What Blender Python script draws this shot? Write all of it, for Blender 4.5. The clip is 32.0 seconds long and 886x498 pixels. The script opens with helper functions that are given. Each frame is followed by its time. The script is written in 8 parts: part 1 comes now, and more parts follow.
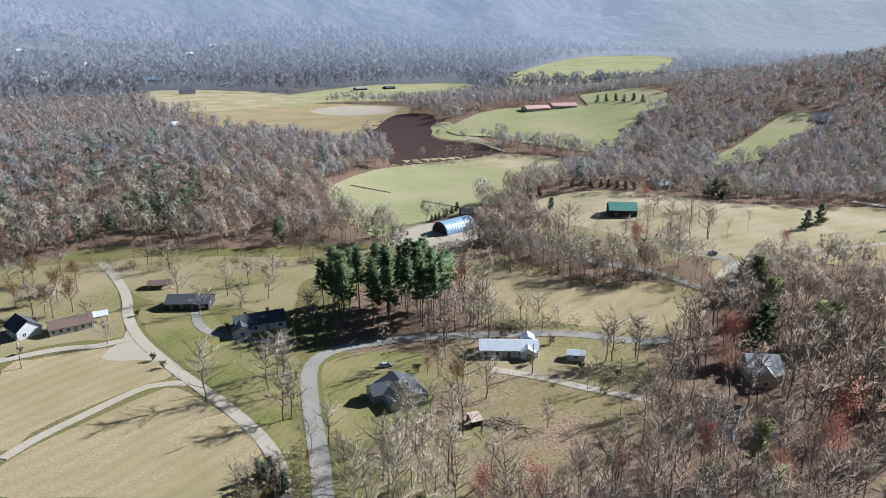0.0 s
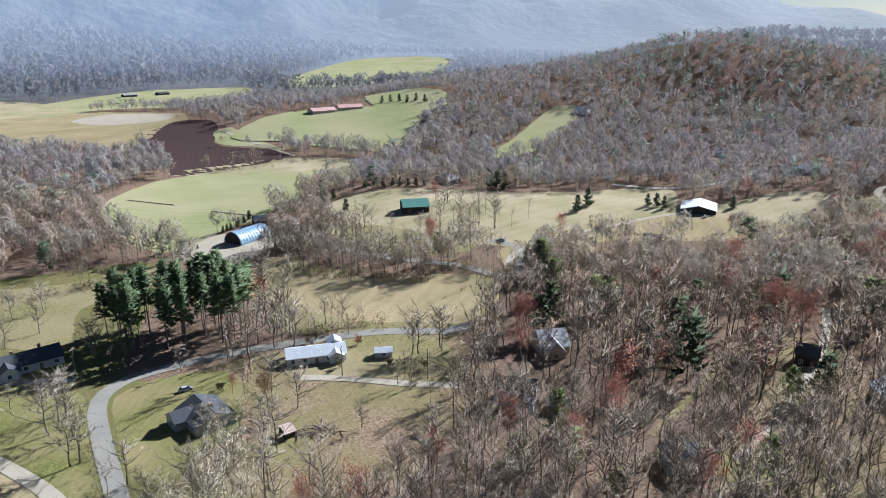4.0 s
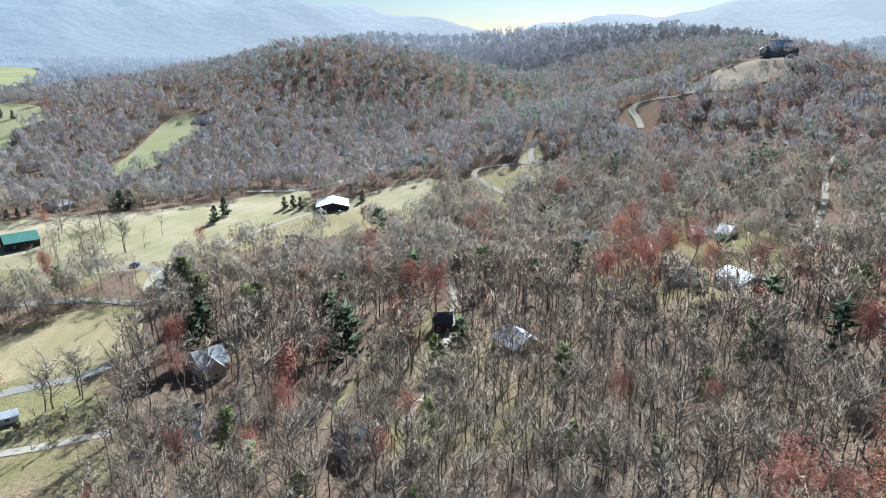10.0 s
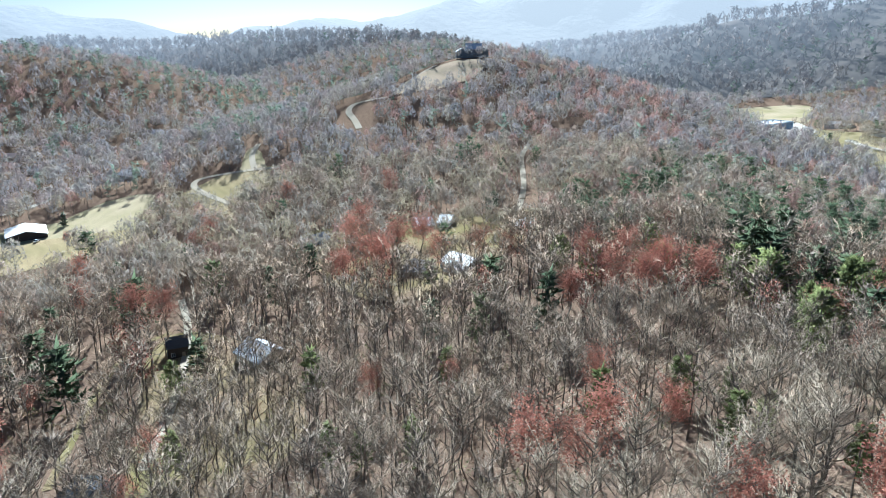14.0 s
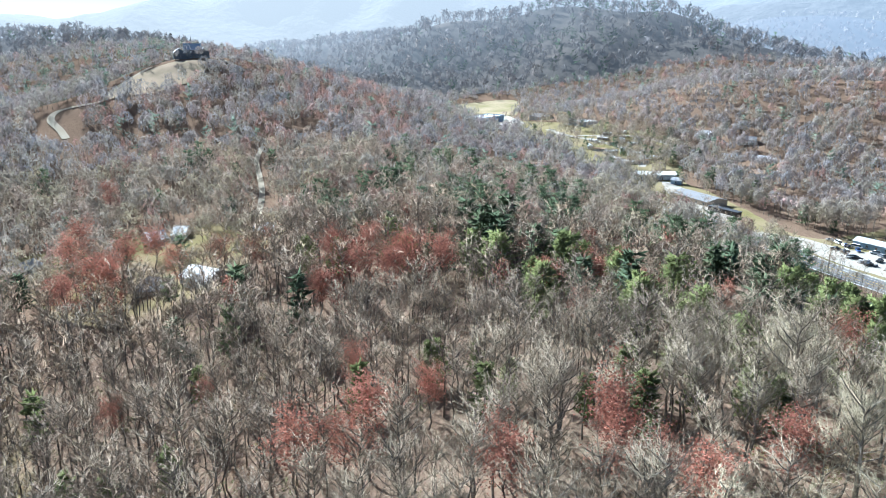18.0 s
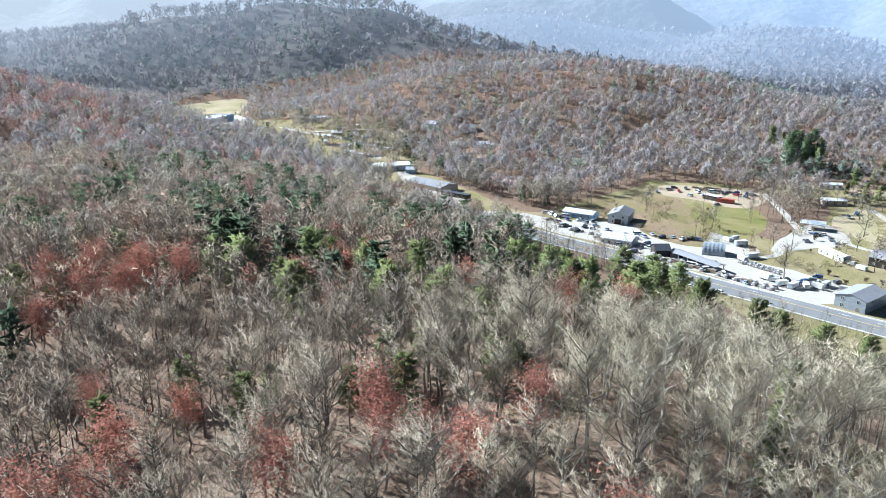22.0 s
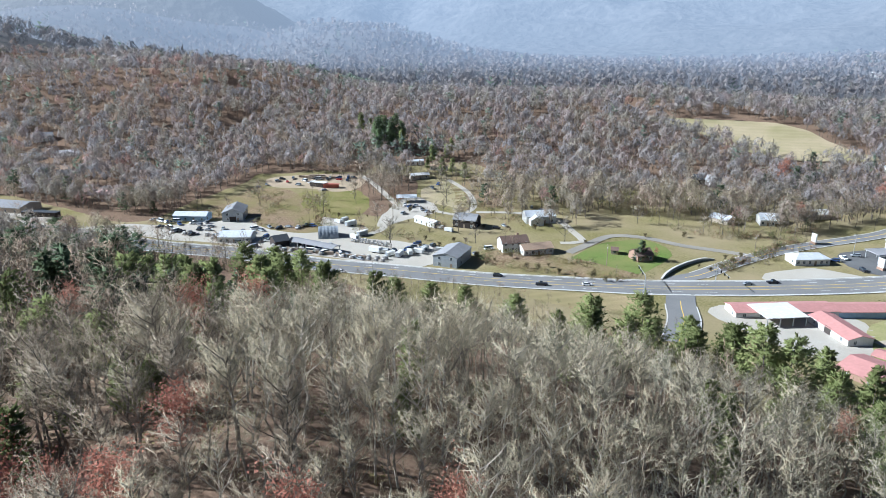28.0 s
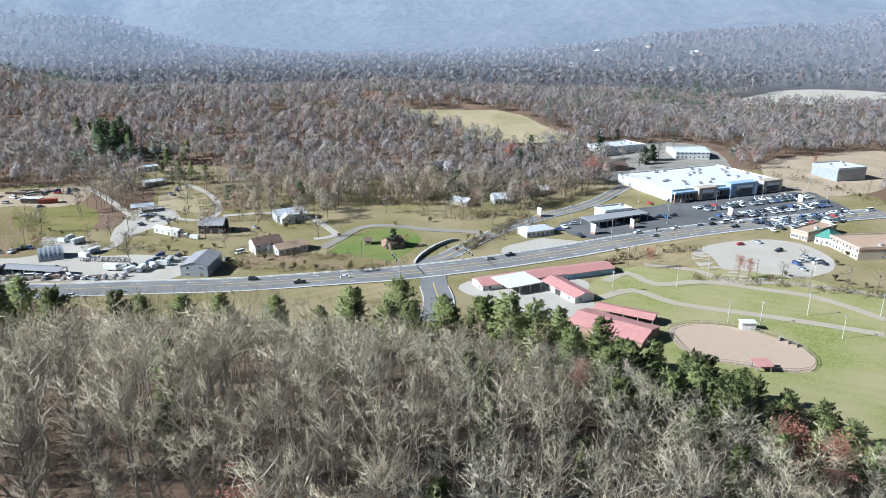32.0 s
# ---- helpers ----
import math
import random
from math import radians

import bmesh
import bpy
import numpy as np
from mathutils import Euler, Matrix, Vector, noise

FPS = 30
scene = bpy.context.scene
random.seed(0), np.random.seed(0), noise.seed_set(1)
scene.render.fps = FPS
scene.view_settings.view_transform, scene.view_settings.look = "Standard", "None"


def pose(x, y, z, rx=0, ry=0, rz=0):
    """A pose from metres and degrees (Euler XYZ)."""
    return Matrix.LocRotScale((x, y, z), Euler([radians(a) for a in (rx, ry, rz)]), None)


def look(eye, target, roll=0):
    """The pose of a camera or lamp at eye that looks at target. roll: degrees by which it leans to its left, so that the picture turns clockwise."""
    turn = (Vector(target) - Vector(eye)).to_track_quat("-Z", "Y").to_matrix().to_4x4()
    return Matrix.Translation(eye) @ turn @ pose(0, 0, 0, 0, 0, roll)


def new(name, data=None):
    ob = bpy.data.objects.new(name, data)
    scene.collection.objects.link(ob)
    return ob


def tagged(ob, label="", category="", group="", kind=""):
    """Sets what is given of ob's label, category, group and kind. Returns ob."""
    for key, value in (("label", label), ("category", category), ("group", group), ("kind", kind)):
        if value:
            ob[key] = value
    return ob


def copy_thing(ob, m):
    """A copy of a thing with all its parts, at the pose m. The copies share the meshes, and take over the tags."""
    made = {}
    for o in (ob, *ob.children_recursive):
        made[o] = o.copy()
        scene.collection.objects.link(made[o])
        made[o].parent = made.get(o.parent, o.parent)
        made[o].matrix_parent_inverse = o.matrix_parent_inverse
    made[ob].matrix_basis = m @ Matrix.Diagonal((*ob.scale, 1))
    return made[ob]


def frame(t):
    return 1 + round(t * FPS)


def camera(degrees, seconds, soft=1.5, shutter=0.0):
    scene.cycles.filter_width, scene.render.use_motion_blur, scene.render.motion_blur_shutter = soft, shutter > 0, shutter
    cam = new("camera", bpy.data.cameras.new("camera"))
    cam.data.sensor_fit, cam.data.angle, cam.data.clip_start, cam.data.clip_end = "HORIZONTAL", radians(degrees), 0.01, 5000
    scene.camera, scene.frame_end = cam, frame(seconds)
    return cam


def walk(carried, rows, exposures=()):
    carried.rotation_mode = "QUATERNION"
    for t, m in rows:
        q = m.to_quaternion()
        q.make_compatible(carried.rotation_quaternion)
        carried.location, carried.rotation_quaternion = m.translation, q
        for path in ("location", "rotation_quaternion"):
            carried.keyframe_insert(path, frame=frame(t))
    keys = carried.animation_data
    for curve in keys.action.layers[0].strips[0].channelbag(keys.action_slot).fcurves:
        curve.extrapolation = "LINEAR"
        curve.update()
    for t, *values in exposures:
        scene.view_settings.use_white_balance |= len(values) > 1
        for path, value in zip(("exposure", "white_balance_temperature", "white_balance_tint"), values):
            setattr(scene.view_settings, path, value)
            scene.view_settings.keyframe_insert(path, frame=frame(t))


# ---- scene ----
cam = camera(65.0, 32.0, soft=0.7)
EYE = (0.0, 0.0, 100.0)
# seconds, yaw, pitch, roll in degrees: the camera hovers and turns
PATH = [
    (0.0, 0.00, -17.52, -0.22),
    (1.0, -4.32, -17.54, -0.12),
    (2.0, -8.66, -17.52, -0.11),
    (3.0, -12.97, -17.48, -0.16),
    (3.5, -15.11, -17.46, -0.17),
    (5.5, -23.73, -17.27, -0.01),
    (6.0, -25.91, -17.23, 0.00),
    (7.0, -30.18, -17.14, 0.02),
    (7.5, -32.40, -17.09, 0.01),
    (8.0, -35.05, -17.06, -0.00),
    (8.5, -38.09, -17.05, -0.04),
    (9.0, -41.19, -17.04, -0.07),
    (10.0, -47.23, -17.04, -0.12),
    (11.0, -53.12, -17.00, -0.11),
    (12.0, -58.88, -16.92, -0.06),
    (13.0, -64.47, -16.86, -0.14),
    (14.0, -69.85, -16.81, -0.14),
    (14.5, -72.57, -16.79, -0.10),
    (16.5, -83.35, -16.73, 0.19),
    (17.0, -86.07, -16.71, 0.25),
    (18.0, -91.46, -16.77, 0.18),
    (19.0, -96.83, -16.85, 0.10),
    (20.0, -102.23, -16.92, 0.09),
    (21.0, -107.60, -16.98, 0.11),
    (22.0, -112.94, -17.03, -0.01),
    (23.0, -118.25, -17.08, -0.04),
    (24.0, -123.62, -17.13, -0.05),
    (25.0, -128.89, -17.18, -0.04),
    (25.5, -131.54, -17.23, -0.08),
    (27.5, -142.18, -17.39, 0.02),
    (28.0, -144.85, -17.44, -0.00),
    (29.0, -150.17, -17.49, 0.06),
    (30.0, -155.54, -17.53, 0.23),
    (31.0, -160.74, -17.62, 0.33),
    (32.0, -165.82, -17.79, 0.17),
]
walk(cam, [(t, pose(*EYE, 0, 0, yaw) @ pose(0, 0, 0, 90 + pitch) @ pose(0, 0, 0, 0, 0, roll)) for t, yaw, pitch, roll in PATH],
     exposures=[(0, 0.92, 5500, 8), (5, 1.04, 5350, 8), (9, 1.28, 5200, 3), (13, 1.51, 5130, 0), (19, 1.63, 5190, 1), (23, 1.42, 5250, 4), (27, 1.08, 5350, 5), (32, 0.95, 5400, 5)])

# ---- world, sun, exposure ----
SUN_AZ, SUN_EL = 62.0, 31.0                     # degrees; azimuth clockwise from +y
world = bpy.data.worlds.new("world")
scene.world = world
world.use_nodes = True
wn = world.node_tree.nodes
sky = wn.new("ShaderNodeTexSky")
sky.sky_type, sky.sun_disc = "NISHITA", False
sky.sun_elevation, sky.sun_rotation = radians(SUN_EL), radians(SUN_AZ)
sky.altitude, sky.air_density, sky.dust_density, sky.ozone_density = 900, 0.9, 1.1, 3.0
world.node_tree.links.new(sky.outputs[0], wn["Background"].inputs[0])
wn["Background"].inputs[1].default_value = 0.027

sun_data = bpy.data.lights.new("sun", "SUN")
sun_data.energy, sun_data.angle, sun_data.color = 5.8, radians(0.55), (1.0, 0.955, 0.90)
sun = new("sun", sun_data)
sun_way = Vector((math.sin(radians(SUN_AZ)) * math.cos(radians(SUN_EL)), math.cos(radians(SUN_AZ)) * math.cos(radians(SUN_EL)), math.sin(radians(SUN_EL))))
sun.matrix_world = look(sun_way * 900, (0, 0, 0))


# ---- materials ----
def material(name, dark, light, grain=1.0, patch=0.05, rough=0.9, bump=0.3, third=None, metal=0.0, tint=False, rand=0.0, spread=0.5, haze_glow=None, thin=0.0, stripe=None, porous=0.0, lace=2.0):
    """Base colour mixed from two or three tones by fine grain and by larger patches (cycles per metre)."""
    m = bpy.data.materials.new(name)
    m.use_nodes = True
    n, l = m.node_tree.nodes, m.node_tree.links
    b = n["Principled BSDF"]
    co = n.new("ShaderNodeTexCoord")

    def noise_at(scale, detail):
        t = n.new("ShaderNodeTexNoise")
        t.inputs["Scale"].default_value, t.inputs["Detail"].default_value = scale, detail
        l.new(co.outputs["Object"], t.inputs["Vector"])
        r = n.new("ShaderNodeMapRange")
        r.inputs["From Min"].default_value, r.inputs["From Max"].default_value = 0.5 - 0.5 * spread, 0.5 + 0.5 * spread
        l.new(t.outputs["Fac"], r.inputs["Value"])
        return r.outputs[0]

    def mix(kind, fac, a, c):
        x = n.new("ShaderNodeMix")
        x.data_type, x.blend_type = "RGBA", kind
        for sock, v in ((x.inputs["Factor"], fac), (x.inputs["A"], a), (x.inputs["B"], c)):
            if isinstance(v, (int, float)):
                sock.default_value = v
            elif isinstance(v, tuple):
                sock.default_value = (*v, 1)
            else:
                l.new(v, sock)
        return x.outputs["Result"]
    fine = noise_at(grain, 4.0)
    col = mix("MIX", fine, dark, light)
    if third:
        col = mix("MIX", noise_at(patch, 5.0), col, third)
    if stripe:
        turn, wv, tx = n.new("ShaderNodeMapping"), n.new("ShaderNodeTexWave"), n.new("ShaderNodeMapRange")
        turn.inputs["Rotation"].default_value = (0, 0, radians(stripe[1]))
        l.new(co.outputs["Object"], turn.inputs["Vector"])
        l.new(turn.outputs[0], wv.inputs["Vector"])
        wv.inputs["Scale"].default_value, wv.inputs["Distortion"].default_value, wv.inputs["Detail"].default_value, wv.inputs["Detail Scale"].default_value = stripe[0], 6.0, 4.0, 0.6
        tx.inputs["To Min"].default_value, tx.inputs["To Max"].default_value = 1 - stripe[2], 1 + stripe[2]
        l.new(wv.outputs["Fac"], tx.inputs["Value"])
        hs = n.new("ShaderNodeHueSaturation")
        l.new(tx.outputs[0], hs.inputs["Value"])
        l.new(col, hs.inputs["Color"])
        col = hs.outputs[0]
    if tint:
        at = n.new("ShaderNodeAttribute")
        at.attribute_name = "tint"
        col = mix("MULTIPLY", 1.0, col, at.outputs["Color"])
    if rand:
        info = n.new("ShaderNodeObjectInfo")
        hsv = n.new("ShaderNodeHueSaturation")
        r = n.new("ShaderNodeMapRange")
        r.inputs["To Min"].default_value, r.inputs["To Max"].default_value = 1 - rand, 1 + rand
        l.new(info.outputs["Random"], r.inputs["Value"])
        l.new(r.outputs[0], hsv.inputs["Value"])
        l.new(col, hsv.inputs["Color"])
        col = hsv.outputs[0]
    l.new(col, b.inputs["Base Color"])
    b.inputs["Roughness"].default_value, b.inputs["Metallic"].default_value = rough, metal
    b.inputs["Specular IOR Level"].default_value = 0.0 if rough > 0.7 else 0.5
    if bump:
        bp = n.new("ShaderNodeBump")
        bp.inputs["Strength"].default_value, bp.inputs["Distance"].default_value = bump, 0.4 / grain
        l.new(fine, bp.inputs["Height"])
        l.new(bp.outputs[0], b.inputs["Normal"])
    if haze_glow:
        b.inputs["Emission Color"].default_value, b.inputs["Emission Strength"].default_value = (*haze_glow[:3], 1), haze_glow[3]
        if len(haze_glow) > 4:                       # a backdrop: haze put into emission, paler on the sunward side, stronger with distance
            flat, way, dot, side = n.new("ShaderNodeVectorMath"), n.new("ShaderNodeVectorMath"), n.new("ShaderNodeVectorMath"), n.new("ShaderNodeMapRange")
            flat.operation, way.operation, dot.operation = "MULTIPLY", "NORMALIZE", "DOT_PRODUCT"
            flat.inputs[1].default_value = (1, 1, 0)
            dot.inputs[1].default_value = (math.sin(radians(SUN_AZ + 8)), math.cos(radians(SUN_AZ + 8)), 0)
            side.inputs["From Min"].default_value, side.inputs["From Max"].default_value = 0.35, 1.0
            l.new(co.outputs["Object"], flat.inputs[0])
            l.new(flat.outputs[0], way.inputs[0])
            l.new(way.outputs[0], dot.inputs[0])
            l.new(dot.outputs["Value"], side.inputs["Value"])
            l.new(mix("MIX", side.outputs[0], tuple(haze_glow[:3]), tuple(haze_glow[4:7])), b.inputs["Emission Color"])
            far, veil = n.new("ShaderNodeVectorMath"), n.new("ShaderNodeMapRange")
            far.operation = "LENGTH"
            veil.inputs["From Min"].default_value, veil.inputs["From Max"].default_value = haze_glow[7], haze_glow[8]
            veil.inputs["To Min"].default_value, veil.inputs["To Max"].default_value = haze_glow[9], haze_glow[3]
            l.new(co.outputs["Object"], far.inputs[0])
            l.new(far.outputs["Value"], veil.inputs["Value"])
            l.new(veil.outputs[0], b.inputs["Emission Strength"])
    if thin:
        tr, ms = n.new("ShaderNodeBsdfTranslucent"), n.new("ShaderNodeMixShader")
        l.new(col, tr.inputs["Color"])
        ms.inputs[0].default_value = thin
        l.new(b.outputs[0], ms.inputs[1])
        l.new(tr.outputs[0], ms.inputs[2])
        l.new(ms.outputs[0], n["Material Output"].inputs["Surface"])
        if porous:
            gap, mp = n.new("ShaderNodeBsdfTransparent"), n.new("ShaderNodeMixShader")
            net, sieve, ramp = n.new("ShaderNodeMapping"), n.new("ShaderNodeTexNoise"), n.new("ShaderNodeMapRange")
            net.inputs["Scale"].default_value = (lace, lace, 0.4 * lace)
            sieve.inputs["Scale"].default_value, sieve.inputs["Detail"].default_value = 1.0, 1.0
            ramp.inputs["From Min"].default_value, ramp.inputs["From Max"].default_value = 0.28 + 0.44 * porous, 0.20 + 0.44 * porous
            l.new(co.outputs["Object"], net.inputs["Vector"])
            l.new(net.outputs[0], sieve.inputs["Vector"])
            l.new(sieve.outputs["Fac"], ramp.inputs["Value"])
            l.new(ramp.outputs[0], mp.inputs[0])
            l.new(ms.outputs[0], mp.inputs[1])
            l.new(gap.outputs[0], mp.inputs[2])
            l.new(mp.outputs[0], n["Material Output"].inputs["Surface"])
    return m


LITTER = material("leaf_litter", (0.085, 0.056, 0.040), (0.30, 0.21, 0.145), 1.2, 0.035, third=(0.155, 0.108, 0.078))
# hills and mountains emit a pale blue that stands for distance haze
HAZEHILL = material("hazed_hills", (0.08, 0.066, 0.056), (0.14, 0.118, 0.10), 0.05, 0.006, third=(0.065, 0.063, 0.06), bump=0.1, haze_glow=(0.58, 0.69, 0.88, 0.24, 0.80, 0.84, 0.92, 1150, 2300, 0.02))
HAZE = material("hazed_mountains", (0.03, 0.03, 0.03), (0.085, 0.08, 0.076), 0.02, 0.003, third=(0.05, 0.05, 0.05), bump=0.5, haze_glow=(0.58, 0.68, 0.84, 0.33, 0.80, 0.80, 0.81, 2300, 4400, 0.24))
HAY = material("mown_hay", (0.265, 0.205, 0.118), (0.385, 0.30, 0.182), 1.6, 0.028, third=(0.245, 0.205, 0.108), bump=0.06, stripe=(0.055, 35, 0.05), spread=0.32)
PASTURE = material("pasture_grass", (0.195, 0.205, 0.09), (0.285, 0.285, 0.14), 1.4, 0.022, third=(0.315, 0.285, 0.165), bump=0.06, stripe=(0.045, 110, 0.025), spread=0.32)
LAWN = material("lawn_grass", (0.105, 0.11, 0.032), (0.185, 0.182, 0.066), 1.6, 0.05, third=(0.235, 0.195, 0.095), bump=0.06, stripe=(0.12, 20, 0.04), spread=0.32)
GREENLAWN = material("bright_lawn_grass", (0.085, 0.135, 0.032), (0.155, 0.205, 0.06), 1.6, 0.05, third=(0.19, 0.19, 0.075), bump=0.06)
DRYGRASS = material("dry_grass", (0.32, 0.26, 0.17), (0.44, 0.365, 0.245), 1.4, 0.03, third=(0.26, 0.23, 0.125), bump=0.06, stripe=(0.04, 70, 0.03), spread=0.32)
TILLED = material("tilled_soil", (0.040, 0.026, 0.024), (0.085, 0.058, 0.05), 1.0, 0.04, third=(0.06, 0.042, 0.04), bump=0.15, stripe=(0.09, 62, 0.22))
GRAVEL = material("pale_gravel", (0.32, 0.30, 0.265), (0.50, 0.465, 0.41), 2.5, 0.08, third=(0.37, 0.335, 0.28), bump=0.08)
DIRT = material("bare_dirt", (0.33, 0.25, 0.18), (0.50, 0.39, 0.29), 0.8, 0.06, third=(0.30, 0.25, 0.17))
ROUGH = material("rough_ground", (0.135, 0.09, 0.06), (0.32, 0.235, 0.16), 1.2, 0.05, third=(0.19, 0.165, 0.075), bump=0.15, spread=0.32)
FAIRGRASS = material("fairground_grass", (0.16, 0.18, 0.055), (0.265, 0.27, 0.10), 1.4, 0.035, third=(0.31, 0.275, 0.15), bump=0.06, stripe=(0.05, 100, 0.02), spread=0.32)
EDGEGRASS = material("unmown_grass", (0.105, 0.09, 0.042), (0.20, 0.165, 0.08), 1.2, 0.05, third=(0.145, 0.14, 0.05), bump=0.15, spread=0.32)
LANE = material("lane_gravel", (0.295, 0.26, 0.205), (0.45, 0.40, 0.325), 2.5, 0.08, third=(0.34, 0.29, 0.215), bump=0.08)
ROUGHGRASS = material("rough_grass", (0.135, 0.122, 0.052), (0.245, 0.212, 0.10), 1.2, 0.03, third=(0.275, 0.225, 0.135), bump=0.08, spread=0.32)
SAND = material("arena_sand", (0.38, 0.285, 0.215), (0.44, 0.34, 0.26), 0.5, 0.06, third=(0.41, 0.315, 0.24), bump=0.03)
ASPHALT = material("grey_asphalt", (0.12, 0.12, 0.122), (0.20, 0.20, 0.20), 3.0, 0.06, third=(0.22, 0.215, 0.21), bump=0.03)
OLDROAD = material("old_asphalt", (0.175, 0.163, 0.142), (0.255, 0.238, 0.21), 2.5, 0.08, third=(0.29, 0.265, 0.225), bump=0.03)
DARKLOT = material("dark_asphalt", (0.06, 0.06, 0.065), (0.12, 0.12, 0.125), 1.0, 0.05, third=(0.15, 0.15, 0.15), bump=0.1)
CONCRETE = material("pale_concrete", (0.38, 0.37, 0.35), (0.54, 0.53, 0.50), 1.0, 0.1, third=(0.52, 0.50, 0.47), bump=0.1)
WHITELINE = material("white_road_paint", (0.70, 0.70, 0.68), (0.82, 0.82, 0.80), 2.0, bump=0.05)
YELLOWLINE = material("yellow_road_paint", (0.62, 0.42, 0.08), (0.75, 0.52, 0.12), 2.0, bump=0.05)
TREEBARK = material("tree_bark", (0.075, 0.064, 0.054), (0.26, 0.23, 0.195), 1.8, rough=0.95, bump=0.4, rand=0.35)
TWIGS = material("bare_twigs", (0.235, 0.193, 0.14), (0.43, 0.362, 0.275), 0.6, rough=0.95, bump=0, rand=0.3, thin=0.02)
PALEBARK = material("pale_bark", (0.19, 0.168, 0.138), (0.45, 0.405, 0.34), 1.8, rough=0.95, bump=0.4, rand=0.3)
PALETWIGS = material("pale_grey_twigs", (0.315, 0.268, 0.185), (0.52, 0.455, 0.33), 0.6, rough=0.95, bump=0, rand=0.25, thin=0.04)
YARDTWIGS = material("yard_tree_twigs", (0.20, 0.17, 0.135), (0.40, 0.345, 0.275), 0.6, rough=0.95, bump=0, rand=0.3, thin=0.05)
DARKNEEDLES = material("cedar_needles", (0.03, 0.05, 0.022), (0.075, 0.10, 0.045), 0.8, rough=0.7, bump=0, rand=0.25, thin=0.25)
GROVENEEDLES = material("white_pine_needles", (0.06, 0.10, 0.04), (0.17, 0.225, 0.095), 0.8, rough=0.7, bump=0, rand=0.2, thin=0.4)
BUSHLEAF = material("bush_leaves", (0.12, 0.11, 0.06), (0.24, 0.19, 0.11), 1.5, rough=0.8, bump=0, rand=0.35, thin=0.3)
NEEDLES = material("pine_needles", (0.115, 0.14, 0.055), (0.265, 0.285, 0.12), 0.8, rough=0.75, bump=0, rand=0.35, thin=0.35)
BROWNLEAF = material("brown_leaves", (0.20, 0.125, 0.065), (0.36, 0.245, 0.14), 0.7, rough=0.8, bump=0, rand=0.3, thin=0.3)
OAKLEAF = material("russet_leaves", (0.29, 0.125, 0.09), (0.46, 0.225, 0.165), 0.7, rough=0.8, bump=0, rand=0.2, thin=0.3)
# trees beyond 1150 m: haze added as emission, same ramp as their hills
HAZEWOOD = material("hazed_foliage", (0.85, 0.85, 0.85), (1.0, 1.0, 1.0), 0.7, rough=0.9, bump=0, tint=True, haze_glow=(0.58, 0.69, 0.88, 0.24, 0.80, 0.84, 0.92, 1150, 2300, 0.02), thin=0.15, porous=0.5, lace=1.5)
FOLIAGE = material("foliage", (0.9, 0.9, 0.9), (1.0, 1.0, 1.0), 0.7, rough=0.9, bump=0, tint=True, thin=0.35, porous=0.56, lace=4.0)
TWIGGY = material("twigs_and_needles", (0.85, 0.85, 0.85), (1.0, 1.0, 1.0), 0.7, rough=0.9, bump=0, tint=True, thin=0.06)


def paint(name, tone, rough=0.6, grain=0.8, wear=0.18, metal=0.0, bump=0.15, rand=0.0):
    """A weathered one-tone surface: paint, siding, roofing."""
    c = [min(1, v) for v in tone]
    return material(name, tuple(v * (1 - wear) for v in c), tuple(min(1, v * (1 + wear)) for v in c), grain, 0.25, rough, bump, third=tuple(v * (1 - 0.7 * wear) for v in c), metal=metal, rand=rand)


WHITEWALL, TANWALL, DARKWALL = paint("white_siding", (0.60, 0.60, 0.58)), paint("tan_siding", (0.45, 0.38, 0.30)), paint("dark_timber", (0.07, 0.06, 0.055), 0.85)
BRICKWALL, BLUEWALL, REDWALL = paint("brown_brick", (0.30, 0.20, 0.15), 0.9), paint("blue_siding", (0.30, 0.42, 0.55)), paint("rust_red_steel", (0.33, 0.09, 0.06))
SLATEWALL = paint("slate_blue_siding", (0.13, 0.15, 0.17), 0.65, 1.2, 0.25)
METALGREY = paint("grey_sheet_metal", (0.34, 0.37, 0.40), 0.45, metal=0.3)
ROOFDARK, ROOFGREY, ROOFBROWN = paint("charcoal_shingles", (0.085, 0.09, 0.10), 0.9, 2.0), paint("grey_shingles", (0.27, 0.27, 0.28), 0.85, 2.0), paint("brown_shingles", (0.17, 0.12, 0.10), 0.9, 2.0)
ROOFPALE, ROOFWHITE, ROOFTAN = paint("pale_metal_roof", (0.55, 0.57, 0.60), 0.5), paint("white_metal_roof", (0.62, 0.62, 0.61), 0.6), paint("tan_shingles", (0.40, 0.29, 0.21), 0.9, 2.0)
ROOFGREEN, ROOFBLUE, ROOFRUST = paint("green_metal_roof", (0.10, 0.27, 0.21), 0.5), paint("blue_grey_metal_roof", (0.22, 0.32, 0.42), 0.4), paint("rusted_metal_roof", (0.45, 0.33, 0.28), 0.7)
ROOFRED, ROOFPINK = paint("faded_red_metal_roof", (0.45, 0.225, 0.205), 0.55), paint("pink_metal_roof", (0.52, 0.30, 0.27), 0.6)
GLASS = material("window_glass", (0.03, 0.04, 0.05), (0.07, 0.09, 0.11), 0.5, rough=0.12, bump=0)
RUBBER = material("black_rubber", (0.02, 0.02, 0.02), (0.035, 0.035, 0.035), 3.0, rough=0.8, bump=0.1)
TIMBER = material("weathered_timber", (0.17, 0.13, 0.10), (0.30, 0.25, 0.20), 2.0, rough=0.9, bump=0.3)
STEEL = material("galvanised_steel", (0.40, 0.41, 0.42), (0.55, 0.56, 0.57), 2.0, rough=0.45, bump=0.1, metal=0.6)
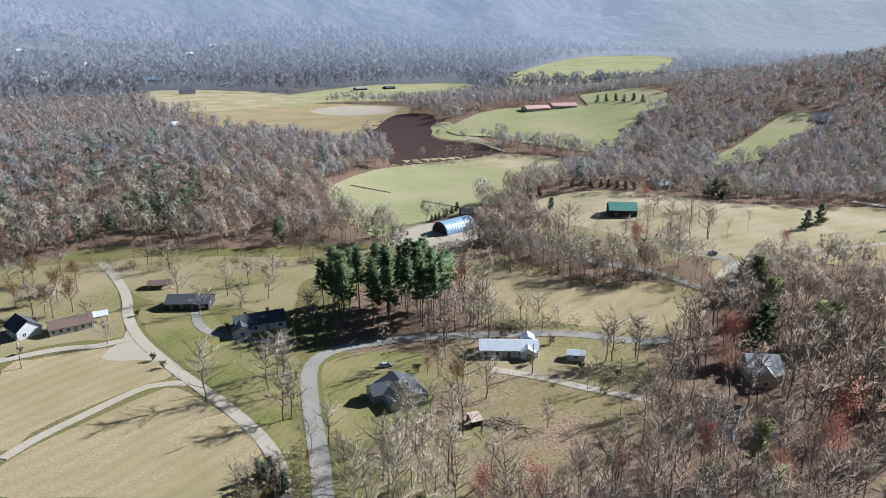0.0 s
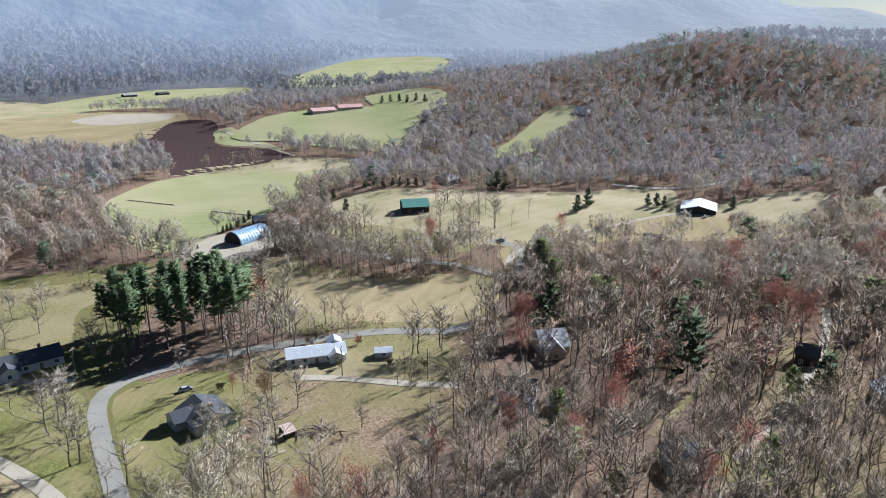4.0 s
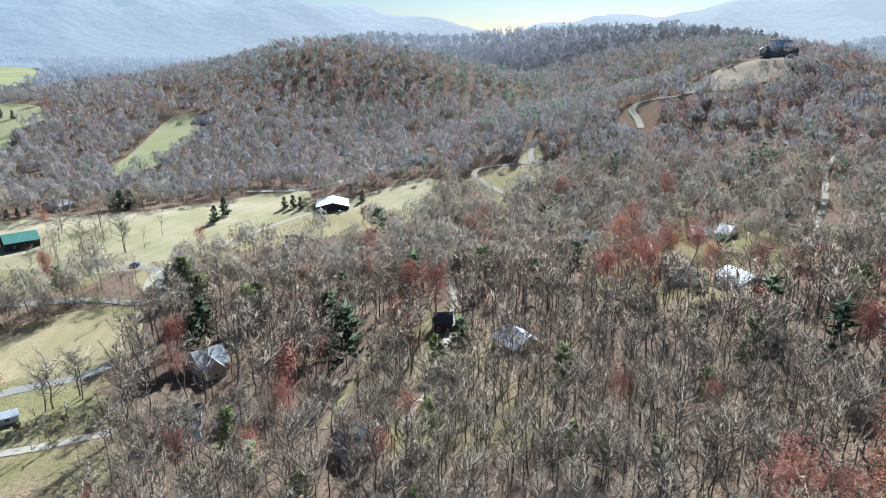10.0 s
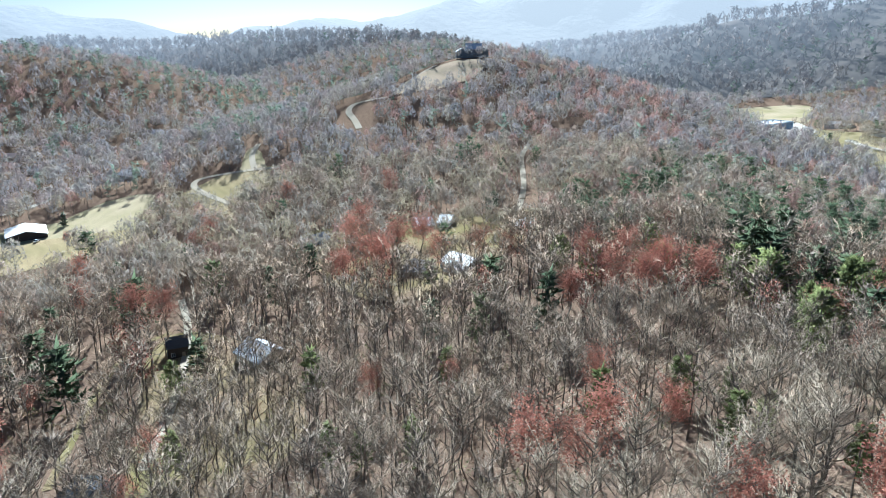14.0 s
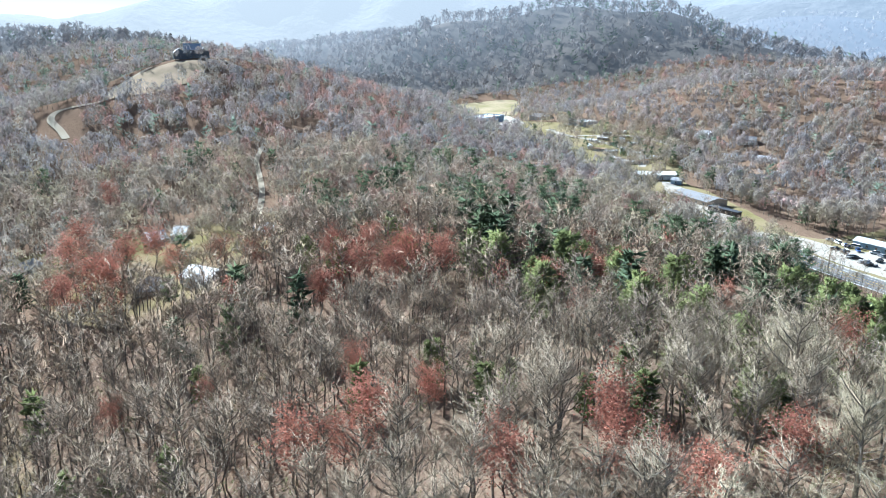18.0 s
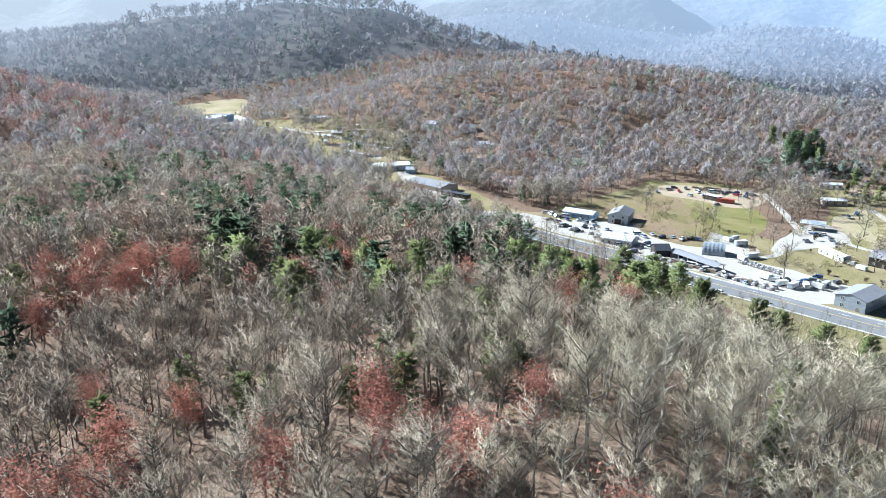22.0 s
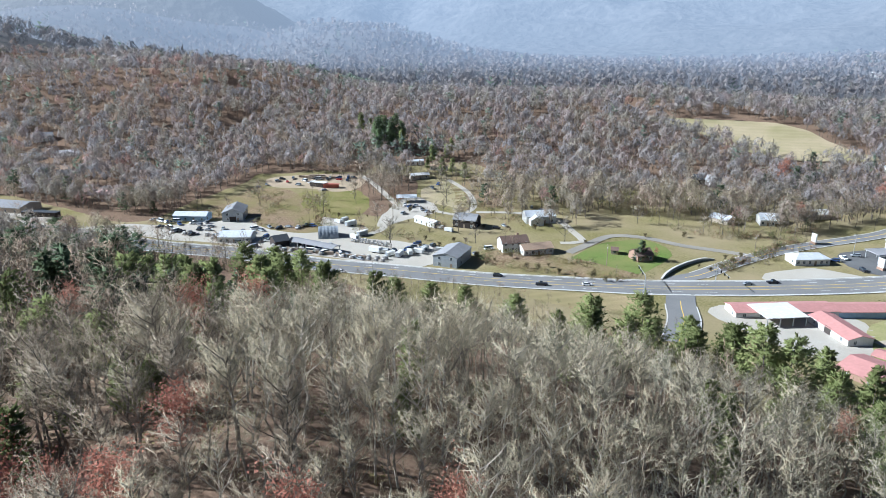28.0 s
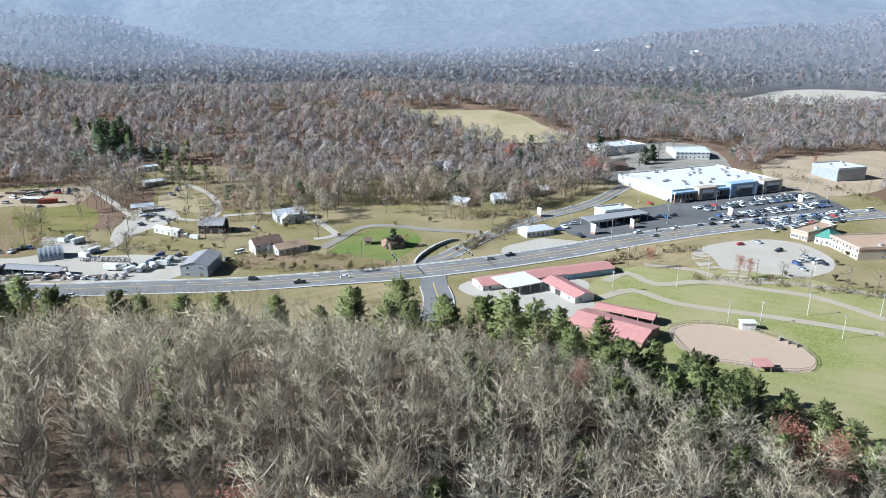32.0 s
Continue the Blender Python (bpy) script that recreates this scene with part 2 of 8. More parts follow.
CARS = [material("car_paint", c, tuple(min(1, v * 1.25) for v in c), 0.4, rough=0.25, bump=0) for c in ((0.75, 0.75, 0.74), (0.03, 0.03, 0.035), (0.32, 0.34, 0.36), (0.16, 0.17, 0.19), (0.40, 0.04, 0.035), (0.05, 0.09, 0.22))]


# ---- shape of the land ----
RIDGES = []


def ridge(width, *crest):
    """A ridge along crest points (x, y, height) with a bell-shaped cross-section."""
    RIDGES.append((width, crest))


ridge(105, (60, -50, 34), (200, 0, 28))                                      # wooded hill under the camera
ridge(72, (85, -55, 31), (150, -94, 20))
ridge(230, (600, 215, 38), (660, 200, 40))                                   # broad foot of the house hill
ridge(230, (400, 806, 52), (474, 765, 64), (584, 749, 80), (634, 707, 76), (671, 673, 54), (639, 500, 14))
ridge(260, (1156, 1246, 92), (1291, 1106, 82), (1276, 788, 90), (1176, 554, 106), (1030, 387, 88))
ridge(140, (496, 259, 30), (567, 251, 44), (657, 211, 62), (702, 159, 60), (712, 104, 52))
ridge(130, (640, 190, 58), (560, 120, 46), (400, 50, 30), (290, 10, 22))     # spur towards the camera
ridge(260, (1874, 313, 86), (1700, 18, 106), (1597, -105, 141), (1524, -284, 172), (1396, -391, 158), (1265, -473, 101), (1068, -547, 69), (947, -560, 63))
ridge(170, (762, -378, 65), (654, -461, 71), (616, -510, 62), (538, -522, 42), (449, -545, 35), (310, -610, 32), (235, -670, 34), (130, -690, 28), (37, -655, 12))
ridge(150, (60, 800, 16), (190, 800, 14))                                    # pasture knoll
ridge(90, (110, 400, 6), (120, 380, 6))
ridge(110, (-340, 470, 15), (-190, 480, 15))
ridge(1000, (-3300, 600, 420), (-2900, 2000, 500), (-1541, 3100, 520), (0, 3900, 600), (1300, 3900, 480), (2089, 3411, 300), (2500, 3173, 190), (2800, 2870, 110))
ridge(330, (2300, -900, 150), (2077, -1564, 230), (1897, -1778, 143), (1509, -1736, 90))
ridge(700, (4000, -1500, 330), (2739, -3570, 310), (1231, -3806, 260), (166, -3496, 220), (-864, -2873, 205), (-2500, -2500, 300), (-3500, -500, 400))
ridge(600, (3900, 2200, 200), (4200, 600, 330), (4000, -1500, 330))
ridge(300, (-170, -1993, 70), (-700, -2100, 95))


def lattice(x, y, size, seed):
    """Smooth noise between -1 and 1 on a lattice of that size in metres."""
    u, v = x / size + 31.7 * seed, y / size - 17.3 * seed
    i, j = np.floor(u), np.floor(v)
    a, b = u - i, v - j
    a, b = a * a * (3 - 2 * a), b * b * (3 - 2 * b)

    def rnd(p, q):
        s = np.sin(p * 127.1 + q * 311.7 + seed * 74.7) * 43758.5453
        return 2 * (s - np.floor(s)) - 1
    return (rnd(i, j) * (1 - a) + rnd(i + 1, j) * a) * (1 - b) + (rnd(i, j + 1) * (1 - a) + rnd(i + 1, j + 1) * a) * b


def height(x, y):
    """The ground's height in metres at x, y (arrays or numbers)."""
    x, y = np.asarray(x, float), np.asarray(y, float)
    total = np.zeros(np.broadcast(x, y).shape)
    for width, crest in RIDGES:
        best = np.zeros_like(total)
        for (x0, y0, h0), (x1, y1, h1) in zip(crest, crest[1:]):
            dx, dy = x1 - x0, y1 - y0
            s = np.clip(((x - x0) * dx + (y - y0) * dy) / (dx * dx + dy * dy), 0, 1)
            d2 = (x - x0 - s * dx) ** 2 + (y - y0 - s * dy) ** 2
            best = np.maximum(best, (h0 + s * (h1 - h0)) * np.exp(-d2 / width ** 2))
        total += best ** 3
    total = np.cbrt(total)
    rough = np.clip(total / 60, 0, 3)
    away = np.clip(np.hypot(x, y) / 1500 - 1, 0, 1)
    spurs = 45 * (0.5 - np.abs(lattice(x, y, 620, 3))) + 24 * (0.5 - np.abs(lattice(x, y, 290, 4)))
    return total + rough * (9 * lattice(x, y, 260, 1) + 3.5 * lattice(x, y, 90, 2)) + np.minimum(rough, 2.2) * away * spurs


# ---- ground ----
def tri_mesh(name, verts, faces, mats, tint=None, smooth=False, index=None, normals=None):
    """A mesh from arrays of corners and triangles (or quads)."""
    me = bpy.data.meshes.new(name)
    verts, faces = np.asarray(verts, np.float32), np.asarray(faces, np.int32)
    k = faces.shape[1]
    me.vertices.add(len(verts))
    me.vertices.foreach_set("co", verts.ravel())
    me.loops.add(faces.size)
    me.loops.foreach_set("vertex_index", faces.ravel())
    me.polygons.add(len(faces))
    me.polygons.foreach_set("loop_start", np.arange(0, faces.size, k, dtype=np.int32))
    if index is not None:
        me.polygons.foreach_set("material_index", np.asarray(index, np.int32))
    me.polygons.foreach_set("use_smooth", np.full(len(faces), smooth))
    for m in mats:
        me.materials.append(m)
    if tint is not None:
        at = me.color_attributes.new("tint", "FLOAT_COLOR", "POINT")
        at.data.foreach_set("color", np.c_[tint, np.ones(len(tint))].astype(np.float32).ravel())
    if normals is not None:
        at = me.attributes.new("custom_normal", "FLOAT_VECTOR", "POINT")
        at.data.foreach_set("vector", np.asarray(normals, np.float32).ravel())
    me.update(calc_edges=True)
    return me


def polar_sheet(name, mat, r0, r1, ratio, spokes):
    count = int(math.log(r1 / r0) / math.log(ratio)) + 2
    rr = np.geomspace(r0, r1, count)
    if r0 < 1:
        rr[0] = 0.002
    aa = np.linspace(0, 2 * math.pi, spokes, endpoint=False)
    x, y = np.outer(rr, np.sin(aa)), np.outer(rr, np.cos(aa))
    v = np.c_[x.ravel(), y.ravel(), height(x, y).ravel()]
    i, j = np.meshgrid(np.arange(count - 1), np.arange(spokes), indexing="ij")
    a, b = i * spokes + j, i * spokes + (j + 1) % spokes
    f = np.stack([a, a + spokes, b + spokes, b], -1).reshape(-1, 4)
    return new(name, tri_mesh(name, v, f[:, ::-1], [mat], smooth=True))


tagged(polar_sheet("ground", LITTER, 0.6, 1150, 1.03, 360), "leaf-strewn brown ground of hills and valley floor", "ground", kind="structure")
tagged(polar_sheet("backdrop_hills", HAZEHILL, 1150, 2300, 1.02, 420), "hazy wooded hills beyond the valley", "hills", kind="structure")
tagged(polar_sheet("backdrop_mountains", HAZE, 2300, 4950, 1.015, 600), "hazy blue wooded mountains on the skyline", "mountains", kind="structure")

KEEP_OUT = []                                   # outlines that stay free of woods


def spline(pts, step, closed=False):
    """Points every few metres along a smooth curve through pts."""
    p = [np.array(q, float) for q in pts]
    n, out = len(p), []
    for i in range(n if closed else n - 1):
        a, b, c, d = (p[(i + k) % n] if closed else p[min(max(i + k, 0), n - 1)] for k in (-1, 0, 1, 2))
        m = max(2, int(np.linalg.norm(c - b) / step))
        for s in np.arange(m) / m:
            out.append(0.5 * (2 * b + (c - a) * s + (2 * a - 5 * b + 4 * c - d) * s * s + (3 * b - a - 3 * c + d) * s ** 3))
    if not closed:
        out.append(p[-1])
    return np.array(out)


def lift(x, y):
    return 0.03 + 0.00035 * np.hypot(x, y)


def field(name, mat, label, layer, *pts, rag=1.0, clear=True):
    """A field draped over the ground, with an uneven edge. layer: which of two overlapping fields lies on top."""
    edge = spline(pts, 6, True)
    d = np.hypot(edge[:, 0], edge[:, 1])
    edge = edge + rag * np.c_[lattice(edge[:, 0], edge[:, 1], 7, 5), lattice(edge[:, 0], edge[:, 1], 7, 6)] * np.clip(d / 300, 0.4, 2)[:, None]
    if clear:
        KEEP_OUT.append(edge)
    steep = float(np.ptp(height(edge[:, 0], edge[:, 1]))) > 14
    bm = bmesh.new()
    bm.faces.new([bm.verts.new((x, y, 0)) for x, y in edge])
    bmesh.ops.triangulate(bm, faces=bm.faces[:])
    for _ in range(9):
        long = [e for e in bm.edges if e.calc_length() > max(7 if steep else 9, (0.009 if steep else 0.03) * math.hypot(*e.verts[0].co.xy))]
        if not long:
            break
        bmesh.ops.subdivide_edges(bm, edges=long, cuts=1)
        bmesh.ops.triangulate(bm, faces=[f for f in bm.faces if len(f.verts) > 3])
    co = np.array([v.co for v in bm.verts])
    z = height(co[:, 0], co[:, 1]) + lift(co[:, 0], co[:, 1]) * (0.3 + 0.35 * layer) + (0.7 if steep else 0)
    for v, h in zip(bm.verts, z):
        v.co.z = h
    for f in bm.faces:
        f.smooth = True
        if f.normal.z < 0:
            f.normal_flip()
    bm.normal_update()
    me = bpy.data.meshes.new(name)
    bm.to_mesh(me)
    bm.free()
    me.materials.append(mat)
    return tagged(new(name, me), label, name.replace("_", " "), kind="structure")


def ribbon(name, mat, line, offset, width, rise, parent=None, dash=None):
    """A strip draped along a line, at a sideways offset. dash: (length, gap) in metres."""
    t = np.gradient(line, axis=0)
    t /= np.linalg.norm(t, axis=1)[:, None]
    side = np.c_[t[:, 1], -t[:, 0]]
    cols = [line + side * (offset + s * width / 2) for s in (-1, 0, 1)] if width > 1 else [line + side * (offset + s * width / 2) for s in (-1, 1)]
    x, y = np.stack([c[:, 0] for c in cols], 1), np.stack([c[:, 1] for c in cols], 1)
    mid = height(line[:, 0], line[:, 1])[:, None]
    z = 0.5 * (np.maximum(height(x, y), mid) + height(x, y)) + lift(x, y) * 1.4 + rise
    v = np.stack([x, y, z], -1).reshape(-1, 3)
    k = len(cols)
    run = np.r_[0, np.cumsum(np.linalg.norm(np.diff(line, axis=0), axis=1))]
    faces = [(i * k + j, i * k + j + 1, (i + 1) * k + j + 1, (i + 1) * k + j) for i in range(len(line) - 1) for j in range(k - 1)
             if not dash or run[i] % (dash[0] + dash[1]) < dash[0]]
    ob = new(name, tri_mesh(name, v, np.array(faces)[:, ::-1], [mat], smooth=True))
    if parent:
        ob.parent = parent
    return ob


def road(name, mat, label, width, *pts, step=4):
    line = spline(pts, step)
    r = np.random.RandomState(7)
    ob = tagged(ribbon(name, mat, line, 0, width, 0.02), label, "road", kind="structure")
    t = np.gradient(line, axis=0)
    t /= np.linalg.norm(t, axis=1)[:, None]
    side = np.c_[t[:, 1], -t[:, 0]] * (width / 2 + 2.5)
    KEEP_OUT.append(np.r_[line + side, (line - side)[::-1]])
    return ob, line



# ---- fields, yards, roads ----
field("hay_field", HAY, "pale mown hay field beside the gravel lane", 1, (-137, 194), (-131, 201), (-117, 207), (-104, 211), (-92, 205), (-82, 190), (-88, 185), (-100, 171), (-107, 159), (-111, 150))
field("hay_field", HAY, "pale mown hay field with long tree shadows", 1, (-107, 144), (-96, 163), (-84, 179), (-77, 182), (-59, 167), (-48, 154), (-43, 143), (-42, 131), (-81, 132), (-100, 133))
field("lawn", LAWN, "green lawn in front of the low houses", 1, (-114, 245), (-100, 253), (-70, 218), (-49, 206), (-41, 178), (-35, 150), (-29, 132), (-36, 132), (-46, 157), (-62, 176), (-80, 196), (-103, 222))
field("lawn", ROUGHGRASS, "patchy dry lawn behind the low houses", 1, (-150, 293), (-126, 304), (-69, 305), (-39, 318), (-34, 294), (-58, 272), (-57, 237), (-83, 246), (-116, 253))
field("yard", ROUGHGRASS, "dry yard round the white farmhouse", 1, (-171, 217), (-208, 287), (-180, 290), (-157, 296), (-141, 279), (-123, 247), (-110, 218), (-121, 215), (-135, 209), (-142, 201), (-149, 196))
field("lawn", LAWN, "mown lawn beside the paved road", 1, (-37, 197), (-27, 205), (-8, 205), (-3, 191), (-4, 168), (-13, 161), (-18, 149), (-18, 127), (-23, 128), (-30, 161), (-35, 181))
field("meadow", HAY, "dry pale meadow under the row of roadside trees", 1, (-26, 298), (-11, 307), (1, 315), (20, 312), (38, 290), (54, 271), (80, 269), (101, 257), (100, 243), (88, 226), (75, 216), (60, 223), (40, 229), (17, 251), (-2, 268), (-18, 282))
field("verge", ROUGHGRASS, "dry grass verge between the paved road and the meadow", 0.9, (14, 228), (30, 222), (60, 219), (75, 214), (88, 224), (62, 226), (40, 231), (20, 250), (8, 246))
field("grass_slope", ROUGHGRASS, "dry grassy slope between the farm road and the green barn", 0.8, (62, 306), (56, 320), (48, 340), (60, 372), (78, 350), (100, 335), (125, 325), (130, 303), (114, 300), (98, 290), (82, 292))
field("lawn", ROUGHGRASS, "dry yellow-green yard of the white house", 1, (34, 216), (56, 213), (65, 199), (59, 177), (44, 182), (30, 189), (13, 191), (14, 207))
field("rough_yard", ROUGH, "rough brown yard with a brush pile", 1, (1, 182), (18, 184), (29, 180), (17, 160), (9, 140), (4, 131), (-6, 131), (-1, 159))
field("rough_yard", ROUGH, "rough tan yard below the gravel drive", 1.6, (17, 181), (35, 179), (57, 169), (58, 159), (46, 148), (26, 126), (14, 127), (12, 144), (16, 160))
field("pasture", PASTURE, "wide green valley pasture", 1, (-71, 432), (-39, 511), (29, 526), (90, 503), (76, 468), (41, 419), (15, 387), (-4, 367), (-27, 339), (-42, 345), (-58, 377))
field("gravel_apron", LANE, "worn gravel where the lanes meet", 1.7, (-110, 202), (-109, 215), (-111, 225), (-107, 224), (-97, 211), (-82, 193), (-94, 201), (-102, 200))
field("ploughed_field", TILLED, "freshly ploughed dark brown field", 1, (-79, 685), (-52, 777), (-14, 759), (-6, 700), (-6, 641), (47, 594), (40, 564), (-2, 541), (-38, 524), (-51, 610))
field("stubble_field", HAY, "pale green and tan stubble field", 1, (-313, 859), (-264, 932), (-178, 1001), (-62, 933), (-37, 788), (-58, 768), (-82, 619), (-116, 640), (-196, 705))
field("sand_patch", LANE, "bare pale patch in the stubble field", 2, (-169, 903), (-125, 961), (-60, 905), (-61, 813), (-123, 833))
field("pasture", PASTURE, "green pasture on the rounded knoll", 1, (6, 661), (36, 738), (94, 776), (160, 761), (192, 712), (182, 664), (138, 564), (94, 587), (50, 631))
field("pasture", PASTURE, "green strip beside the ploughed field", 2, (-10, 696), (7, 710), (21, 665), (47, 602), (29, 616), (-5, 645))
field("straw_field", DRYGRASS, "straw-coloured field edge", 1, (-42, 531), (-10, 553), (53, 569), (103, 534), (97, 501), (56, 512), (-10, 512))
field("pasture", PASTURE, "distant green pasture across the valley", 1, (120, 1448), (316, 1945), (520, 2128), (666, 2024), (491, 1572), (803, 1770), (476, 1444), (268, 1323), (148, 1302))
field("pasture", PASTURE, "small green pasture behind the knoll", 1, (173, 890), (217, 889), (245, 782), (213, 700), (161, 736))
field("pasture", PASTURE, "long pale green valley field", 1, (-258, 1067), (-163, 1258), (-87, 1318), (49, 1319), (-3, 1057), (-149, 1020), (-214, 943))
field("stubble_field", DRYGRASS, "distant tan field by the wooded slope", 1, (-479, 1151), (-422, 1198), (-279, 1157), (-179, 1003), (-248, 930), (-353, 911))
field("meadow", DRYGRASS, "wide tan meadow round the green barn", 1, (42, 367), (61, 404), (87, 417), (128, 406), (154, 394), (194, 369), (233, 348), (268, 325), (290, 300), (275, 283), (226, 305), (179, 308), (159, 298), (132, 291), (103, 305), (77, 338))
field("meadow", HAY, "tan meadow beside the open hay barn", 2, (118, 290), (139, 299), (187, 318), (216, 317), (237, 312), (272, 274), (270, 254), (236, 262), (181, 285), (141, 286), (113, 269))
field("pasture", PASTURE, "sloping green clearing on the wooded hill", 1, (193, 510), (234, 556), (299, 628), (325, 641), (336, 628), (316, 596), (260, 533), (216, 499))
field("pasture", DRYGRASS, "curving dry pasture at the valley head", 1, (251, 312), (302, 328), (328, 313), (310, 287), (264, 262), (250, 291))
field("pasture", HAY, "pale tan pasture with a farm track", 1, (310, 287), (363, 283), (384, 252), (374, 241), (332, 242), (295, 231), (310, 268))
field("pasture", DRYGRASS, "narrow pasture running up the hollow", 1, (340, 248), (386, 284), (416, 296), (396, 274), (349, 240))
field("clearing", DIRT, "tan cleared slope below the hilltop house", 1, (540, 243), (570, 247), (603, 245), (622, 232), (632, 215), (632, 200), (629, 187), (607, 186), (587, 188), (570, 202), (556, 210), (554, 227))
field("meadow", DRYGRASS, "tan field behind the low roadside building", 1, (1025, -31), (1073, -130), (939, -122), (767, -54))
field("lawn", ROUGHGRASS, "dry grass along the village street", 1, (873, -103), (828, -125), (758, -163), (702, -196), (624, -166), (658, -132), (666, -101))
field("pasture", ROUGH, "broken brown and green bank above the scrap yard", 1, (362, -248), (350, -271), (336, -293), (314, -292), (278, -264), (296, -237), (331, -231))
field("pasture", ROUGHGRASS, "grassy slope between the yard lanes", 1, (241, -239), (261, -283), (242, -289), (222, -294), (188, -295), (163, -262), (186, -256), (215, -250), (229, -233))
field("pasture", DRYGRASS, "grassy patch between caravans", 1, (261, -348), (258, -379), (227, -347), (213, -331), (239, -326))
field("lawn", GREENLAWN, "bright green lawn inside the curved drive", 1, (127, -290), (122, -315), (108, -329), (92, -318), (90, -299), (94, -278), (111, -272), (125, -273))
field("grass_bank", ROUGHGRASS, "grassy bank beside the highway", 1, (162, -255), (129, -275), (91, -275), (89, -262), (117, -250), (148, -244))
field("pasture", ROUGHGRASS, "dry slope at the foot of the woods", 1, (149, -344), (122, -370), (88, -369), (67, -346), (112, -338), (136, -320))
field("pasture", DRYGRASS, "tan pasture on the far ridge", 1, (212, -597), (171, -612), (103, -633), (53, -592), (28, -575), (67, -547), (108, -549), (161, -581))
field("gravel_yard", GRAVEL, "pale gravel yard crowded with vehicles", 2, (352, -177), (342, -196), (323, -207), (312, -229), (302, -242), (293, -259), (275, -267), (256, -269), (233, -264), (230, -250), (209, -257), (188, -260), (170, -254), (173, -235), (181, -226), (220, -216), (272, -201), (300, -189))
field("gravel_yard", DIRT, "worn earth terrace with stored machinery", 2, (363, -308), (354, -325), (337, -340), (317, -353), (298, -334), (301, -314), (325, -308), (344, -299))
field("gravel_yard", GRAVEL, "gravel turning place among caravans", 2, (254, -309), (253, -333), (225, -315), (228, -292), (233, -270))
field("gravel_yard", GRAVEL, "pale gravel lot beside long low sheds", 1, (492, -170), (462, -180), (413, -186), (385, -180), (378, -159), (418, -159))
field("parking_lot", GRAVEL, "pale parking lot by the low roadside building", 1, (756, -50), (942, -96), (809, -112), (700, -66))
field("fairground", FAIRGRASS, "wide yellow-green fairground lawn", 1, (6, -274), (-15, -302), (-41, -305), (-75, -303), (-105, -285), (-110, -249), (-76, -149), (-75, -162), (-56, -184), (-19, -194), (-6, -214), (2, -238))
field("riding_arena", SAND, "oval tan sand arena on the fairground", 2, (-21, -228), (-25, -235), (-33, -240), (-49, -239), (-63, -227), (-64, -215), (-57, -208), (-40, -208), (-27, -211))
field("gravel_yard", GRAVEL, "pale gravel yard between red-roofed barns", 1, (58, -255), (45, -271), (27, -279), (8, -274), (3, -249), (14, -231), (34, -234), (52, -246))
field("parking_lot", DARKLOT, "dark asphalt lot of the superstore", 1, (0, -379), (-14, -400), (-54, -438), (-101, -488), (-128, -446), (-124, -421), (-78, -388), (-33, -363), (-16, -373))
field("parking_lot", DARKLOT, "dark asphalt forecourt of the filling station", 2, (27, -355), (8, -383), (-17, -395), (-48, -380), (-33, -361), (8, -335))
field("parking_lot", GRAVEL, "big pale grey half-empty parking lot", 1, (-38, -329), (-75, -357), (-95, -343), (-94, -315), (-69, -296), (-45, -294))
field("parking_lot", GRAVEL, "pale lot of the white restaurant", 1, (49, -311), (33, -330), (14, -329), (21, -318), (45, -299))
field("verge", HAY, "dry grass verge beside the highway", 1, (121, -227), (96, -246), (82, -249), (74, -240), (96, -223))
field("verge", HAY, "grass verge along the highway", 1, (5, -310), (-15, -327), (-39, -333), (-47, -296), (-15, -299))
field("lot", DIRT, "cleared brown building lot", 1, (-104, -548), (-155, -603), (-215, -644), (-171, -501), (-129, -462), (-99, -459))
field("lot", GRAVEL, "distant pale works yard", 1, (-132, -1015), (-269, -1278), (-405, -1265), (-341, -1056), (-222, -1042))
road("road", OLDROAD, "grey paved country road", 4.9, (-26, 128), (-27, 132), (-31, 149), (-37, 172), (-41, 191), (-40, 201), (-34, 208), (-24, 212), (-9, 216), (9, 218), (26, 219), (42, 219), (55, 216), (67, 212), (78, 215))
road("road", OLDROAD, "grey paved farm road along the trees", 4.8, (26, 352), (40, 323), (65, 295), (78, 285), (94, 274), (105, 258), (115, 261), (127, 286), (123, 297), (117, 302))
road("track", LANE, "pale gravel farm track across the meadow", 3.2, (113, 269), (128, 288), (158, 301), (181, 307), (216, 317), (237, 318))
road("lane", LANE, "pale gravel lane through the hay fields", 3.8, (-154, 296), (-140, 279), (-125, 256), (-114, 233), (-102, 215), (-85, 196), (-73, 184), (-61, 172), (-52, 162), (-45, 153), (-39, 142), (-35, 128))
road("lane", LANE, "pale gravel lane to the farmhouse", 3.8, (-105, 218), (-114, 211), (-127, 208), (-141, 200))
road("lane", LANE, "narrow pale gravel lane across the hay fields", 3.2, (-76, 185), (-87, 183), (-98, 167), (-105, 155), (-108, 147))
road("drive", LANE, "gravel drive past the white house", 3.4, (15, 193), (30, 187), (43, 180), (59, 173))
road("drive", OLDROAD, "curved grey drive of the dark-roofed houses", 3.4, (-92, 240), (-87, 228), (-79, 220), (-68, 216), (-50, 212))
road("lane", LANE, "pale track round the knoll", 3.8, (-2, 698), (24, 637), (52, 575))
road("lane", GRAVEL, "pale track down the side of the knoll", 4.5, (191, 698), (177, 653), (146, 595), (111, 528), (94, 498))
road("track", LANE, "pale track up the hillside clearing", 4, (248, 550), (278, 593), (305, 621), (324, 630))
road("track", LANE, "pale farm track through the valley pasture", 4, (320, 246), (333, 274), (345, 291), (357, 293), (372, 272), (382, 251))
road("track", LANE, "pale farm track up the hollow", 4, (374, 266), (399, 285), (422, 295))
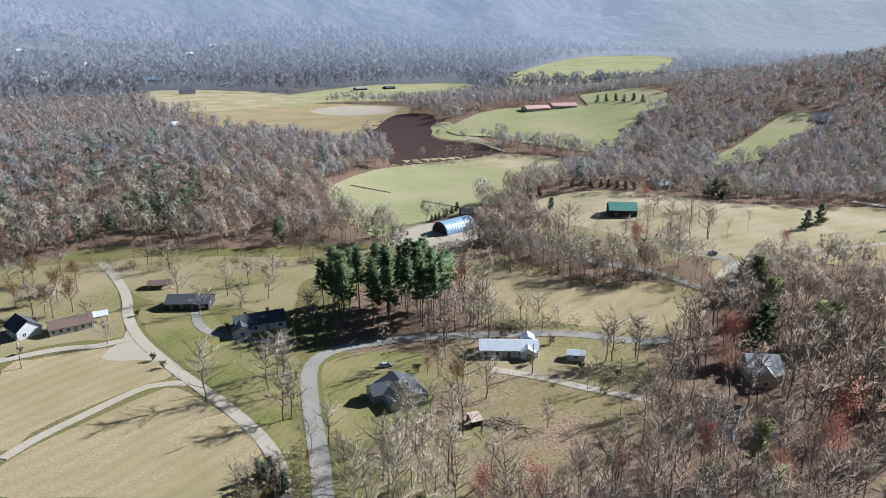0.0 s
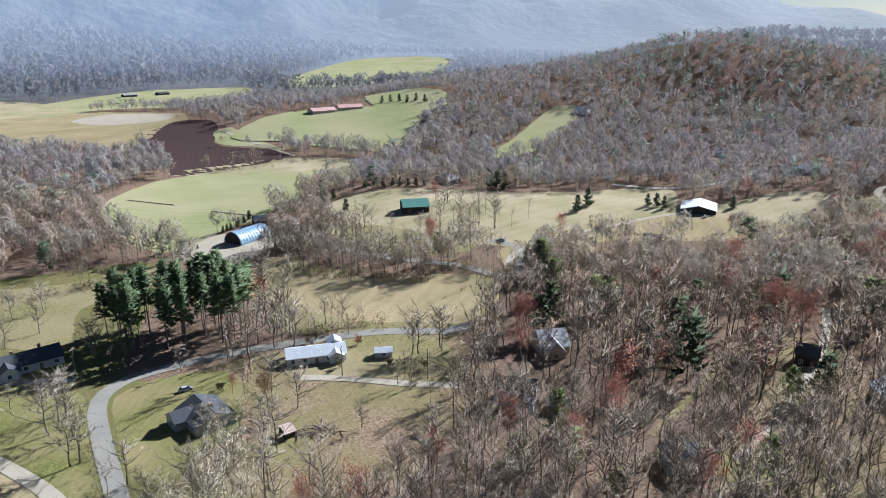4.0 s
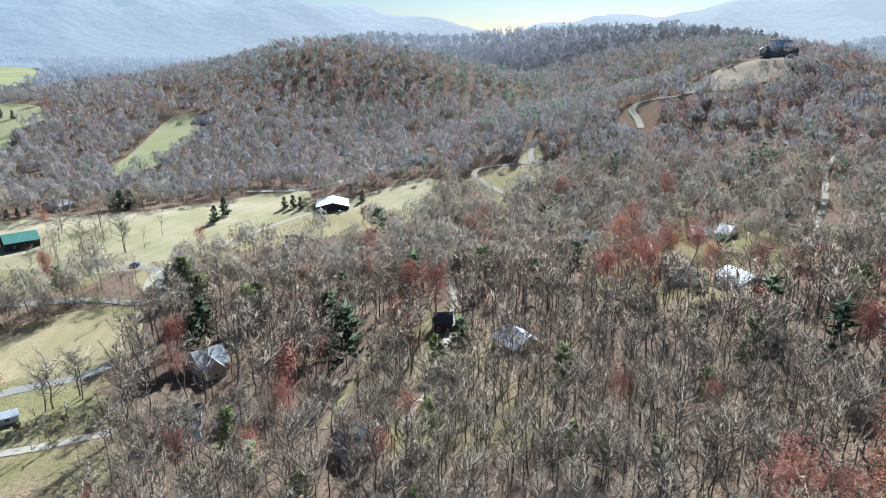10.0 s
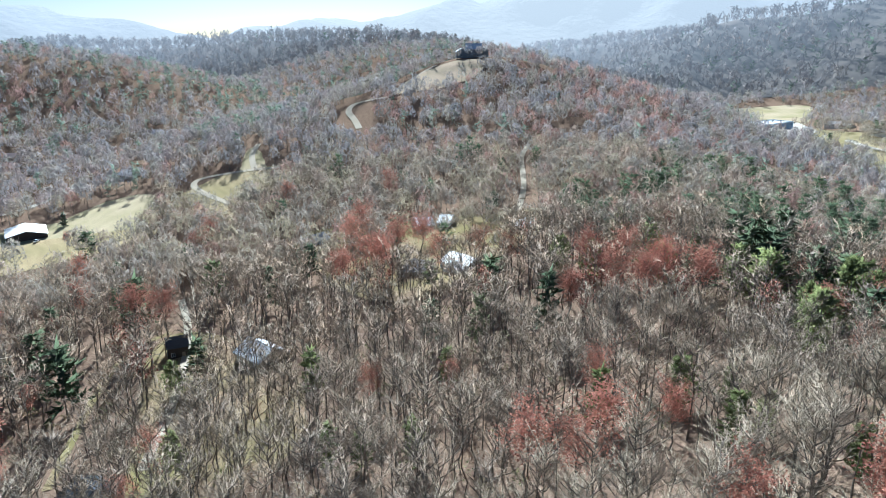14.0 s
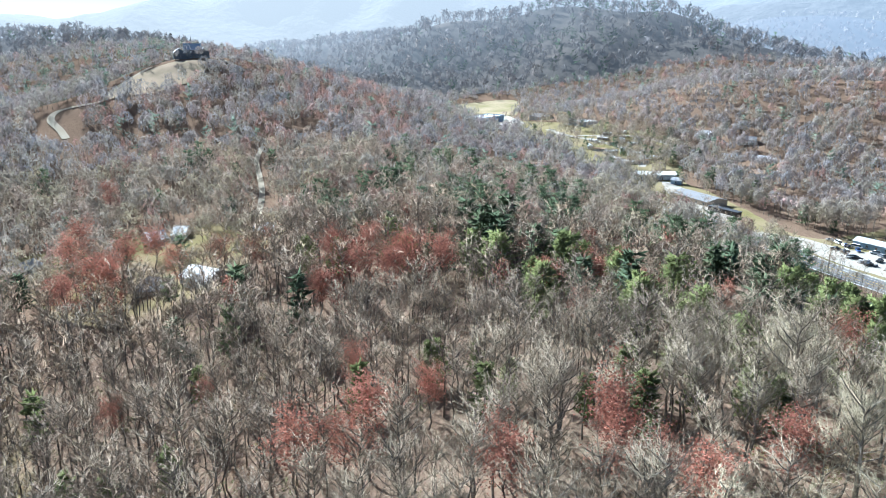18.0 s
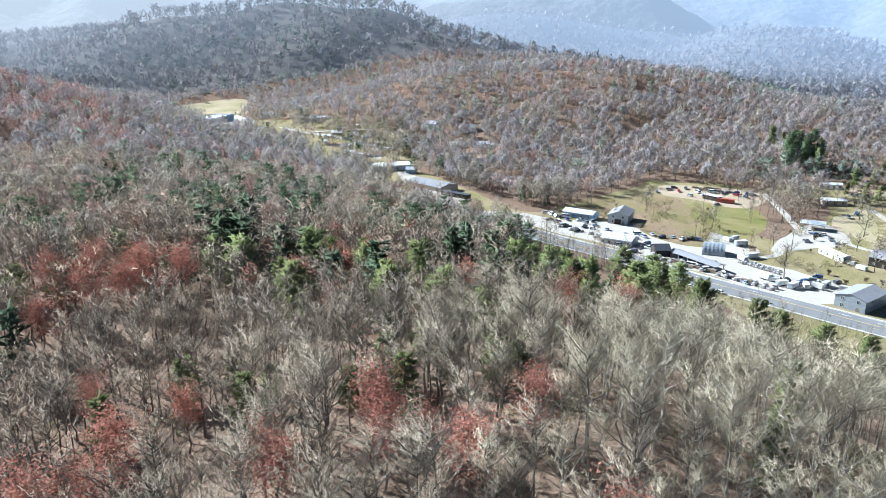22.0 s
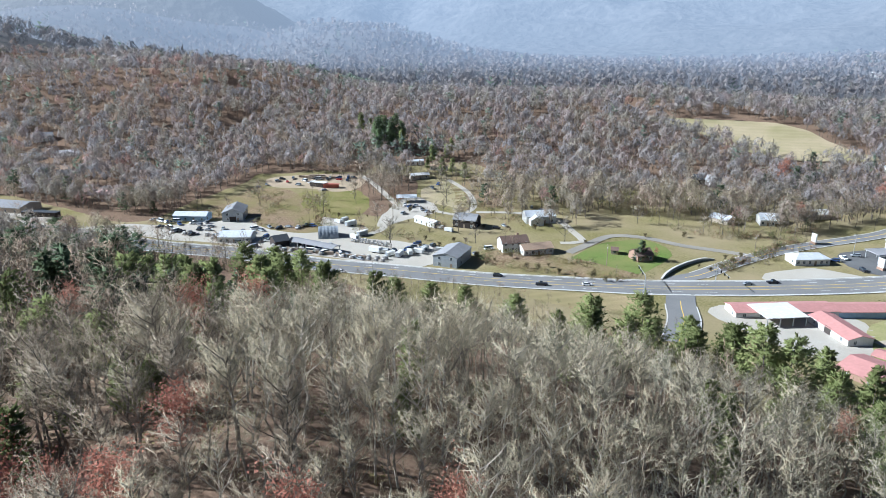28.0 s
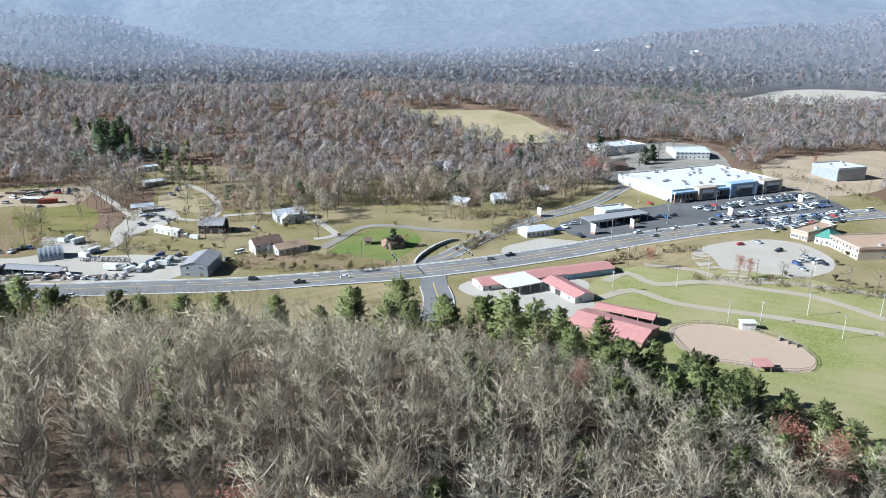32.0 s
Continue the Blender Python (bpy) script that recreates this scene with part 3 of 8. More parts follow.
road("drive", LANE, "pale drive winding up to the hilltop house", 5, (464, 236), (480, 247), (500, 263), (519, 267), (530, 256), (541, 243), (575, 249), (605, 247), (630, 238))
road("drive", LANE, "pale drive running down from the hilltop house", 5, (655, 192), (642, 173), (627, 158))
road("lane", GRAVEL, "road at the foot of the wooded hill", 5, (241, 398), (266, 373), (310, 370), (357, 392))
road("lane", GRAVEL, "pale lane between the mobile homes", 6, (742, -130), (700, -140), (660, -160), (620, -178), (575, -182), (545, -172))
road("lane", GRAVEL, "second pale lane between the mobile homes", 5, (690, -150), (660, -195), (620, -215), (560, -225), (500, -232))
road("lane", GRAVEL, "pale lane curving up through the yards", 4, (236, -238), (227, -264), (238, -285), (243, -305), (252, -311), (295, -340), (313, -349))
road("lane", GRAVEL, "pale lane among the caravans", 3.5, (260, -375), (233, -358), (212, -332), (212, -314), (234, -314))
road("lane", GRAVEL, "pale lane past the hillside houses", 4, (205, -324), (187, -335), (165, -339), (144, -321), (133, -308), (141, -300))
road("drive", OLDROAD, "curved grey drive round the green lawn", 5, (131, -288), (129, -303), (125, -325), (110, -332), (90, -330), (73, -332), (61, -332))
side, SIDE = road("side_road", ASPHALT, "grey side road with a kerb", 8, (78, -270), (78, -281), (72, -291), (64, -316), (52, -344), (37, -369), (12, -406), (-7, -454))
lower, LOWER = road("side_road", ASPHALT, "grey side road into the fairground woods", 11, (72, -267), (67, -251), (61, -235), (56, -212))
road("path", LANE, "pale gravel path across the fairground", 4.4, (1, -276), (-8, -289), (-19, -278), (-39, -286), (-60, -283), (-80, -278), (-98, -261))
road("path", LANE, "second pale gravel path across the fairground", 4.4, (3, -255), (-10, -268), (-26, -258), (-54, -254), (-73, -251), (-93, -247))
road("path", LANE, "pale path along the parking lot", 4, (-15, -302), (-36, -300), (-48, -289), (-73, -293), (-106, -287))
field("rough_bank", ROUGH, "broken brown bank behind the barrel-roofed hut", 2.4, (302, -249), (300, -268), (281, -277), (260, -256), (246, -254), (256, -240), (281, -234))
field("pasture", LAWN, "green grass slope above the scrap yard", 1.6, (320, -297), (281, -265), (253, -273), (267, -303), (293, -323), (312, -310))
field("rough_bank", ROUGH, "rocky brown slope below the terrace", 1.8, (347, -291), (307, -253), (281, -259), (320, -297))
field("grass_corridor", ROUGHGRASS, "dry grass strip along the highway corridor", 0, (231, -195), (181, -207), (142, -221), (94, -240), (74, -238), (61, -222), (47, -223), (32, -219), (9, -213), (-19, -196), (-57, -186), (-76, -164), (-161, -406), (-139, -493), (-107, -522), (-57, -514), (-7, -460), (28, -409), (56, -371), (74, -380), (122, -370), (153, -354), (147, -323), (197, -324), (255, -413), (294, -394), (280, -352), (319, -346), (359, -332), (380, -320), (347, -266), (269, -201))
field("grass_corridor", ROUGHGRASS, "dry grass along the village end of the highway", 0, (475, -138), (501, -175), (465, -190), (407, -195), (344, -200), (360, -251), (370, -317), (326, -319), (262, -257), (255, -212), (287, -179), (342, -156))
field("rough_yard", ROUGH, "rough leaf-strewn yard among scattered trees", 0, (-26, 201), (-5, 211), (14, 211), (19, 184), (11, 159), (6, 135), (-11, 127), (-18, 127), (-19, 160), clear=False)
field("rough_yard", ROUGH, "leaf-strewn open yard between the drive and the woods", 0, (1, 200), (14, 215), (70, 216), (59, 170), (57, 156), (41, 147), (26, 126), (-3, 128), (2, 159))
field("grassland", EDGEGRASS, "unmown grass between the lanes and the hay fields", 0, (-227, 293), (-183, 294), (-165, 316), (-98, 317), (-40, 325), (-31, 294), (-37, 217), (-26, 201), (-20, 179), (-18, 127), (-112, 129))
road("drainage_ditch", TILLED, "dark narrow ditch across the green pasture", 1.6, (-60, 444), (-46, 437), (-33, 430))
road("drainage_ditch", TILLED, "dark narrow ditch in the valley pasture", 1.6, (-12, 410), (-1, 400), (10, 390))
field("grove_floor", LITTER, "leaf-strewn slope under a grove of bare trees", 1, (386, -320), (403, -360), (403, -397), (369, -419), (330, -383), (320, -356), (351, -344), (365, -325), clear=False)
field("rough_bank", LITTER, "dark leaf-strewn slope beside the lane", 1.5, (306, -341), (302, -350), (257, -315), (243, -294), (258, -286))
field("grove_floor", ROUGH, "brown leaf-strewn yard edge under bare trees", 1, (264, -385), (256, -410), (233, -409), (213, -368), (192, -322), (210, -318), (234, -345), clear=False)
field("rough_bank", ROUGH, "weedy brown bank beside the highway", 1.4, (163, -266), (152, -278), (131, -281), (109, -281), (91, -275), (103, -264), (125, -256), (146, -250))
field("grove_floor", LITTER, "leaf-strewn ground under bare trees at the wood edge", 1, (315, -336), (310, -359), (281, -364), (251, -327), (245, -300), (269, -304), (296, -319), clear=False)
field("verge", HAY, "pale dry verge above the highway", 1.5, (-1, -323), (-13, -333), (-43, -356), (-70, -373), (-69, -366), (-43, -347), (-15, -325))
field("meadow", DRYGRASS, "tan meadow between the green barn and the hillside", 0.5, (46, 348), (71, 375), (117, 405), (151, 389), (251, 383), (265, 368), (233, 320), (189, 310), (144, 311), (123, 311), (99, 292), (85, 297), (68, 314), (50, 332))
field("parking_lot", OLDROAD, "pale lots among the commercial buildings", 1, (11, -474), (-2, -561), (-38, -600), (-72, -588), (-76, -509), (-40, -477), (-4, -462))
field("farmyard", LANE, "pale gravel farmyard beside the arched barn", 1, (-23, 356), (-6, 360), (18, 365), (23, 345), (14, 326), (4, 314), (-14, 309), (-24, 325))
field("trailer_park", ROUGHGRASS, "worn grass between the mobile homes", 1, (768, -129), (729, -163), (690, -194), (644, -219), (522, -195), (490, -165), (502, -140), (551, -130), (684, -126))
field("yard", ROUGH, "pale leaf-strewn ground under thin woods", 0.7, (157, 158), (177, 160), (168, 119), (138, 88), (112, 80), (96, 90), (93, 104), (125, 132), clear=False)
field("yard", ROUGH, "pale leaf-strewn ground among woodland houses", 0.7, (275, 174), (296, 160), (309, 70), (287, 60), (211, 79), (210, 111), clear=False)
road("lane", LANE, "pale lane up through the wooded slope", 3, (435, 101), (408, 99), (375, 90), (343, 82), (304, 76))
road("track", LANE, "pale gravel drive through the near woods", 2.6, (106, 113), (127, 124), (154, 141), (180, 161), (203, 183))
road("track", ROUGH, "dirt track under the bare trees", 2.2, (95, 130), (115, 143), (135, 156), (158, 167), (176, 165))
field("yard", ROUGH, "leaf-strewn yard round the woodland houses", 1, (225, 107), (244, 101), (257, 87), (245, 70), (226, 68), (219, 82), (215, 93))
field("yard", ROUGH, "pale clearing round the hillside houses", 1, (298, 89), (317, 80), (314, 66), (299, 65), (289, 77))
field("lawn", FAIRGRASS, "green grass beside the livestock barn", 1.4, (0, -266), (-8, -278), (-17, -276), (-16, -267), (-8, -257), (-1, -257))
highway, HIGHWAY = road("highway", ASPHALT, "wide grey five-lane highway with white and yellow lines", 16.4, (425, -140), (348, -166), (295, -177), (253, -195), (213, -206), (179, -219), (142, -233), (107, -251), (87, -262), (55, -284), (20, -312), (-13, -341), (-56, -373), (-100, -400), (-149, -428))
for k, (off, dash) in enumerate(((-7.7, None), (7.7, None), (-4.7, (3, 9)), (4.7, (3, 9)))):
    ribbon("lane_line", WHITELINE, HIGHWAY, off, 0.22, 0.03, highway, dash)
for off in (-1.7, 1.7):
    ribbon("lane_line", YELLOWLINE, HIGHWAY, off, 0.25, 0.03, highway)
for off in (-8.6, 8.6):
    ribbon("kerb", CONCRETE, HIGHWAY, off, 0.8, 0.12, highway)

for ob, line, half in ((side, SIDE, 4.2), (lower, LOWER, 5.7)):
    for off in (-half, half):
        ribbon("kerb", CONCRETE, line[4:], off, 0.5, 0.1, ob)
    ribbon("centre_line", YELLOWLINE, line[3:], 0.0, 0.3, 0.03, ob)

# ---- parts and buildings ----
def part(name, bm, mat, parent, label=""):
    """Links a bmesh as one mesh object under its thing."""
    me = bpy.data.meshes.new(name)
    bm.normal_update()
    bm.to_mesh(me)
    bm.free()
    me.materials.append(mat)
    ob = new(name, me)
    ob.parent = parent
    return tagged(ob, label) if label else ob


def share(name, me, parent, m):
    ob = new(name, me)
    ob.parent = parent
    ob.matrix_basis = m
    return ob


def block(bm, x0, x1, y0, y1, z0, z1, bevel=0.0):
    v = bmesh.ops.create_cube(bm, size=1)["verts"]
    bmesh.ops.transform(bm, matrix=Matrix.Translation(((x0 + x1) / 2, (y0 + y1) / 2, (z0 + z1) / 2)) @ Matrix.Diagonal((x1 - x0, y1 - y0, z1 - z0, 1)), verts=v)
    if bevel:
        bmesh.ops.bevel(bm, geom=list({e for q in v for e in q.link_edges}), offset=bevel, segments=1, affect="EDGES")
    return bm


def solid(points, faces):
    bm = bmesh.new()
    v = [bm.verts.new(p) for p in points]
    for f in faces:
        bm.faces.new([v[i] for i in f])
    bmesh.ops.recalc_face_normals(bm, faces=bm.faces[:])
    return bm


def mesh_of(name, bm, mat):
    me = bpy.data.meshes.new(name)
    bm.normal_update()
    bm.to_mesh(me)
    bm.free()
    me.materials.append(mat)
    return me


def frame_bm(w, h):
    bm = bmesh.new()
    for x0, x1, z0, z1 in ((-w, w, h - 0.1, h), (-w, w, -h, -h + 0.1), (-w, -w + 0.1, -h, h), (w - 0.1, w, -h, h), (-0.03, 0.03, -h, h)):
        block(bm, x0, x1, -0.06, 0.05, z0, z1)
    return bm


FRAME = mesh_of("window_frame", frame_bm(0.6, 0.7), WHITEWALL)
PANE = mesh_of("pane", block(bmesh.new(), -0.52, 0.52, -0.03, 0.03, -0.62, 0.62), GLASS)
DOOR = mesh_of("door", block(bmesh.new(), -0.5, 0.5, -0.06, 0.06, 0, 2.05, 0.02), TIMBER)
BIGDOOR = mesh_of("barn_door", block(bmesh.new(), -1.7, 1.7, -0.08, 0.08, 0, 2.9, 0.03), DARKWALL)
POST = mesh_of("post", block(bmesh.new(), -0.12, 0.12, -0.12, 0.12, -0.5, 1.0), STEEL)


def slab(a, b, c, d, thick=0.16):
    """A roof panel on four corners."""
    p = [Vector(q) for q in (a, b, c, d)]
    up = Vector((0, 0, thick))
    return solid(p + [q + up for q in p], ((0, 1, 2, 3), (4, 5, 6, 7), (0, 1, 5, 4), (1, 2, 6, 5), (2, 3, 7, 6), (3, 0, 4, 7)))


def merged(*bms):
    out = bmesh.new()
    for b in bms:
        me = bpy.data.meshes.new("tmp")
        b.to_mesh(me)
        b.free()
        out.from_mesh(me)
        bpy.data.meshes.remove(me)
    return out


def roof_bm(kind, w, d, h, rise, eave=0.45):
    """Roof of a w by d block whose walls are h high."""
    X, Y, z0 = w / 2 + eave * 0.7, d / 2 + eave, h - rise * eave / (d / 2)
    if kind == "gable":
        return merged(slab((-X, -Y, z0), (X, -Y, z0), (X, 0, h + rise), (-X, 0, h + rise)), slab((-X, Y, z0), (X, Y, z0), (X, 0, h + rise), (-X, 0, h + rise)))
    if kind == "gable_y":
        X, Y, z0 = w / 2 + eave, d / 2 + eave * 0.7, h - rise * eave / (w / 2)
        return merged(slab((-X, -Y, z0), (-X, Y, z0), (0, Y, h + rise), (0, -Y, h + rise)), slab((X, -Y, z0), (X, Y, z0), (0, Y, h + rise), (0, -Y, h + rise)))
    if kind == "hip":
        X, k = w / 2 + eave, max(0.4, (w - d * 0.8) / 2)
        return solid([(-X, -Y, z0), (X, -Y, z0), (X, Y, z0), (-X, Y, z0), (-k, 0, h + rise), (k, 0, h + rise)], ((0, 1, 5, 4), (2, 3, 4, 5), (1, 2, 5), (3, 0, 4), (0, 3, 2, 1)))
    if kind == "shed":
        return slab((-X, -Y, h), (X, -Y, h), (X, Y, h + rise), (-X, Y, h + rise))
    return merged(slab((-X, -Y, h), (X, -Y, h), (X, Y, h), (-X, Y, h), 0.12 + rise * 0.4))


def wall_bm(kind, w, d, h, rise, low=-0.8):
    X, Y = w / 2, d / 2
    p = [(-X, -Y, low), (X, -Y, low), (X, Y, low), (-X, Y, low), (-X, -Y, h), (X, -Y, h), (X, Y, h), (-X, Y, h)]
    f = [(0, 1, 5, 4), (2, 3, 7, 6), (1, 2, 6, 5), (3, 0, 4, 7)]
    if kind == "gable":
        p += [(-X, 0, h + rise - 0.02), (X, 0, h + rise - 0.02)]
        f += [(5, 6, 9), (7, 4, 8), (4, 5, 9, 8), (6, 7, 8, 9)]
    elif kind == "gable_y":
        p += [(0, -Y, h + rise - 0.02), (0, Y, h + rise - 0.02)]
        f += [(4, 5, 8), (6, 7, 9), (5, 6, 9, 8), (7, 4, 8, 9)]
    else:
        f.append((4, 5, 6, 7))
    return solid(p, f)


def window(parent, m):
    share("pane", PANE, share("window", FRAME, parent, m), Matrix.Translation((0, 0.01, 0)))


def building(name, label, category, x, y, turn, w, d, h, roof, rise, wall, top, front=3, chimney=0, wings=(), posts=False, openings=0, clear=6.0):
    """A building on its ground, its long side along local x; the front looks along local -y."""
    m = pose(x, y, 0, 0, 0, turn)
    cx = [m @ Vector((sx * w / 2, sy * d / 2, 0)) for sx in (-1, 1) for sy in (-1, 1)]
    zs = [float(height(c.x, c.y)) for c in cx]
    z = (min(zs) + sum(zs) / 4) / 2
    root = new(name)
    root.matrix_world = pose(x, y, z, 0, 0, turn)
    tagged(root, label, category)
    grow = [m @ Vector((sx * (w / 2 + clear), sy * (d / 2 + clear), 0)) for sx, sy in ((-1, -1), (1, -1), (1, 1), (-1, 1))]
    KEEP_OUT.append(np.array([(g.x, g.y) for g in grow]))
    if roof == "arch":
        n, R = 14, d / 2
        ring = [(-R * math.cos(math.pi * k / n), max(-0.3, rise * math.sin(math.pi * k / n))) for k in range(n + 1)]
        bm = bmesh.new()
        steps = int(w / 0.9)
        rows = [[bm.verts.new((-w / 2 + w * i / steps, a * (1 + 0.02 * (i % 2)), b * (1 + 0.02 * (i % 2)))) for a, b in ring] for i in range(steps + 1)]
        for r0, r1 in zip(rows, rows[1:]):
            for k in range(n):
                bm.faces.new((r0[k], r0[k + 1], r1[k + 1], r1[k]))
        part("roof", bm, top, root)
        for s in (-1, 1):
            part("end_wall", solid([(s * (w / 2 - 0.6), a * 0.97, b * 0.97) for a, b in ring] + [(s * (w / 2 - 0.7), a * 0.97, b * 0.97) for a, b in ring],
                                   (tuple(range(n + 1)), tuple(range(n + 1, 2 * n + 2)))), DARKWALL if s < 0 else wall, root)
        share("barn_door", BIGDOOR, root, pose(-w / 2 + 0.5, 0, 0, 0, 0, 90))
        return root
    part("roof", roof_bm(roof, w, d, h, rise), top, root)
    if roof == "flat" and rise > 0.3 and not posts:
        lip = bmesh.new()
        for x0, x1, y0, y1 in ((-w / 2, w / 2, -d / 2 - 0.1, -d / 2 + 0.2), (-w / 2, w / 2, d / 2 - 0.2, d / 2 + 0.1), (-w / 2 - 0.1, -w / 2 + 0.2, -d / 2, d / 2), (w / 2 - 0.2, w / 2 + 0.1, -d / 2, d / 2)):
            block(lip, x0, x1, y0, y1, h - 0.2, h + rise + 0.5)
        part("parapet", lip, wall, root)
        for k in range(int(w * d / 220) + 1):
            part("roof_vent", block(bmesh.new(), *((lambda a, b: (a, a + 1.6, b, b + 1.3))(w * (0.37 - 0.74 * ((k * 0.381) % 1)), d * (0.3 - 0.6 * ((k * 0.618) % 1)))), h, h + 1.5, 0.05), STEEL, root)
    if posts:
        n = max(2, int(w / 5) + 1)
        for k in range(n):
            for s in (-1, 1):
                share("post", POST, root, pose(-w / 2 + 0.3 + (w - 0.6) * k / (n - 1), s * (d / 2 - 0.3), 0) @ Matrix.Diagonal((1.3, 1.3, h + (rise * (s > 0) if roof == "shed" else 0), 1)))
    else:
        part("wall", wall_bm(roof, w, d, h, rise), wall, root)
        levels = (1.55,) if h < 4.5 else (1.5, 4.2)
        door_at = front // 2
        for lev in levels:
            for k in range(front):
                lx = -w / 2 + w * (k + 0.5) / front
                if k == door_at and lev == levels[0] and front > 1:
                    share("door", DOOR, root, pose(lx, -d / 2 - 0.03, 0))
                    continue
                window(root, pose(lx, -d / 2 - 0.03, lev))
                if k % 2 == 0:
                    window(root, pose(lx, d / 2 + 0.03, lev, 0, 0, 180))
            if front:
                for s in (-1, 1):
                    window(root, pose(s * (w / 2 + 0.03), -d * 0.22, lev, 0, 0, 90 * s))
        for k in range(openings):
            share("barn_door", BIGDOOR, root, pose((k - (openings - 1) / 2) * 4.4, -d / 2 - 0.06, 0))
    for k in range(chimney):
        c = block(bmesh.new(), -0.4, 0.4, -0.4, 0.4, h * 0.6, h + rise + 0.9, 0.03)
        block(c, -0.5, 0.5, -0.5, 0.5, h + rise + 0.75, h + rise + 0.95)
        part("chimney", c, BRICKWALL, root).location = (w * (0.18 - 0.45 * k), 0.6, 0)
    for lx, ly, ww, wd, wh, wr in wings:
        for nm, bm, mt in (("wing_wall", wall_bm("gable_y", ww, wd, wh, wr), wall), ("wing_roof", roof_bm("gable_y", ww, wd, wh, wr, 0.4), top)):
            part(nm, bm, mt, root).location = (lx, ly, 0)
        if front:
            window(root, pose(lx, ly - wd / 2 - 0.03, 1.5))
    return root



# ---- buildings ----
building("house", "dark grey shingled ranch house among lawn trees", "house", -12, 176, -65, 13.1, 11, 2.8, "gable", 2.4, METALGREY, ROOFDARK, chimney=1, wings=((-2.5, -5.5, 6, 6, 2.8, 1.9),))
building("house", "long white ranch house with a pale metal roof", "house", 21, 205, -2, 18.5, 8, 2.7, "gable", 1.7, WHITEWALL, ROOFPALE, wings=((6.0, -3.5, 4.5, 4, 2.6, 1.2), (6.5, 4.5, 4, 4, 3.4, 1.2)), front=5)
building("shed", "small white garden shed beside the ranch house", "shed", 42, 200, -12, 5.4, 3.6, 2.2, "gable", 0.8, WHITEWALL, ROOFPALE, front=1)
building("house", "low dark ranch house under bare yard trees", "house", -96, 246, 2, 15.9, 9, 2.7, "gable", 2.1, DARKWALL, ROOFDARK, front=4)
building("shed", "low open shed with a rusty brown roof behind the lawn", "shed", -115, 266, 8, 9.0, 5, 2.2, "gable", 0.9, DARKWALL, ROOFBROWN, front=0, posts=True)
building("house", "slate-roofed ranch house with two chimneys", "house", -65, 227, 23, 17.0, 10, 2.9, "gable", 2.3, WHITEWALL, ROOFDARK, chimney=2, front=4, wings=((-7, -5, 6, 6, 2.6, 1.6),))
building("house", "long white farmhouse with a brown roof", "house", -131, 225, 35, 13.8, 8, 2.6, "gable", 1.9, WHITEWALL, ROOFBROWN, front=6)
building("carport", "white open carport at the farmhouse", "carport", -124, 233, 28, 4.4, 5, 2.5, "gable", 0.8, WHITEWALL, ROOFPALE, front=0, posts=True)
building("house", "white gabled cottage with a steep dark roof", "house", -145, 221, -39, 10.0, 8, 3.2, "gable", 3.0, WHITEWALL, ROOFDARK, front=2)
building("shed", "small rust-roofed shed by the brush pile", "shed", 8, 162, 21, 2.6, 4, 2.0, "gable", 0.8, DARKWALL, ROOFRUST, front=0)
building("arch_barn", "curved blue-grey metal barn", "barn", 6, 347, 41, 20.3, 12, 0, "arch", 6, METALGREY, ROOFBLUE, front=0)
building("shed", "black barn half hidden by trees", "barn", 13, 371, 7, 6.7, 8, 3, "gable", 2, DARKWALL, ROOFDARK, front=0)
building("barn", "dark timber barn with a green metal roof", "barn", 96, 362, -6, 14.5, 12, 3.8, "gable", 3.0, DARKWALL, ROOFGREEN, front=2)
building("house", "farmhouse with a grey hipped roof", "house", 136, 427, 22, 11.0, 13, 3.6, "hip", 3.6, TANWALL, ROOFGREY, front=3)
building("hay_barn", "open hay barn with a white metal roof", "barn", 250, 320, -38, 18.2, 20, 2.6, "gable_y", 2.2, DARKWALL, ROOFWHITE, front=0, openings=2)
building("house", "tall pale house at the meadow edge", "house", 184, 266, -35, 8.0, 9, 5.6, "gable", 3.2, WHITEWALL, ROOFGREY, front=3)
building("house", "wooded house with a bright white metal roof", "house", 95, 188, -6, 9.5, 10, 3.2, "gable", 3.8, TANWALL, ROOFWHITE, front=3, wings=((-1, -5, 6, 7, 3, 3.2),), clear=1.5)
building("cabin", "dark timber cabin in the woods", "cabin", 162, 150, -45, 6.3, 7, 4, "gable", 2.2, DARKWALL, ROOFDARK, front=2, clear=1.5)
building("house", "wooded house with a pale blue metal roof", "house", 162, 118, -110, 12.4, 11, 3, "gable", 3, TANWALL, ROOFPALE, front=3, clear=1.5)
building("house", "slate-blue house in the shade of the woods", "house", 71, 160, -30, 11.0, 8, 4.6, "gable", 2.6, BLUEWALL, ROOFDARK, front=3, wings=((3, -5, 5, 5, 3.4, 1.8),), clear=1.5)
building("house", "small grey house with a pale gable in the woods", "house", 93, 115, -20, 8.5, 8, 3.6, "gable_y", 2.6, METALGREY, ROOFDARK, front=2, clear=1.0)
building("shed", "low pale-roofed shed behind the slate-blue house", "shed", 80, 151, -30, 6.0, 5, 2.4, "gable", 1.0, TANWALL, ROOFGREY, front=1)
building("house", "grey hip-roofed house in the woods", "house", 234, 97, -85, 8.9, 13, 3.2, "hip", 3.2, TANWALL, ROOFGREY, front=3)
building("house", "white-roofed house among russet oaks", "house", 238, 79, -119, 13.3, 12, 3, "gable", 2.6, WHITEWALL, ROOFWHITE, front=3, wings=((2, -6, 7, 6, 3, 2),))
building("house", "pale-roofed house on the wooded slope", "house", 294, 118, -51, 8.1, 11, 3, "gable", 2.6, TANWALL, ROOFPALE, front=3)
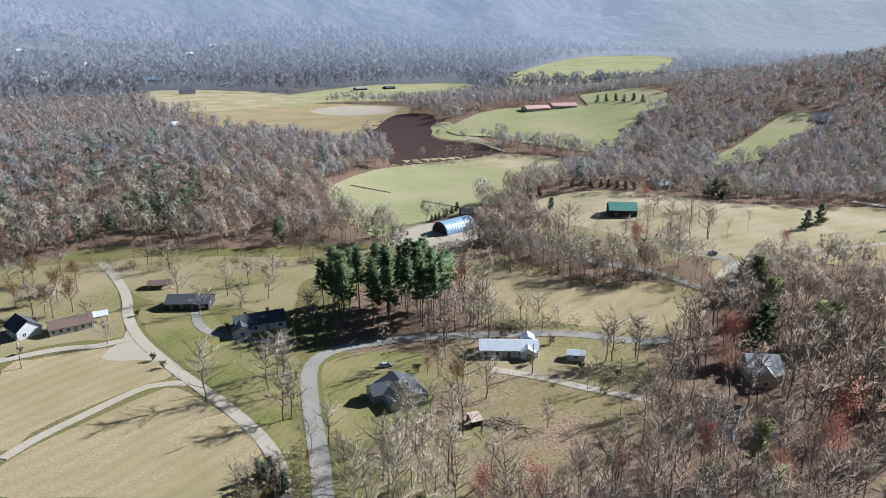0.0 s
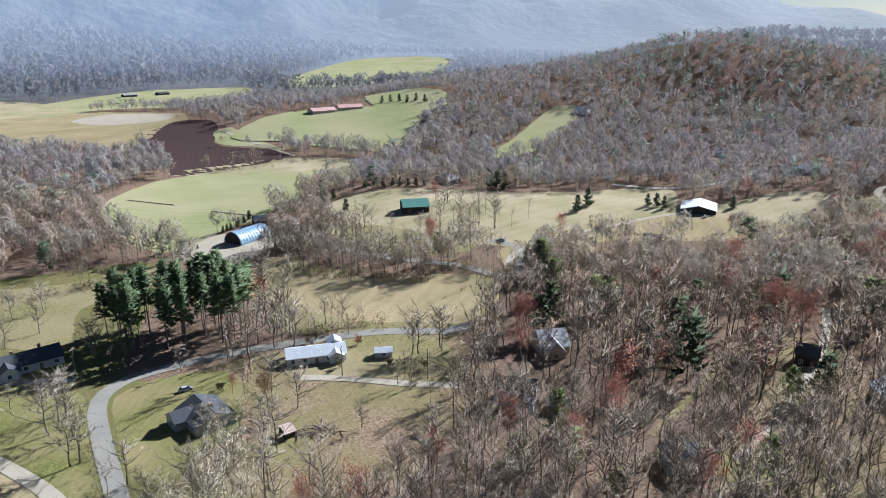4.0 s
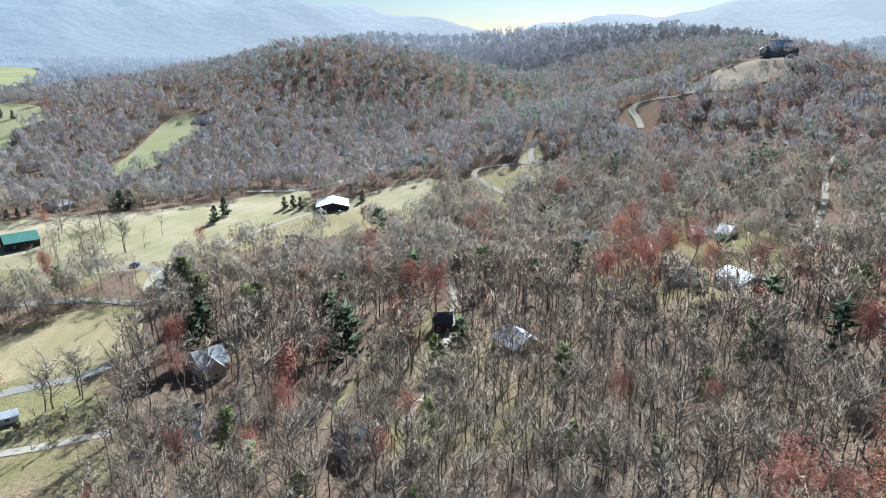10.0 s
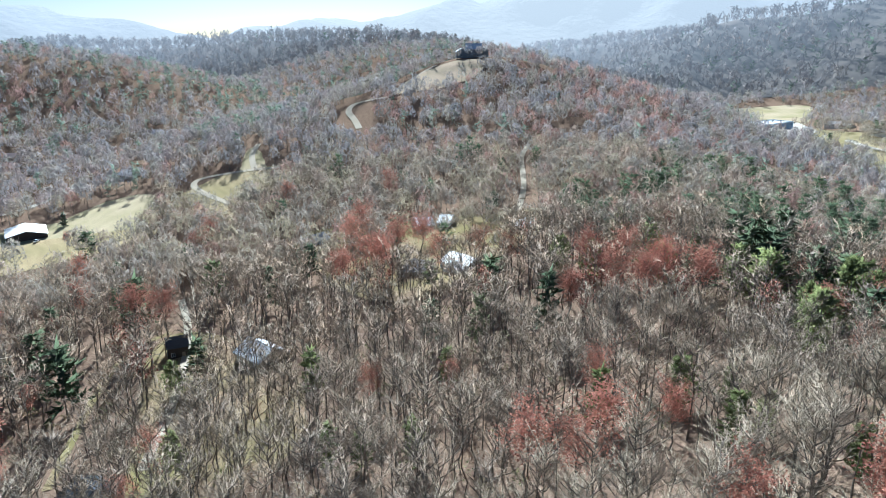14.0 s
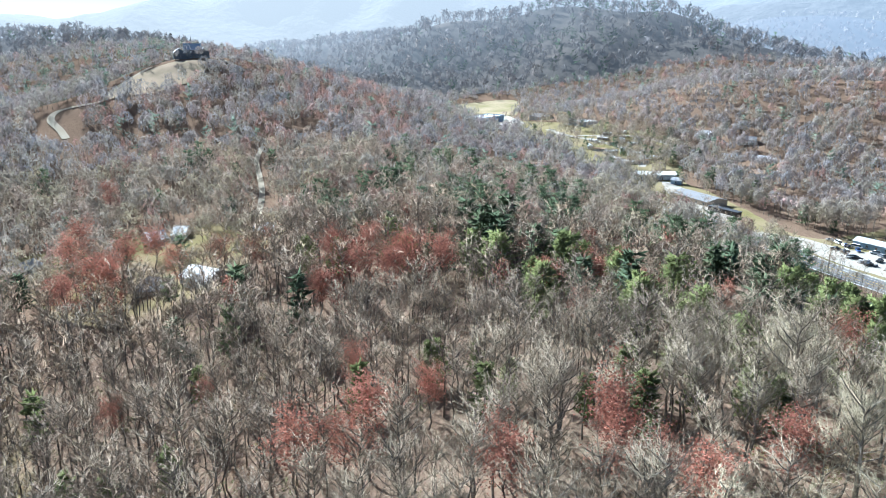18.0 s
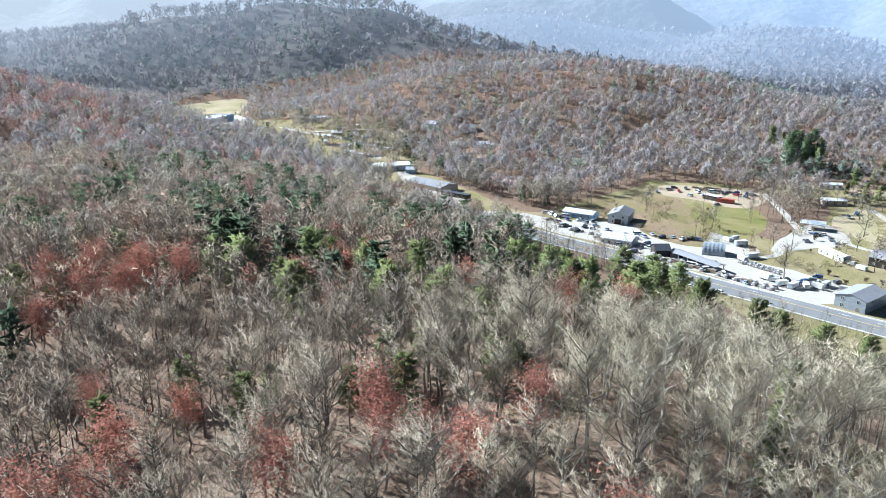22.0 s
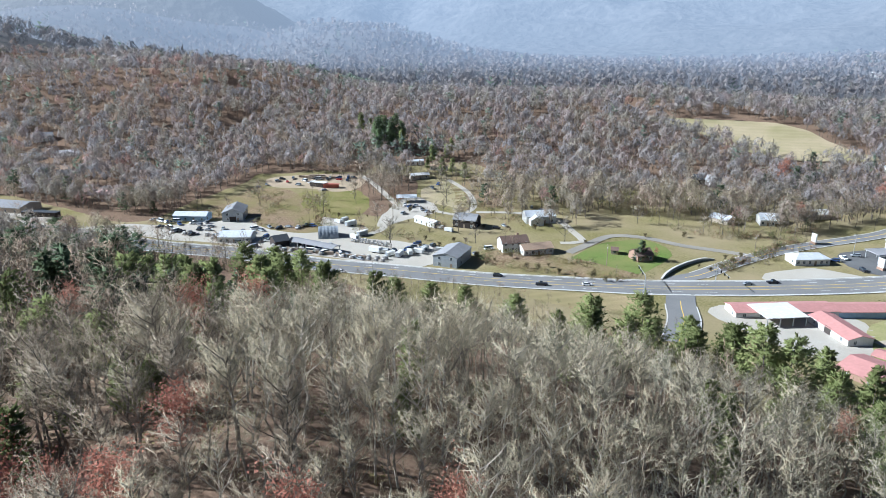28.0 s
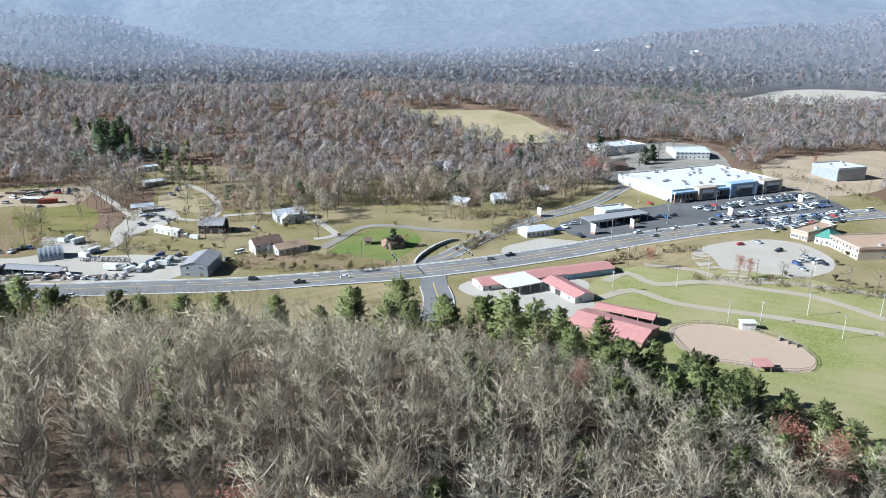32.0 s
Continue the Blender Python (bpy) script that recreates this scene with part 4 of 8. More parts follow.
building("house", "white-roofed house on the wooded slope", "house", 297, 107, -89, 5.9, 11, 3, "gable", 2.6, WHITEWALL, ROOFWHITE, front=2)
building("house", "small pale house between bare trees", "house", 275, 165, -15, 10.7, 9, 2.8, "gable", 2, WHITEWALL, ROOFGREY, front=2)
building("house", "pale house in a woodland clearing", "house", 289, 69, -89, 8.3, 11, 3, "gable", 2.4, TANWALL, ROOFPALE, front=2)
building("house", "hillside house half hidden by trees", "house", 447, 81, -40, 9.6, 10, 3, "gable", 2.4, TANWALL, ROOFGREY, front=2)
building("hilltop_house", "large dark hilltop house with a terrace", "house", 655, 209, -66, 15, 13, 7.5, "gable", 5, SLATEWALL, ROOFPALE, front=5, chimney=1, wings=((-12, -3, 10, 9, 5, 3.5), (10, 2, 8, 8, 5.5, 3.5)))
building("house", "pale house on the far wooded ridge", "house", 1127, 558, -57, 16.1, 14, 5, "gable", 3, WHITEWALL, ROOFGREY, front=2)
building("house", "second pale house on the far wooded ridge", "house", 1164, 535, -45, 17.2, 14, 5, "gable", 3, WHITEWALL, ROOFGREY, front=2)
building("house", "blue-grey house above the sloping clearing", "house", 332, 612, -50, 13.8, 13, 3.5, "gable", 3, WHITEWALL, ROOFGREY, front=3)
building("house", "white house in the wooded hollow", "house", 363, 443, -81, 9.3, 9, 3, "gable", 2.6, WHITEWALL, ROOFPALE, front=2)
building("house", "pale house at the wooded valley foot", "house", 360, 356, -93, 10.8, 9, 3, "gable", 2.6, TANWALL, ROOFPALE, front=2)
building("house", "white house among hillside trees", "house", 497, 448, -72, 15.1, 10, 3, "gable", 2.6, WHITEWALL, ROOFPALE, front=2)
building("house", "tan house among hillside trees", "house", 382, 490, -60, 8.1, 10, 3, "gable", 2.6, TANWALL, ROOFRUST, front=2)
building("stable", "long pink-roofed stable on the knoll", "stable", 100, 755, 19, 27.6, 14, 3.6, "gable", 2.6, TANWALL, ROOFPINK, front=4)
building("stable", "second pink-roofed stable on the knoll", "stable", 131, 765, 8, 27.2, 14, 3.6, "gable", 2.6, TANWALL, ROOFPINK, front=4)
building("barn", "small barn in the distant valley field", "barn", -139, 1206, 29, 20.6, 12, 3, "gable", 2, DARKWALL, ROOFGREY, front=0)
building("barn", "dark barn in the distant valley field", "barn", -92, 1227, 37, 18.5, 12, 3, "gable", 2, DARKWALL, ROOFDARK, front=0)
building("house", "pale farmhouse at the edge of the far fields", "house", -408, 1136, 25, 23.9, 13, 4, "gable", 3, WHITEWALL, ROOFDARK, front=3)
building("house", "white house on the far wooded slope", "house", -734, 1293, 50, 17.2, 14, 5, "gable", 4, WHITEWALL, ROOFGREY, front=2)
building("house", "white house high on the far wooded slope", "house", -756, 1366, 57, 13.0, 14, 5, "gable", 4, WHITEWALL, ROOFPALE, front=2)
building("house", "tan house on the far wooded slope", "house", -692, 1339, 49, 16.3, 14, 5, "gable", 4, TANWALL, ROOFGREY, front=2)
building("house", "white dark-roofed house on the far slope", "house", -617, 1292, 38, 19.0, 14, 5, "gable", 4, WHITEWALL, ROOFDARK, front=2)
building("house", "blue-roofed house on the far slope", "house", -535, 1334, 9, 26.0, 14, 5, "gable", 4, WHITEWALL, ROOFBLUE, front=2)
building("house", "white farmhouse on the mountain foot", "house", -606, 1907, 10, 14.3, 16, 6, "gable", 5, WHITEWALL, ROOFPALE, front=0)
building("house", "second white farmhouse on the mountain foot", "house", -567, 1916, 9, 14.4, 16, 6, "gable", 5, WHITEWALL, ROOFPALE, front=0)
building("house", "white house deep in the valley woods", "house", -276, 724, 38, 6.9, 9, 7, "gable", 3, WHITEWALL, ROOFPALE, front=2)
building("house", "grey house in the valley woods", "house", -222, 367, 5, 8.8, 9, 3, "gable", 2.4, TANWALL, ROOFGREY, front=2)
building("house", "brown house in the valley woods", "house", -187, 366, 4, 10.3, 9, 3, "gable", 2.4, DARKWALL, ROOFBROWN, front=2)
building("office", "long blue and white roadside building", "building", 818, -68, -39, 50.2, 24, 6, "flat", 0.6, BLUEWALL, ROOFPALE, front=6)
building("house", "pale house near the village street", "house", 840, -139, -144, 28.2, 13, 4, "gable", 3, WHITEWALL, ROOFGREY, front=2)
building("office", "white flat-roofed village building", "building", 748, -166, -156, 34.6, 18, 5, "flat", 0.5, WHITEWALL, ROOFPALE, front=3)
building("house", "white house at the foot of the woods", "house", 619, -251, -141, 12.5, 10, 4, "gable", 2.6, WHITEWALL, ROOFPALE, front=2)
building("house", "pale house below the wooded hill", "house", 585, -273, -114, 13.9, 10, 4, "gable", 2.6, WHITEWALL, ROOFGREY, front=3)
building("house", "dark house with a bright roof", "house", 547, -243, -103, 11.7, 9, 3.4, "gable", 2.2, DARKWALL, ROOFPALE, front=2)
building("house", "long pale mobile home", "house", 536, -262, -123, 15.4, 6, 3, "gable", 1.2, WHITEWALL, ROOFPALE, front=4)
building("house", "white cottage by the wooded lane", "house", 495, -242, -127, 9.9, 9, 3, "gable", 2.2, WHITEWALL, ROOFTAN, front=2)
building("long_shed", "long low pink-roofed shed", "shed", 415, -226, -165, 36.5, 8, 2.8, "gable", 1.2, BRICKWALL, ROOFPINK, front=6)
building("warehouse", "white-roofed warehouse beside the highway", "warehouse", 504, -169, -93, 31.0, 16, 3.6, "gable", 0.9, WHITEWALL, ROOFWHITE, front=4)
building("warehouse", "long grey-roofed storage building", "warehouse", 430, -174, -158, 32.6, 16, 3.4, "gable", 1.8, TANWALL, ROOFGREY, front=5)
building("shed", "small blue roadside shed", "shed", 484, -179, -127, 7.2, 6, 3, "gable", 1.5, BLUEWALL, ROOFPALE, front=1)
building("storage_row", "row of dark storage trailers", "trailer", 397, -177, -151, 20.5, 4, 2.8, "flat", 0.2, DARKWALL, ROOFDARK, front=0)
building("workshop", "long white and blue workshop", "workshop", 325, -223, -148, 18.1, 9, 3.2, "gable", 1.4, BLUEWALL, ROOFPALE, front=4)
building("workshop", "grey metal workshop in the scrap yard", "workshop", 309, -239, -138, 11.1, 17, 5, "gable_y", 2.2, METALGREY, ROOFGREY, front=2, openings=1)
building("workshop", "low white yard office", "workshop", 273, -211, -144, 15.7, 12, 3.2, "gable", 1.2, WHITEWALL, ROOFPALE, front=5)
building("shed", "black open-fronted shed in the yard", "shed", 249, -217, -113, 7.0, 8, 3.4, "gable", 2, DARKWALL, ROOFDARK, front=0, openings=1)
building("arch_barn", "grey corrugated arch barn", "barn", 242, -243, -136, 10.0, 10, 0, "arch", 5.2, METALGREY, METALGREY, front=0)
building("open_shed", "long open vehicle shelter", "shelter", 232, -223, -175, 26.9, 6, 3, "gable", 0.7, METALGREY, ROOFGREY, front=0, posts=True)
building("metal_building", "grey-blue metal building beside the highway", "building", 168, -246, -167, 11.3, 18, 5, "gable_y", 1.6, METALGREY, ROOFGREY, front=2)
building("house", "white house with a brown roof above the highway", "house", 155, -278, -132, 13.0, 9, 4.6, "gable", 2.4, WHITEWALL, ROOFBROWN, front=4, chimney=1)
building("house", "white bungalow with a tan roof above the highway", "house", 144, -280, -128, 14.8, 8, 3, "gable", 1.8, WHITEWALL, ROOFTAN, front=5)
building("house", "white hillside house with broad pale roofs", "house", 168, -329, -138, 16.1, 10, 4, "gable", 2.2, WHITEWALL, ROOFPALE, front=4, wings=((-3, -6, 7, 6, 3, 1.8),))
building("house", "brick bungalow behind a rounded evergreen", "house", 100, -299, -129, 7.9, 8, 3, "gable", 2.2, BRICKWALL, ROOFBROWN, front=3, chimney=1)
building("shed", "small garden shed on the green lawn", "shed", 113, -300, -158, 3.1, 4, 2.2, "gable", 1, TANWALL, ROOFBROWN, front=1)
building("mobile_home", "white mobile home under the trees", "mobile home", 300, -391, -133, 12.3, 4.5, 3, "gable", 0.8, WHITEWALL, ROOFPALE, front=4)
building("mobile_home", "cream mobile home at the wood edge", "mobile home", 279, -391, -154, 12.0, 4.5, 3, "gable", 0.8, WHITEWALL, ROOFTAN, front=4)
building("mobile_home", "mobile home with a dark porch", "mobile home", 278, -367, -124, 12.8, 5, 3, "gable", 1.0, TANWALL, ROOFWHITE, front=3)
building("shelter", "open vehicle shelter on gravel", "shelter", 252, -320, -142, 11.6, 6, 3.2, "shed", 0.6, METALGREY, ROOFPALE, front=0, posts=True)
building("mobile_home", "long white trailer on the bank", "mobile home", 214, -289, 167, 16.4, 4, 3, "gable", 0.7, WHITEWALL, ROOFWHITE, front=4)
building("house", "grey house shaded by yard trees", "house", 195, -299, -166, 12.4, 9, 4.5, "gable", 2.6, DARKWALL, ROOFGREY, front=3)
building("container", "dark storage hut with a white roof", "hut", 321, -316, -169, 10.9, 4, 3, "flat", 0.15, DARKWALL, ROOFWHITE, front=0)
building("container", "rust-red steel shipping container", "container", 312, -318, -148, 9.8, 2.6, 2.6, "flat", 0.1, REDWALL, REDWALL, front=0)
building("livestock_barn", "long red-roofed fairground barn with white walls", "barn", 35, -266, -143, 38.0, 9.5, 2.6, "gable", 1.1, WHITEWALL, ROOFRED, front=6, openings=1)
building("livestock_barn", "red-roofed fairground barn with a blue wall", "barn", 10, -284, -145, 23.4, 9.5, 2.6, "gable", 1.1, BLUEWALL, ROOFRED, front=0)
building("canopy", "white flat-roofed open canopy", "canopy", 35, -258, -139, 15.0, 13, 3.6, "flat", 0.3, METALGREY, ROOFWHITE, front=0, posts=True)
building("livestock_barn", "short red-roofed barn with a dark gable door", "barn", 15, -258, 131, 21.5, 9, 2.7, "gable", 1.2, WHITEWALL, ROOFRED, front=3, openings=1)
building("grandstand", "long open red-roofed show shed", "shed", -7, -238, 164, 21.1, 6.5, 2.8, "gable", 0.8, METALGREY, ROOFRED, front=0, posts=True)
building("livestock_barn", "large red-roofed show barn behind pines", "barn", -3, -223, 157, 26.2, 15, 2.9, "gable", 1.7, BRICKWALL, ROOFRED, front=4)
building("dugout", "low red-roofed shelter at the arena rail", "shelter", -47, -207, -164, 4.8, 4, 2.2, "shed", 0.5, DARKWALL, ROOFRED, front=0, posts=True)
building("trailer_box", "white box trailer beside the arena", "trailer", -48, -240, -167, 4.9, 2.6, 2.7, "flat", 0.1, WHITEWALL, ROOFWHITE, front=0)
building("restaurant", "white fast-food restaurant beside the highway", "restaurant", 37, -337, -142, 15.7, 9, 3.2, "hip", 1.6, WHITEWALL, ROOFPALE, front=6)
building("fuel_canopy", "long white filling-station canopy on posts", "canopy", -1, -368, -140, 38.2, 9, 3.9, "flat", 0.7, WHITEWALL, ROOFGREY, front=0, posts=True)
building("shop", "white flat-roofed filling-station shop", "shop", 0, -380, -144, 17.5, 10, 4.5, "flat", 0.6, WHITEWALL, ROOFPALE, front=4)
building("school", "large low tan brick building", "building", -125, -350, 110, 20.8, 44, 5, "flat", 0.6, TANWALL, ROOFTAN, front=9)
building("office", "low brick wing by the parking lot", "building", -98, -370, 138, 8.7, 26, 3.8, "flat", 0.5, TANWALL, ROOFTAN, front=6)
building("rotunda", "entrance hall with a green hipped roof", "building", -102, -360, 147, 6.7, 14, 3.8, "hip", 2.6, WHITEWALL, ROOFGREEN, front=3)
building("warehouse", "white flat-roofed commercial building by the road", "warehouse", 2, -555, -137, 38.7, 22, 5, "flat", 0.5, WHITEWALL, ROOFPALE, front=6)
building("warehouse", "long white commercial building by the road", "warehouse", -51, -556, -167, 25.1, 26, 5, "gable", 2, WHITEWALL, ROOFPALE, front=8)
building("warehouse", "tall white building on the cleared lot", "warehouse", -147, -521, -148, 24.3, 22, 8, "flat", 0.5, METALGREY, ROOFWHITE, front=0)
building("house", "white house at the wood edge", "house", 66, -394, -155, 7.5, 10, 3.4, "gable", 2.4, WHITEWALL, ROOFPALE, front=3)
building("house", "small house among garden trees", "house", 50, -414, -150, 5.2, 8, 3.4, "gable", 2.4, TANWALL, ROOFGREY, front=2)
building("house", "pale house in the wooded garden", "house", 94, -447, -153, 7.7, 9, 3.4, "gable", 2.4, WHITEWALL, ROOFGREY, front=2)
building("house", "dark house deep in the trees", "house", 121, -464, -152, 8.9, 9, 3.4, "gable", 2.4, DARKWALL, ROOFDARK, front=2)
building("house", "brick house by the side road", "house", 1, -496, -146, 14.6, 9, 3.4, "gable", 2.4, BRICKWALL, ROOFBROWN, front=3)
building("house", "white house far off across the wooded valley", "house", -943, 1614, 38, 14.3, 14, 6, "gable", 4, WHITEWALL, ROOFPALE, front=0, clear=22)
building("house", "tan house far off across the wooded valley", "house", -850, 1630, 28, 14.6, 14, 6, "gable", 4, TANWALL, ROOFGREY, front=0, clear=22)
building("house", "pale house far off across the wooded valley", "house", -686, 1632, 15, 15.4, 14, 6, "gable", 4, WHITEWALL, ROOFWHITE, front=0, clear=22)
building("house", "white house far off across the wooded valley", "house", -621, 1772, 32, 17.4, 14, 6, "gable", 4, WHITEWALL, ROOFPALE, front=0, clear=22)
building("house", "tan house far off across the wooded valley", "house", -405, 1873, 12, 18.5, 14, 6, "gable", 4, TANWALL, ROOFGREY, front=0, clear=22)
building("house", "pale house far off across the wooded valley", "house", -749, 1519, 26, 13.9, 14, 6, "gable", 4, WHITEWALL, ROOFWHITE, front=0, clear=22)
building("house", "white house far off across the wooded valley", "house", 80, -2194, 104, 95.9, 14, 6, "gable", 4, WHITEWALL, ROOFPALE, front=0, clear=22)
building("house", "tan house far off across the wooded valley", "house", -52, -1864, 140, 19.4, 14, 6, "gable", 4, TANWALL, ROOFGREY, front=0, clear=22)
building("house", "pale house far off across the wooded valley", "house", -153, -1762, -161, 14.9, 14, 6, "gable", 4, WHITEWALL, ROOFWHITE, front=0, clear=22)
building("house", "small white house among trees above the side road", "house", 65, -399, 20, 10, 7.5, 3, "gable", 2, WHITEWALL, ROOFGREY, front=2, clear=3)
building("house", "low tan house behind the roadside hedges", "house", 86, -384, -15, 11, 7.5, 2.8, "gable", 1.8, TANWALL, ROOFPALE, front=2, clear=3)
building("house", "small pale house under bare trees", "house", 45, -421, 35, 10, 7.5, 3, "gable", 2, TANWALL, ROOFWHITE, front=2, clear=3)
building("house", "grey-roofed house in the wood edge", "house", 116, -466, -25, 14, 9, 3.5, "gable", 2.6, WHITEWALL, ROOFGREY, front=2, clear=4)
building("house", "white house far off across the wooded valley", "house", 117, -1683, 163, 16.3, 14, 6, "gable", 4, WHITEWALL, ROOFPALE, front=0, clear=22)
building("house", "tan house far off across the wooded valley", "house", -97, -1587, 177, 12.7, 14, 6, "gable", 4, TANWALL, ROOFGREY, front=0, clear=22)
building("house", "pale house far off across the wooded valley", "house", 1010, -1347, -129, 16.7, 14, 6, "gable", 4, WHITEWALL, ROOFWHITE, front=0, clear=22)
building("house", "white house far off across the wooded valley", "house", 802, -1352, -126, 15.4, 14, 6, "gable", 4, WHITEWALL, ROOFPALE, front=0, clear=22)

# ---- the superstore ----
def superstore(x, y, turn, w, d):
    root = tagged(new("superstore"), "huge white-roofed superstore with a blue-grey shopfront", "store")
    root.matrix_world = pose(x, y, float(height(x, y)) - 0.1, 0, 0, turn)
    m = pose(x, y, 0, 0, 0, turn)
    KEEP_OUT.append(np.array([(m @ Vector((sx * (w / 2 + 8), sy * (d / 2 + 8), 0))).xy[:] for sx, sy in ((-1, -1), (1, -1), (1, 1), (-1, 1))]))
    part("wall", wall_bm("flat", w, d, 5.6, 0), WHITEWALL, root)
    part("roof", slab((-w / 2, -d / 2, 5.6), (w / 2, -d / 2, 5.6), (w / 2, d / 2, 5.6), (-w / 2, d / 2, 5.6), 0.2), ROOFWHITE, root)
    for x0, x1, y0, y1 in ((-w / 2, w / 2, -d / 2 - 0.2, -d / 2 + 0.2), (-w / 2, w / 2, d / 2 - 0.2, d / 2 + 0.2), (-w / 2 - 0.2, -w / 2 + 0.2, -d / 2, d / 2), (w / 2 - 0.2, w / 2 + 0.2, -d / 2, d / 2)):
        part("parapet", block(bmesh.new(), x0, x1, y0, y1, 5.4, 6.5), WHITEWALL, root)
    n = 16
    for k in range(n):
        cx = -w / 2 + w * (k + 0.5) / n
        part("column", block(bmesh.new(), cx - w / n / 2 - 0.4, cx - w / n / 2 + 0.4, -d / 2 - 3.2, -d / 2 - 2.4, -0.5, 4.6), BRICKWALL, root)
        pane = part("shop_window", block(bmesh.new(), cx - w / n * 0.4, cx + w / n * 0.4, -d / 2 - 0.3, -d / 2 - 0.15, 0.5, 3.6), GLASS, root)
        part("mullion", block(bmesh.new(), cx - 0.08, cx + 0.08, -d / 2 - 0.36, -d / 2 - 0.3, 0.5, 3.6), STEEL, pane)
    part("arcade_roof", block(bmesh.new(), -w / 2, w / 2, -d / 2 - 3.6, -d / 2 - 0.2, 4.2, 5.4, 0.1), BLUEWALL, root)
    for cx, wide, tall, mt in ((-w * 0.22, 14, 7.0, TANWALL), (w * 0.12, 22, 7.6, BLUEWALL), (w * 0.4, 16, 7.2, TANWALL)):
        tower = part("entrance_tower", block(bmesh.new(), cx - wide / 2, cx + wide / 2, -d / 2 - 4.4, -d / 2 + 1.5, -0.4, tall, 0.15), mt, root)
        part("entrance_glass", block(bmesh.new(), cx - wide * 0.3, cx + wide * 0.3, -d / 2 - 4.6, -d / 2 - 4.3, 0.2, 4.2), GLASS, tower)
        part("sign_bar", block(bmesh.new(), cx - wide * 0.3, cx + wide * 0.3, -d / 2 - 4.65, -d / 2 - 4.35, tall - 3.2, tall - 1.6), WHITELINE if mt is not WHITEWALL else DARKWALL, tower)
    for k in range(22):
        part("roof_unit", block(bmesh.new(), *((lambda a, b: (a, a + 2.6, b, b + 2.0))(w * (0.45 - 0.9 * ((k * 0.381) % 1)), d * (0.42 - 0.8 * ((k * k * 0.137 + 0.2) % 1)))), 5.7, 6.9, 0.08), STEEL, root)
    return root


superstore(-50, -465, -143, 83, 52)


# ---- trees ----
def tube(path, radii, sides=3):
    """Corners and triangles of a tapered tube along a path, ending in a point."""
    v, f = [], []
    for k, (p, r) in enumerate(zip(path[:-1], radii)):
        d = path[k + 1] - p
        d = d / (np.linalg.norm(d) + 1e-9)
        a = np.cross(d, (0.31, 0.95, 0.05))
        a /= np.linalg.norm(a)
        b = np.cross(d, a)
        for s in range(sides):
            w = 2 * math.pi * s / sides
            v.append(p + r * (math.cos(w) * a + math.sin(w) * b))
    v.append(path[-1])
    n = len(path) - 1
    for k in range(n - 1):
        for s in range(sides):
            i, j = k * sides + s, k * sides + (s + 1) % sides
            f += [(i, j, j + sides), (i, j + sides, i + sides)]
    for s in range(sides):
        f.append(((n - 1) * sides + s, (n - 1) * sides + (s + 1) % sides, n * sides))
    return np.array(v), np.array(f)


def joined(pieces):
    vs, fs, k = [], [], 0
    for v, f in pieces:
        vs.append(v)
        fs.append(f + k)
        k += len(v)
    return np.concatenate(vs), np.concatenate(fs)


def shards(base, tip, width, rng):
    """Thin triangles from base points to tips."""
    d = tip - base
    a = np.cross(d, rng.normal(size=d.shape))
    a *= (width / 2 / (np.linalg.norm(a, axis=1) + 1e-9))[:, None]
    n = len(base)
    v = np.stack([base - a, base + a, tip], 1).reshape(-1, 3)
    return v, np.arange(3 * n).reshape(-1, 3)


def limb_paths(rng, tall, limbs, low, spread, kinks=3, flat=1.0):
    """Trunk path and limb paths of a broadleaved tree one unit of girth wide."""
    lean = rng.normal(0, 0.02, 2)
    trunk = [np.array((lean[0] * z + 0.25 * rng.normal() * (0 < z < tall), lean[1] * z + 0.25 * rng.normal() * (0 < z < tall), z)) for z in np.linspace(0, tall, 7)]
    trunk[0] = np.zeros(3)
    out = []
    for k in range(limbs):
        s = low + (0.95 - low) * (k + rng.rand()) / limbs
        i = min(int(s * 6), 5)
        p = trunk[i] + (trunk[i + 1] - trunk[i]) * (s * 6 - i)
        a = k * 2.4 + rng.rand() * 0.8
        reach = spread * tall * (0.55 + 0.6 * rng.rand()) * (1.15 - 0.75 * s)
        up = rng.uniform(0.55, 1.15) * flat
        path = [p]
        for q in range(kinks):
            d = np.array((math.cos(a), math.sin(a), up)) * reach / kinks
            path.append(path[-1] + d)
            a += rng.normal(0, 0.35)
            up += 0.25 * flat
        out.append(path)
    return trunk, out


def spike(tall, girth):
    """A three-sided tapered trunk."""
    a = np.array([(girth * math.cos(w), girth * math.sin(w), 0) for w in (0, 2.09, 4.19)] + [(0, 0, tall * 0.9)])
    return a, np.array([(0, 1, 3), (1, 2, 3), (2, 0, 3)])


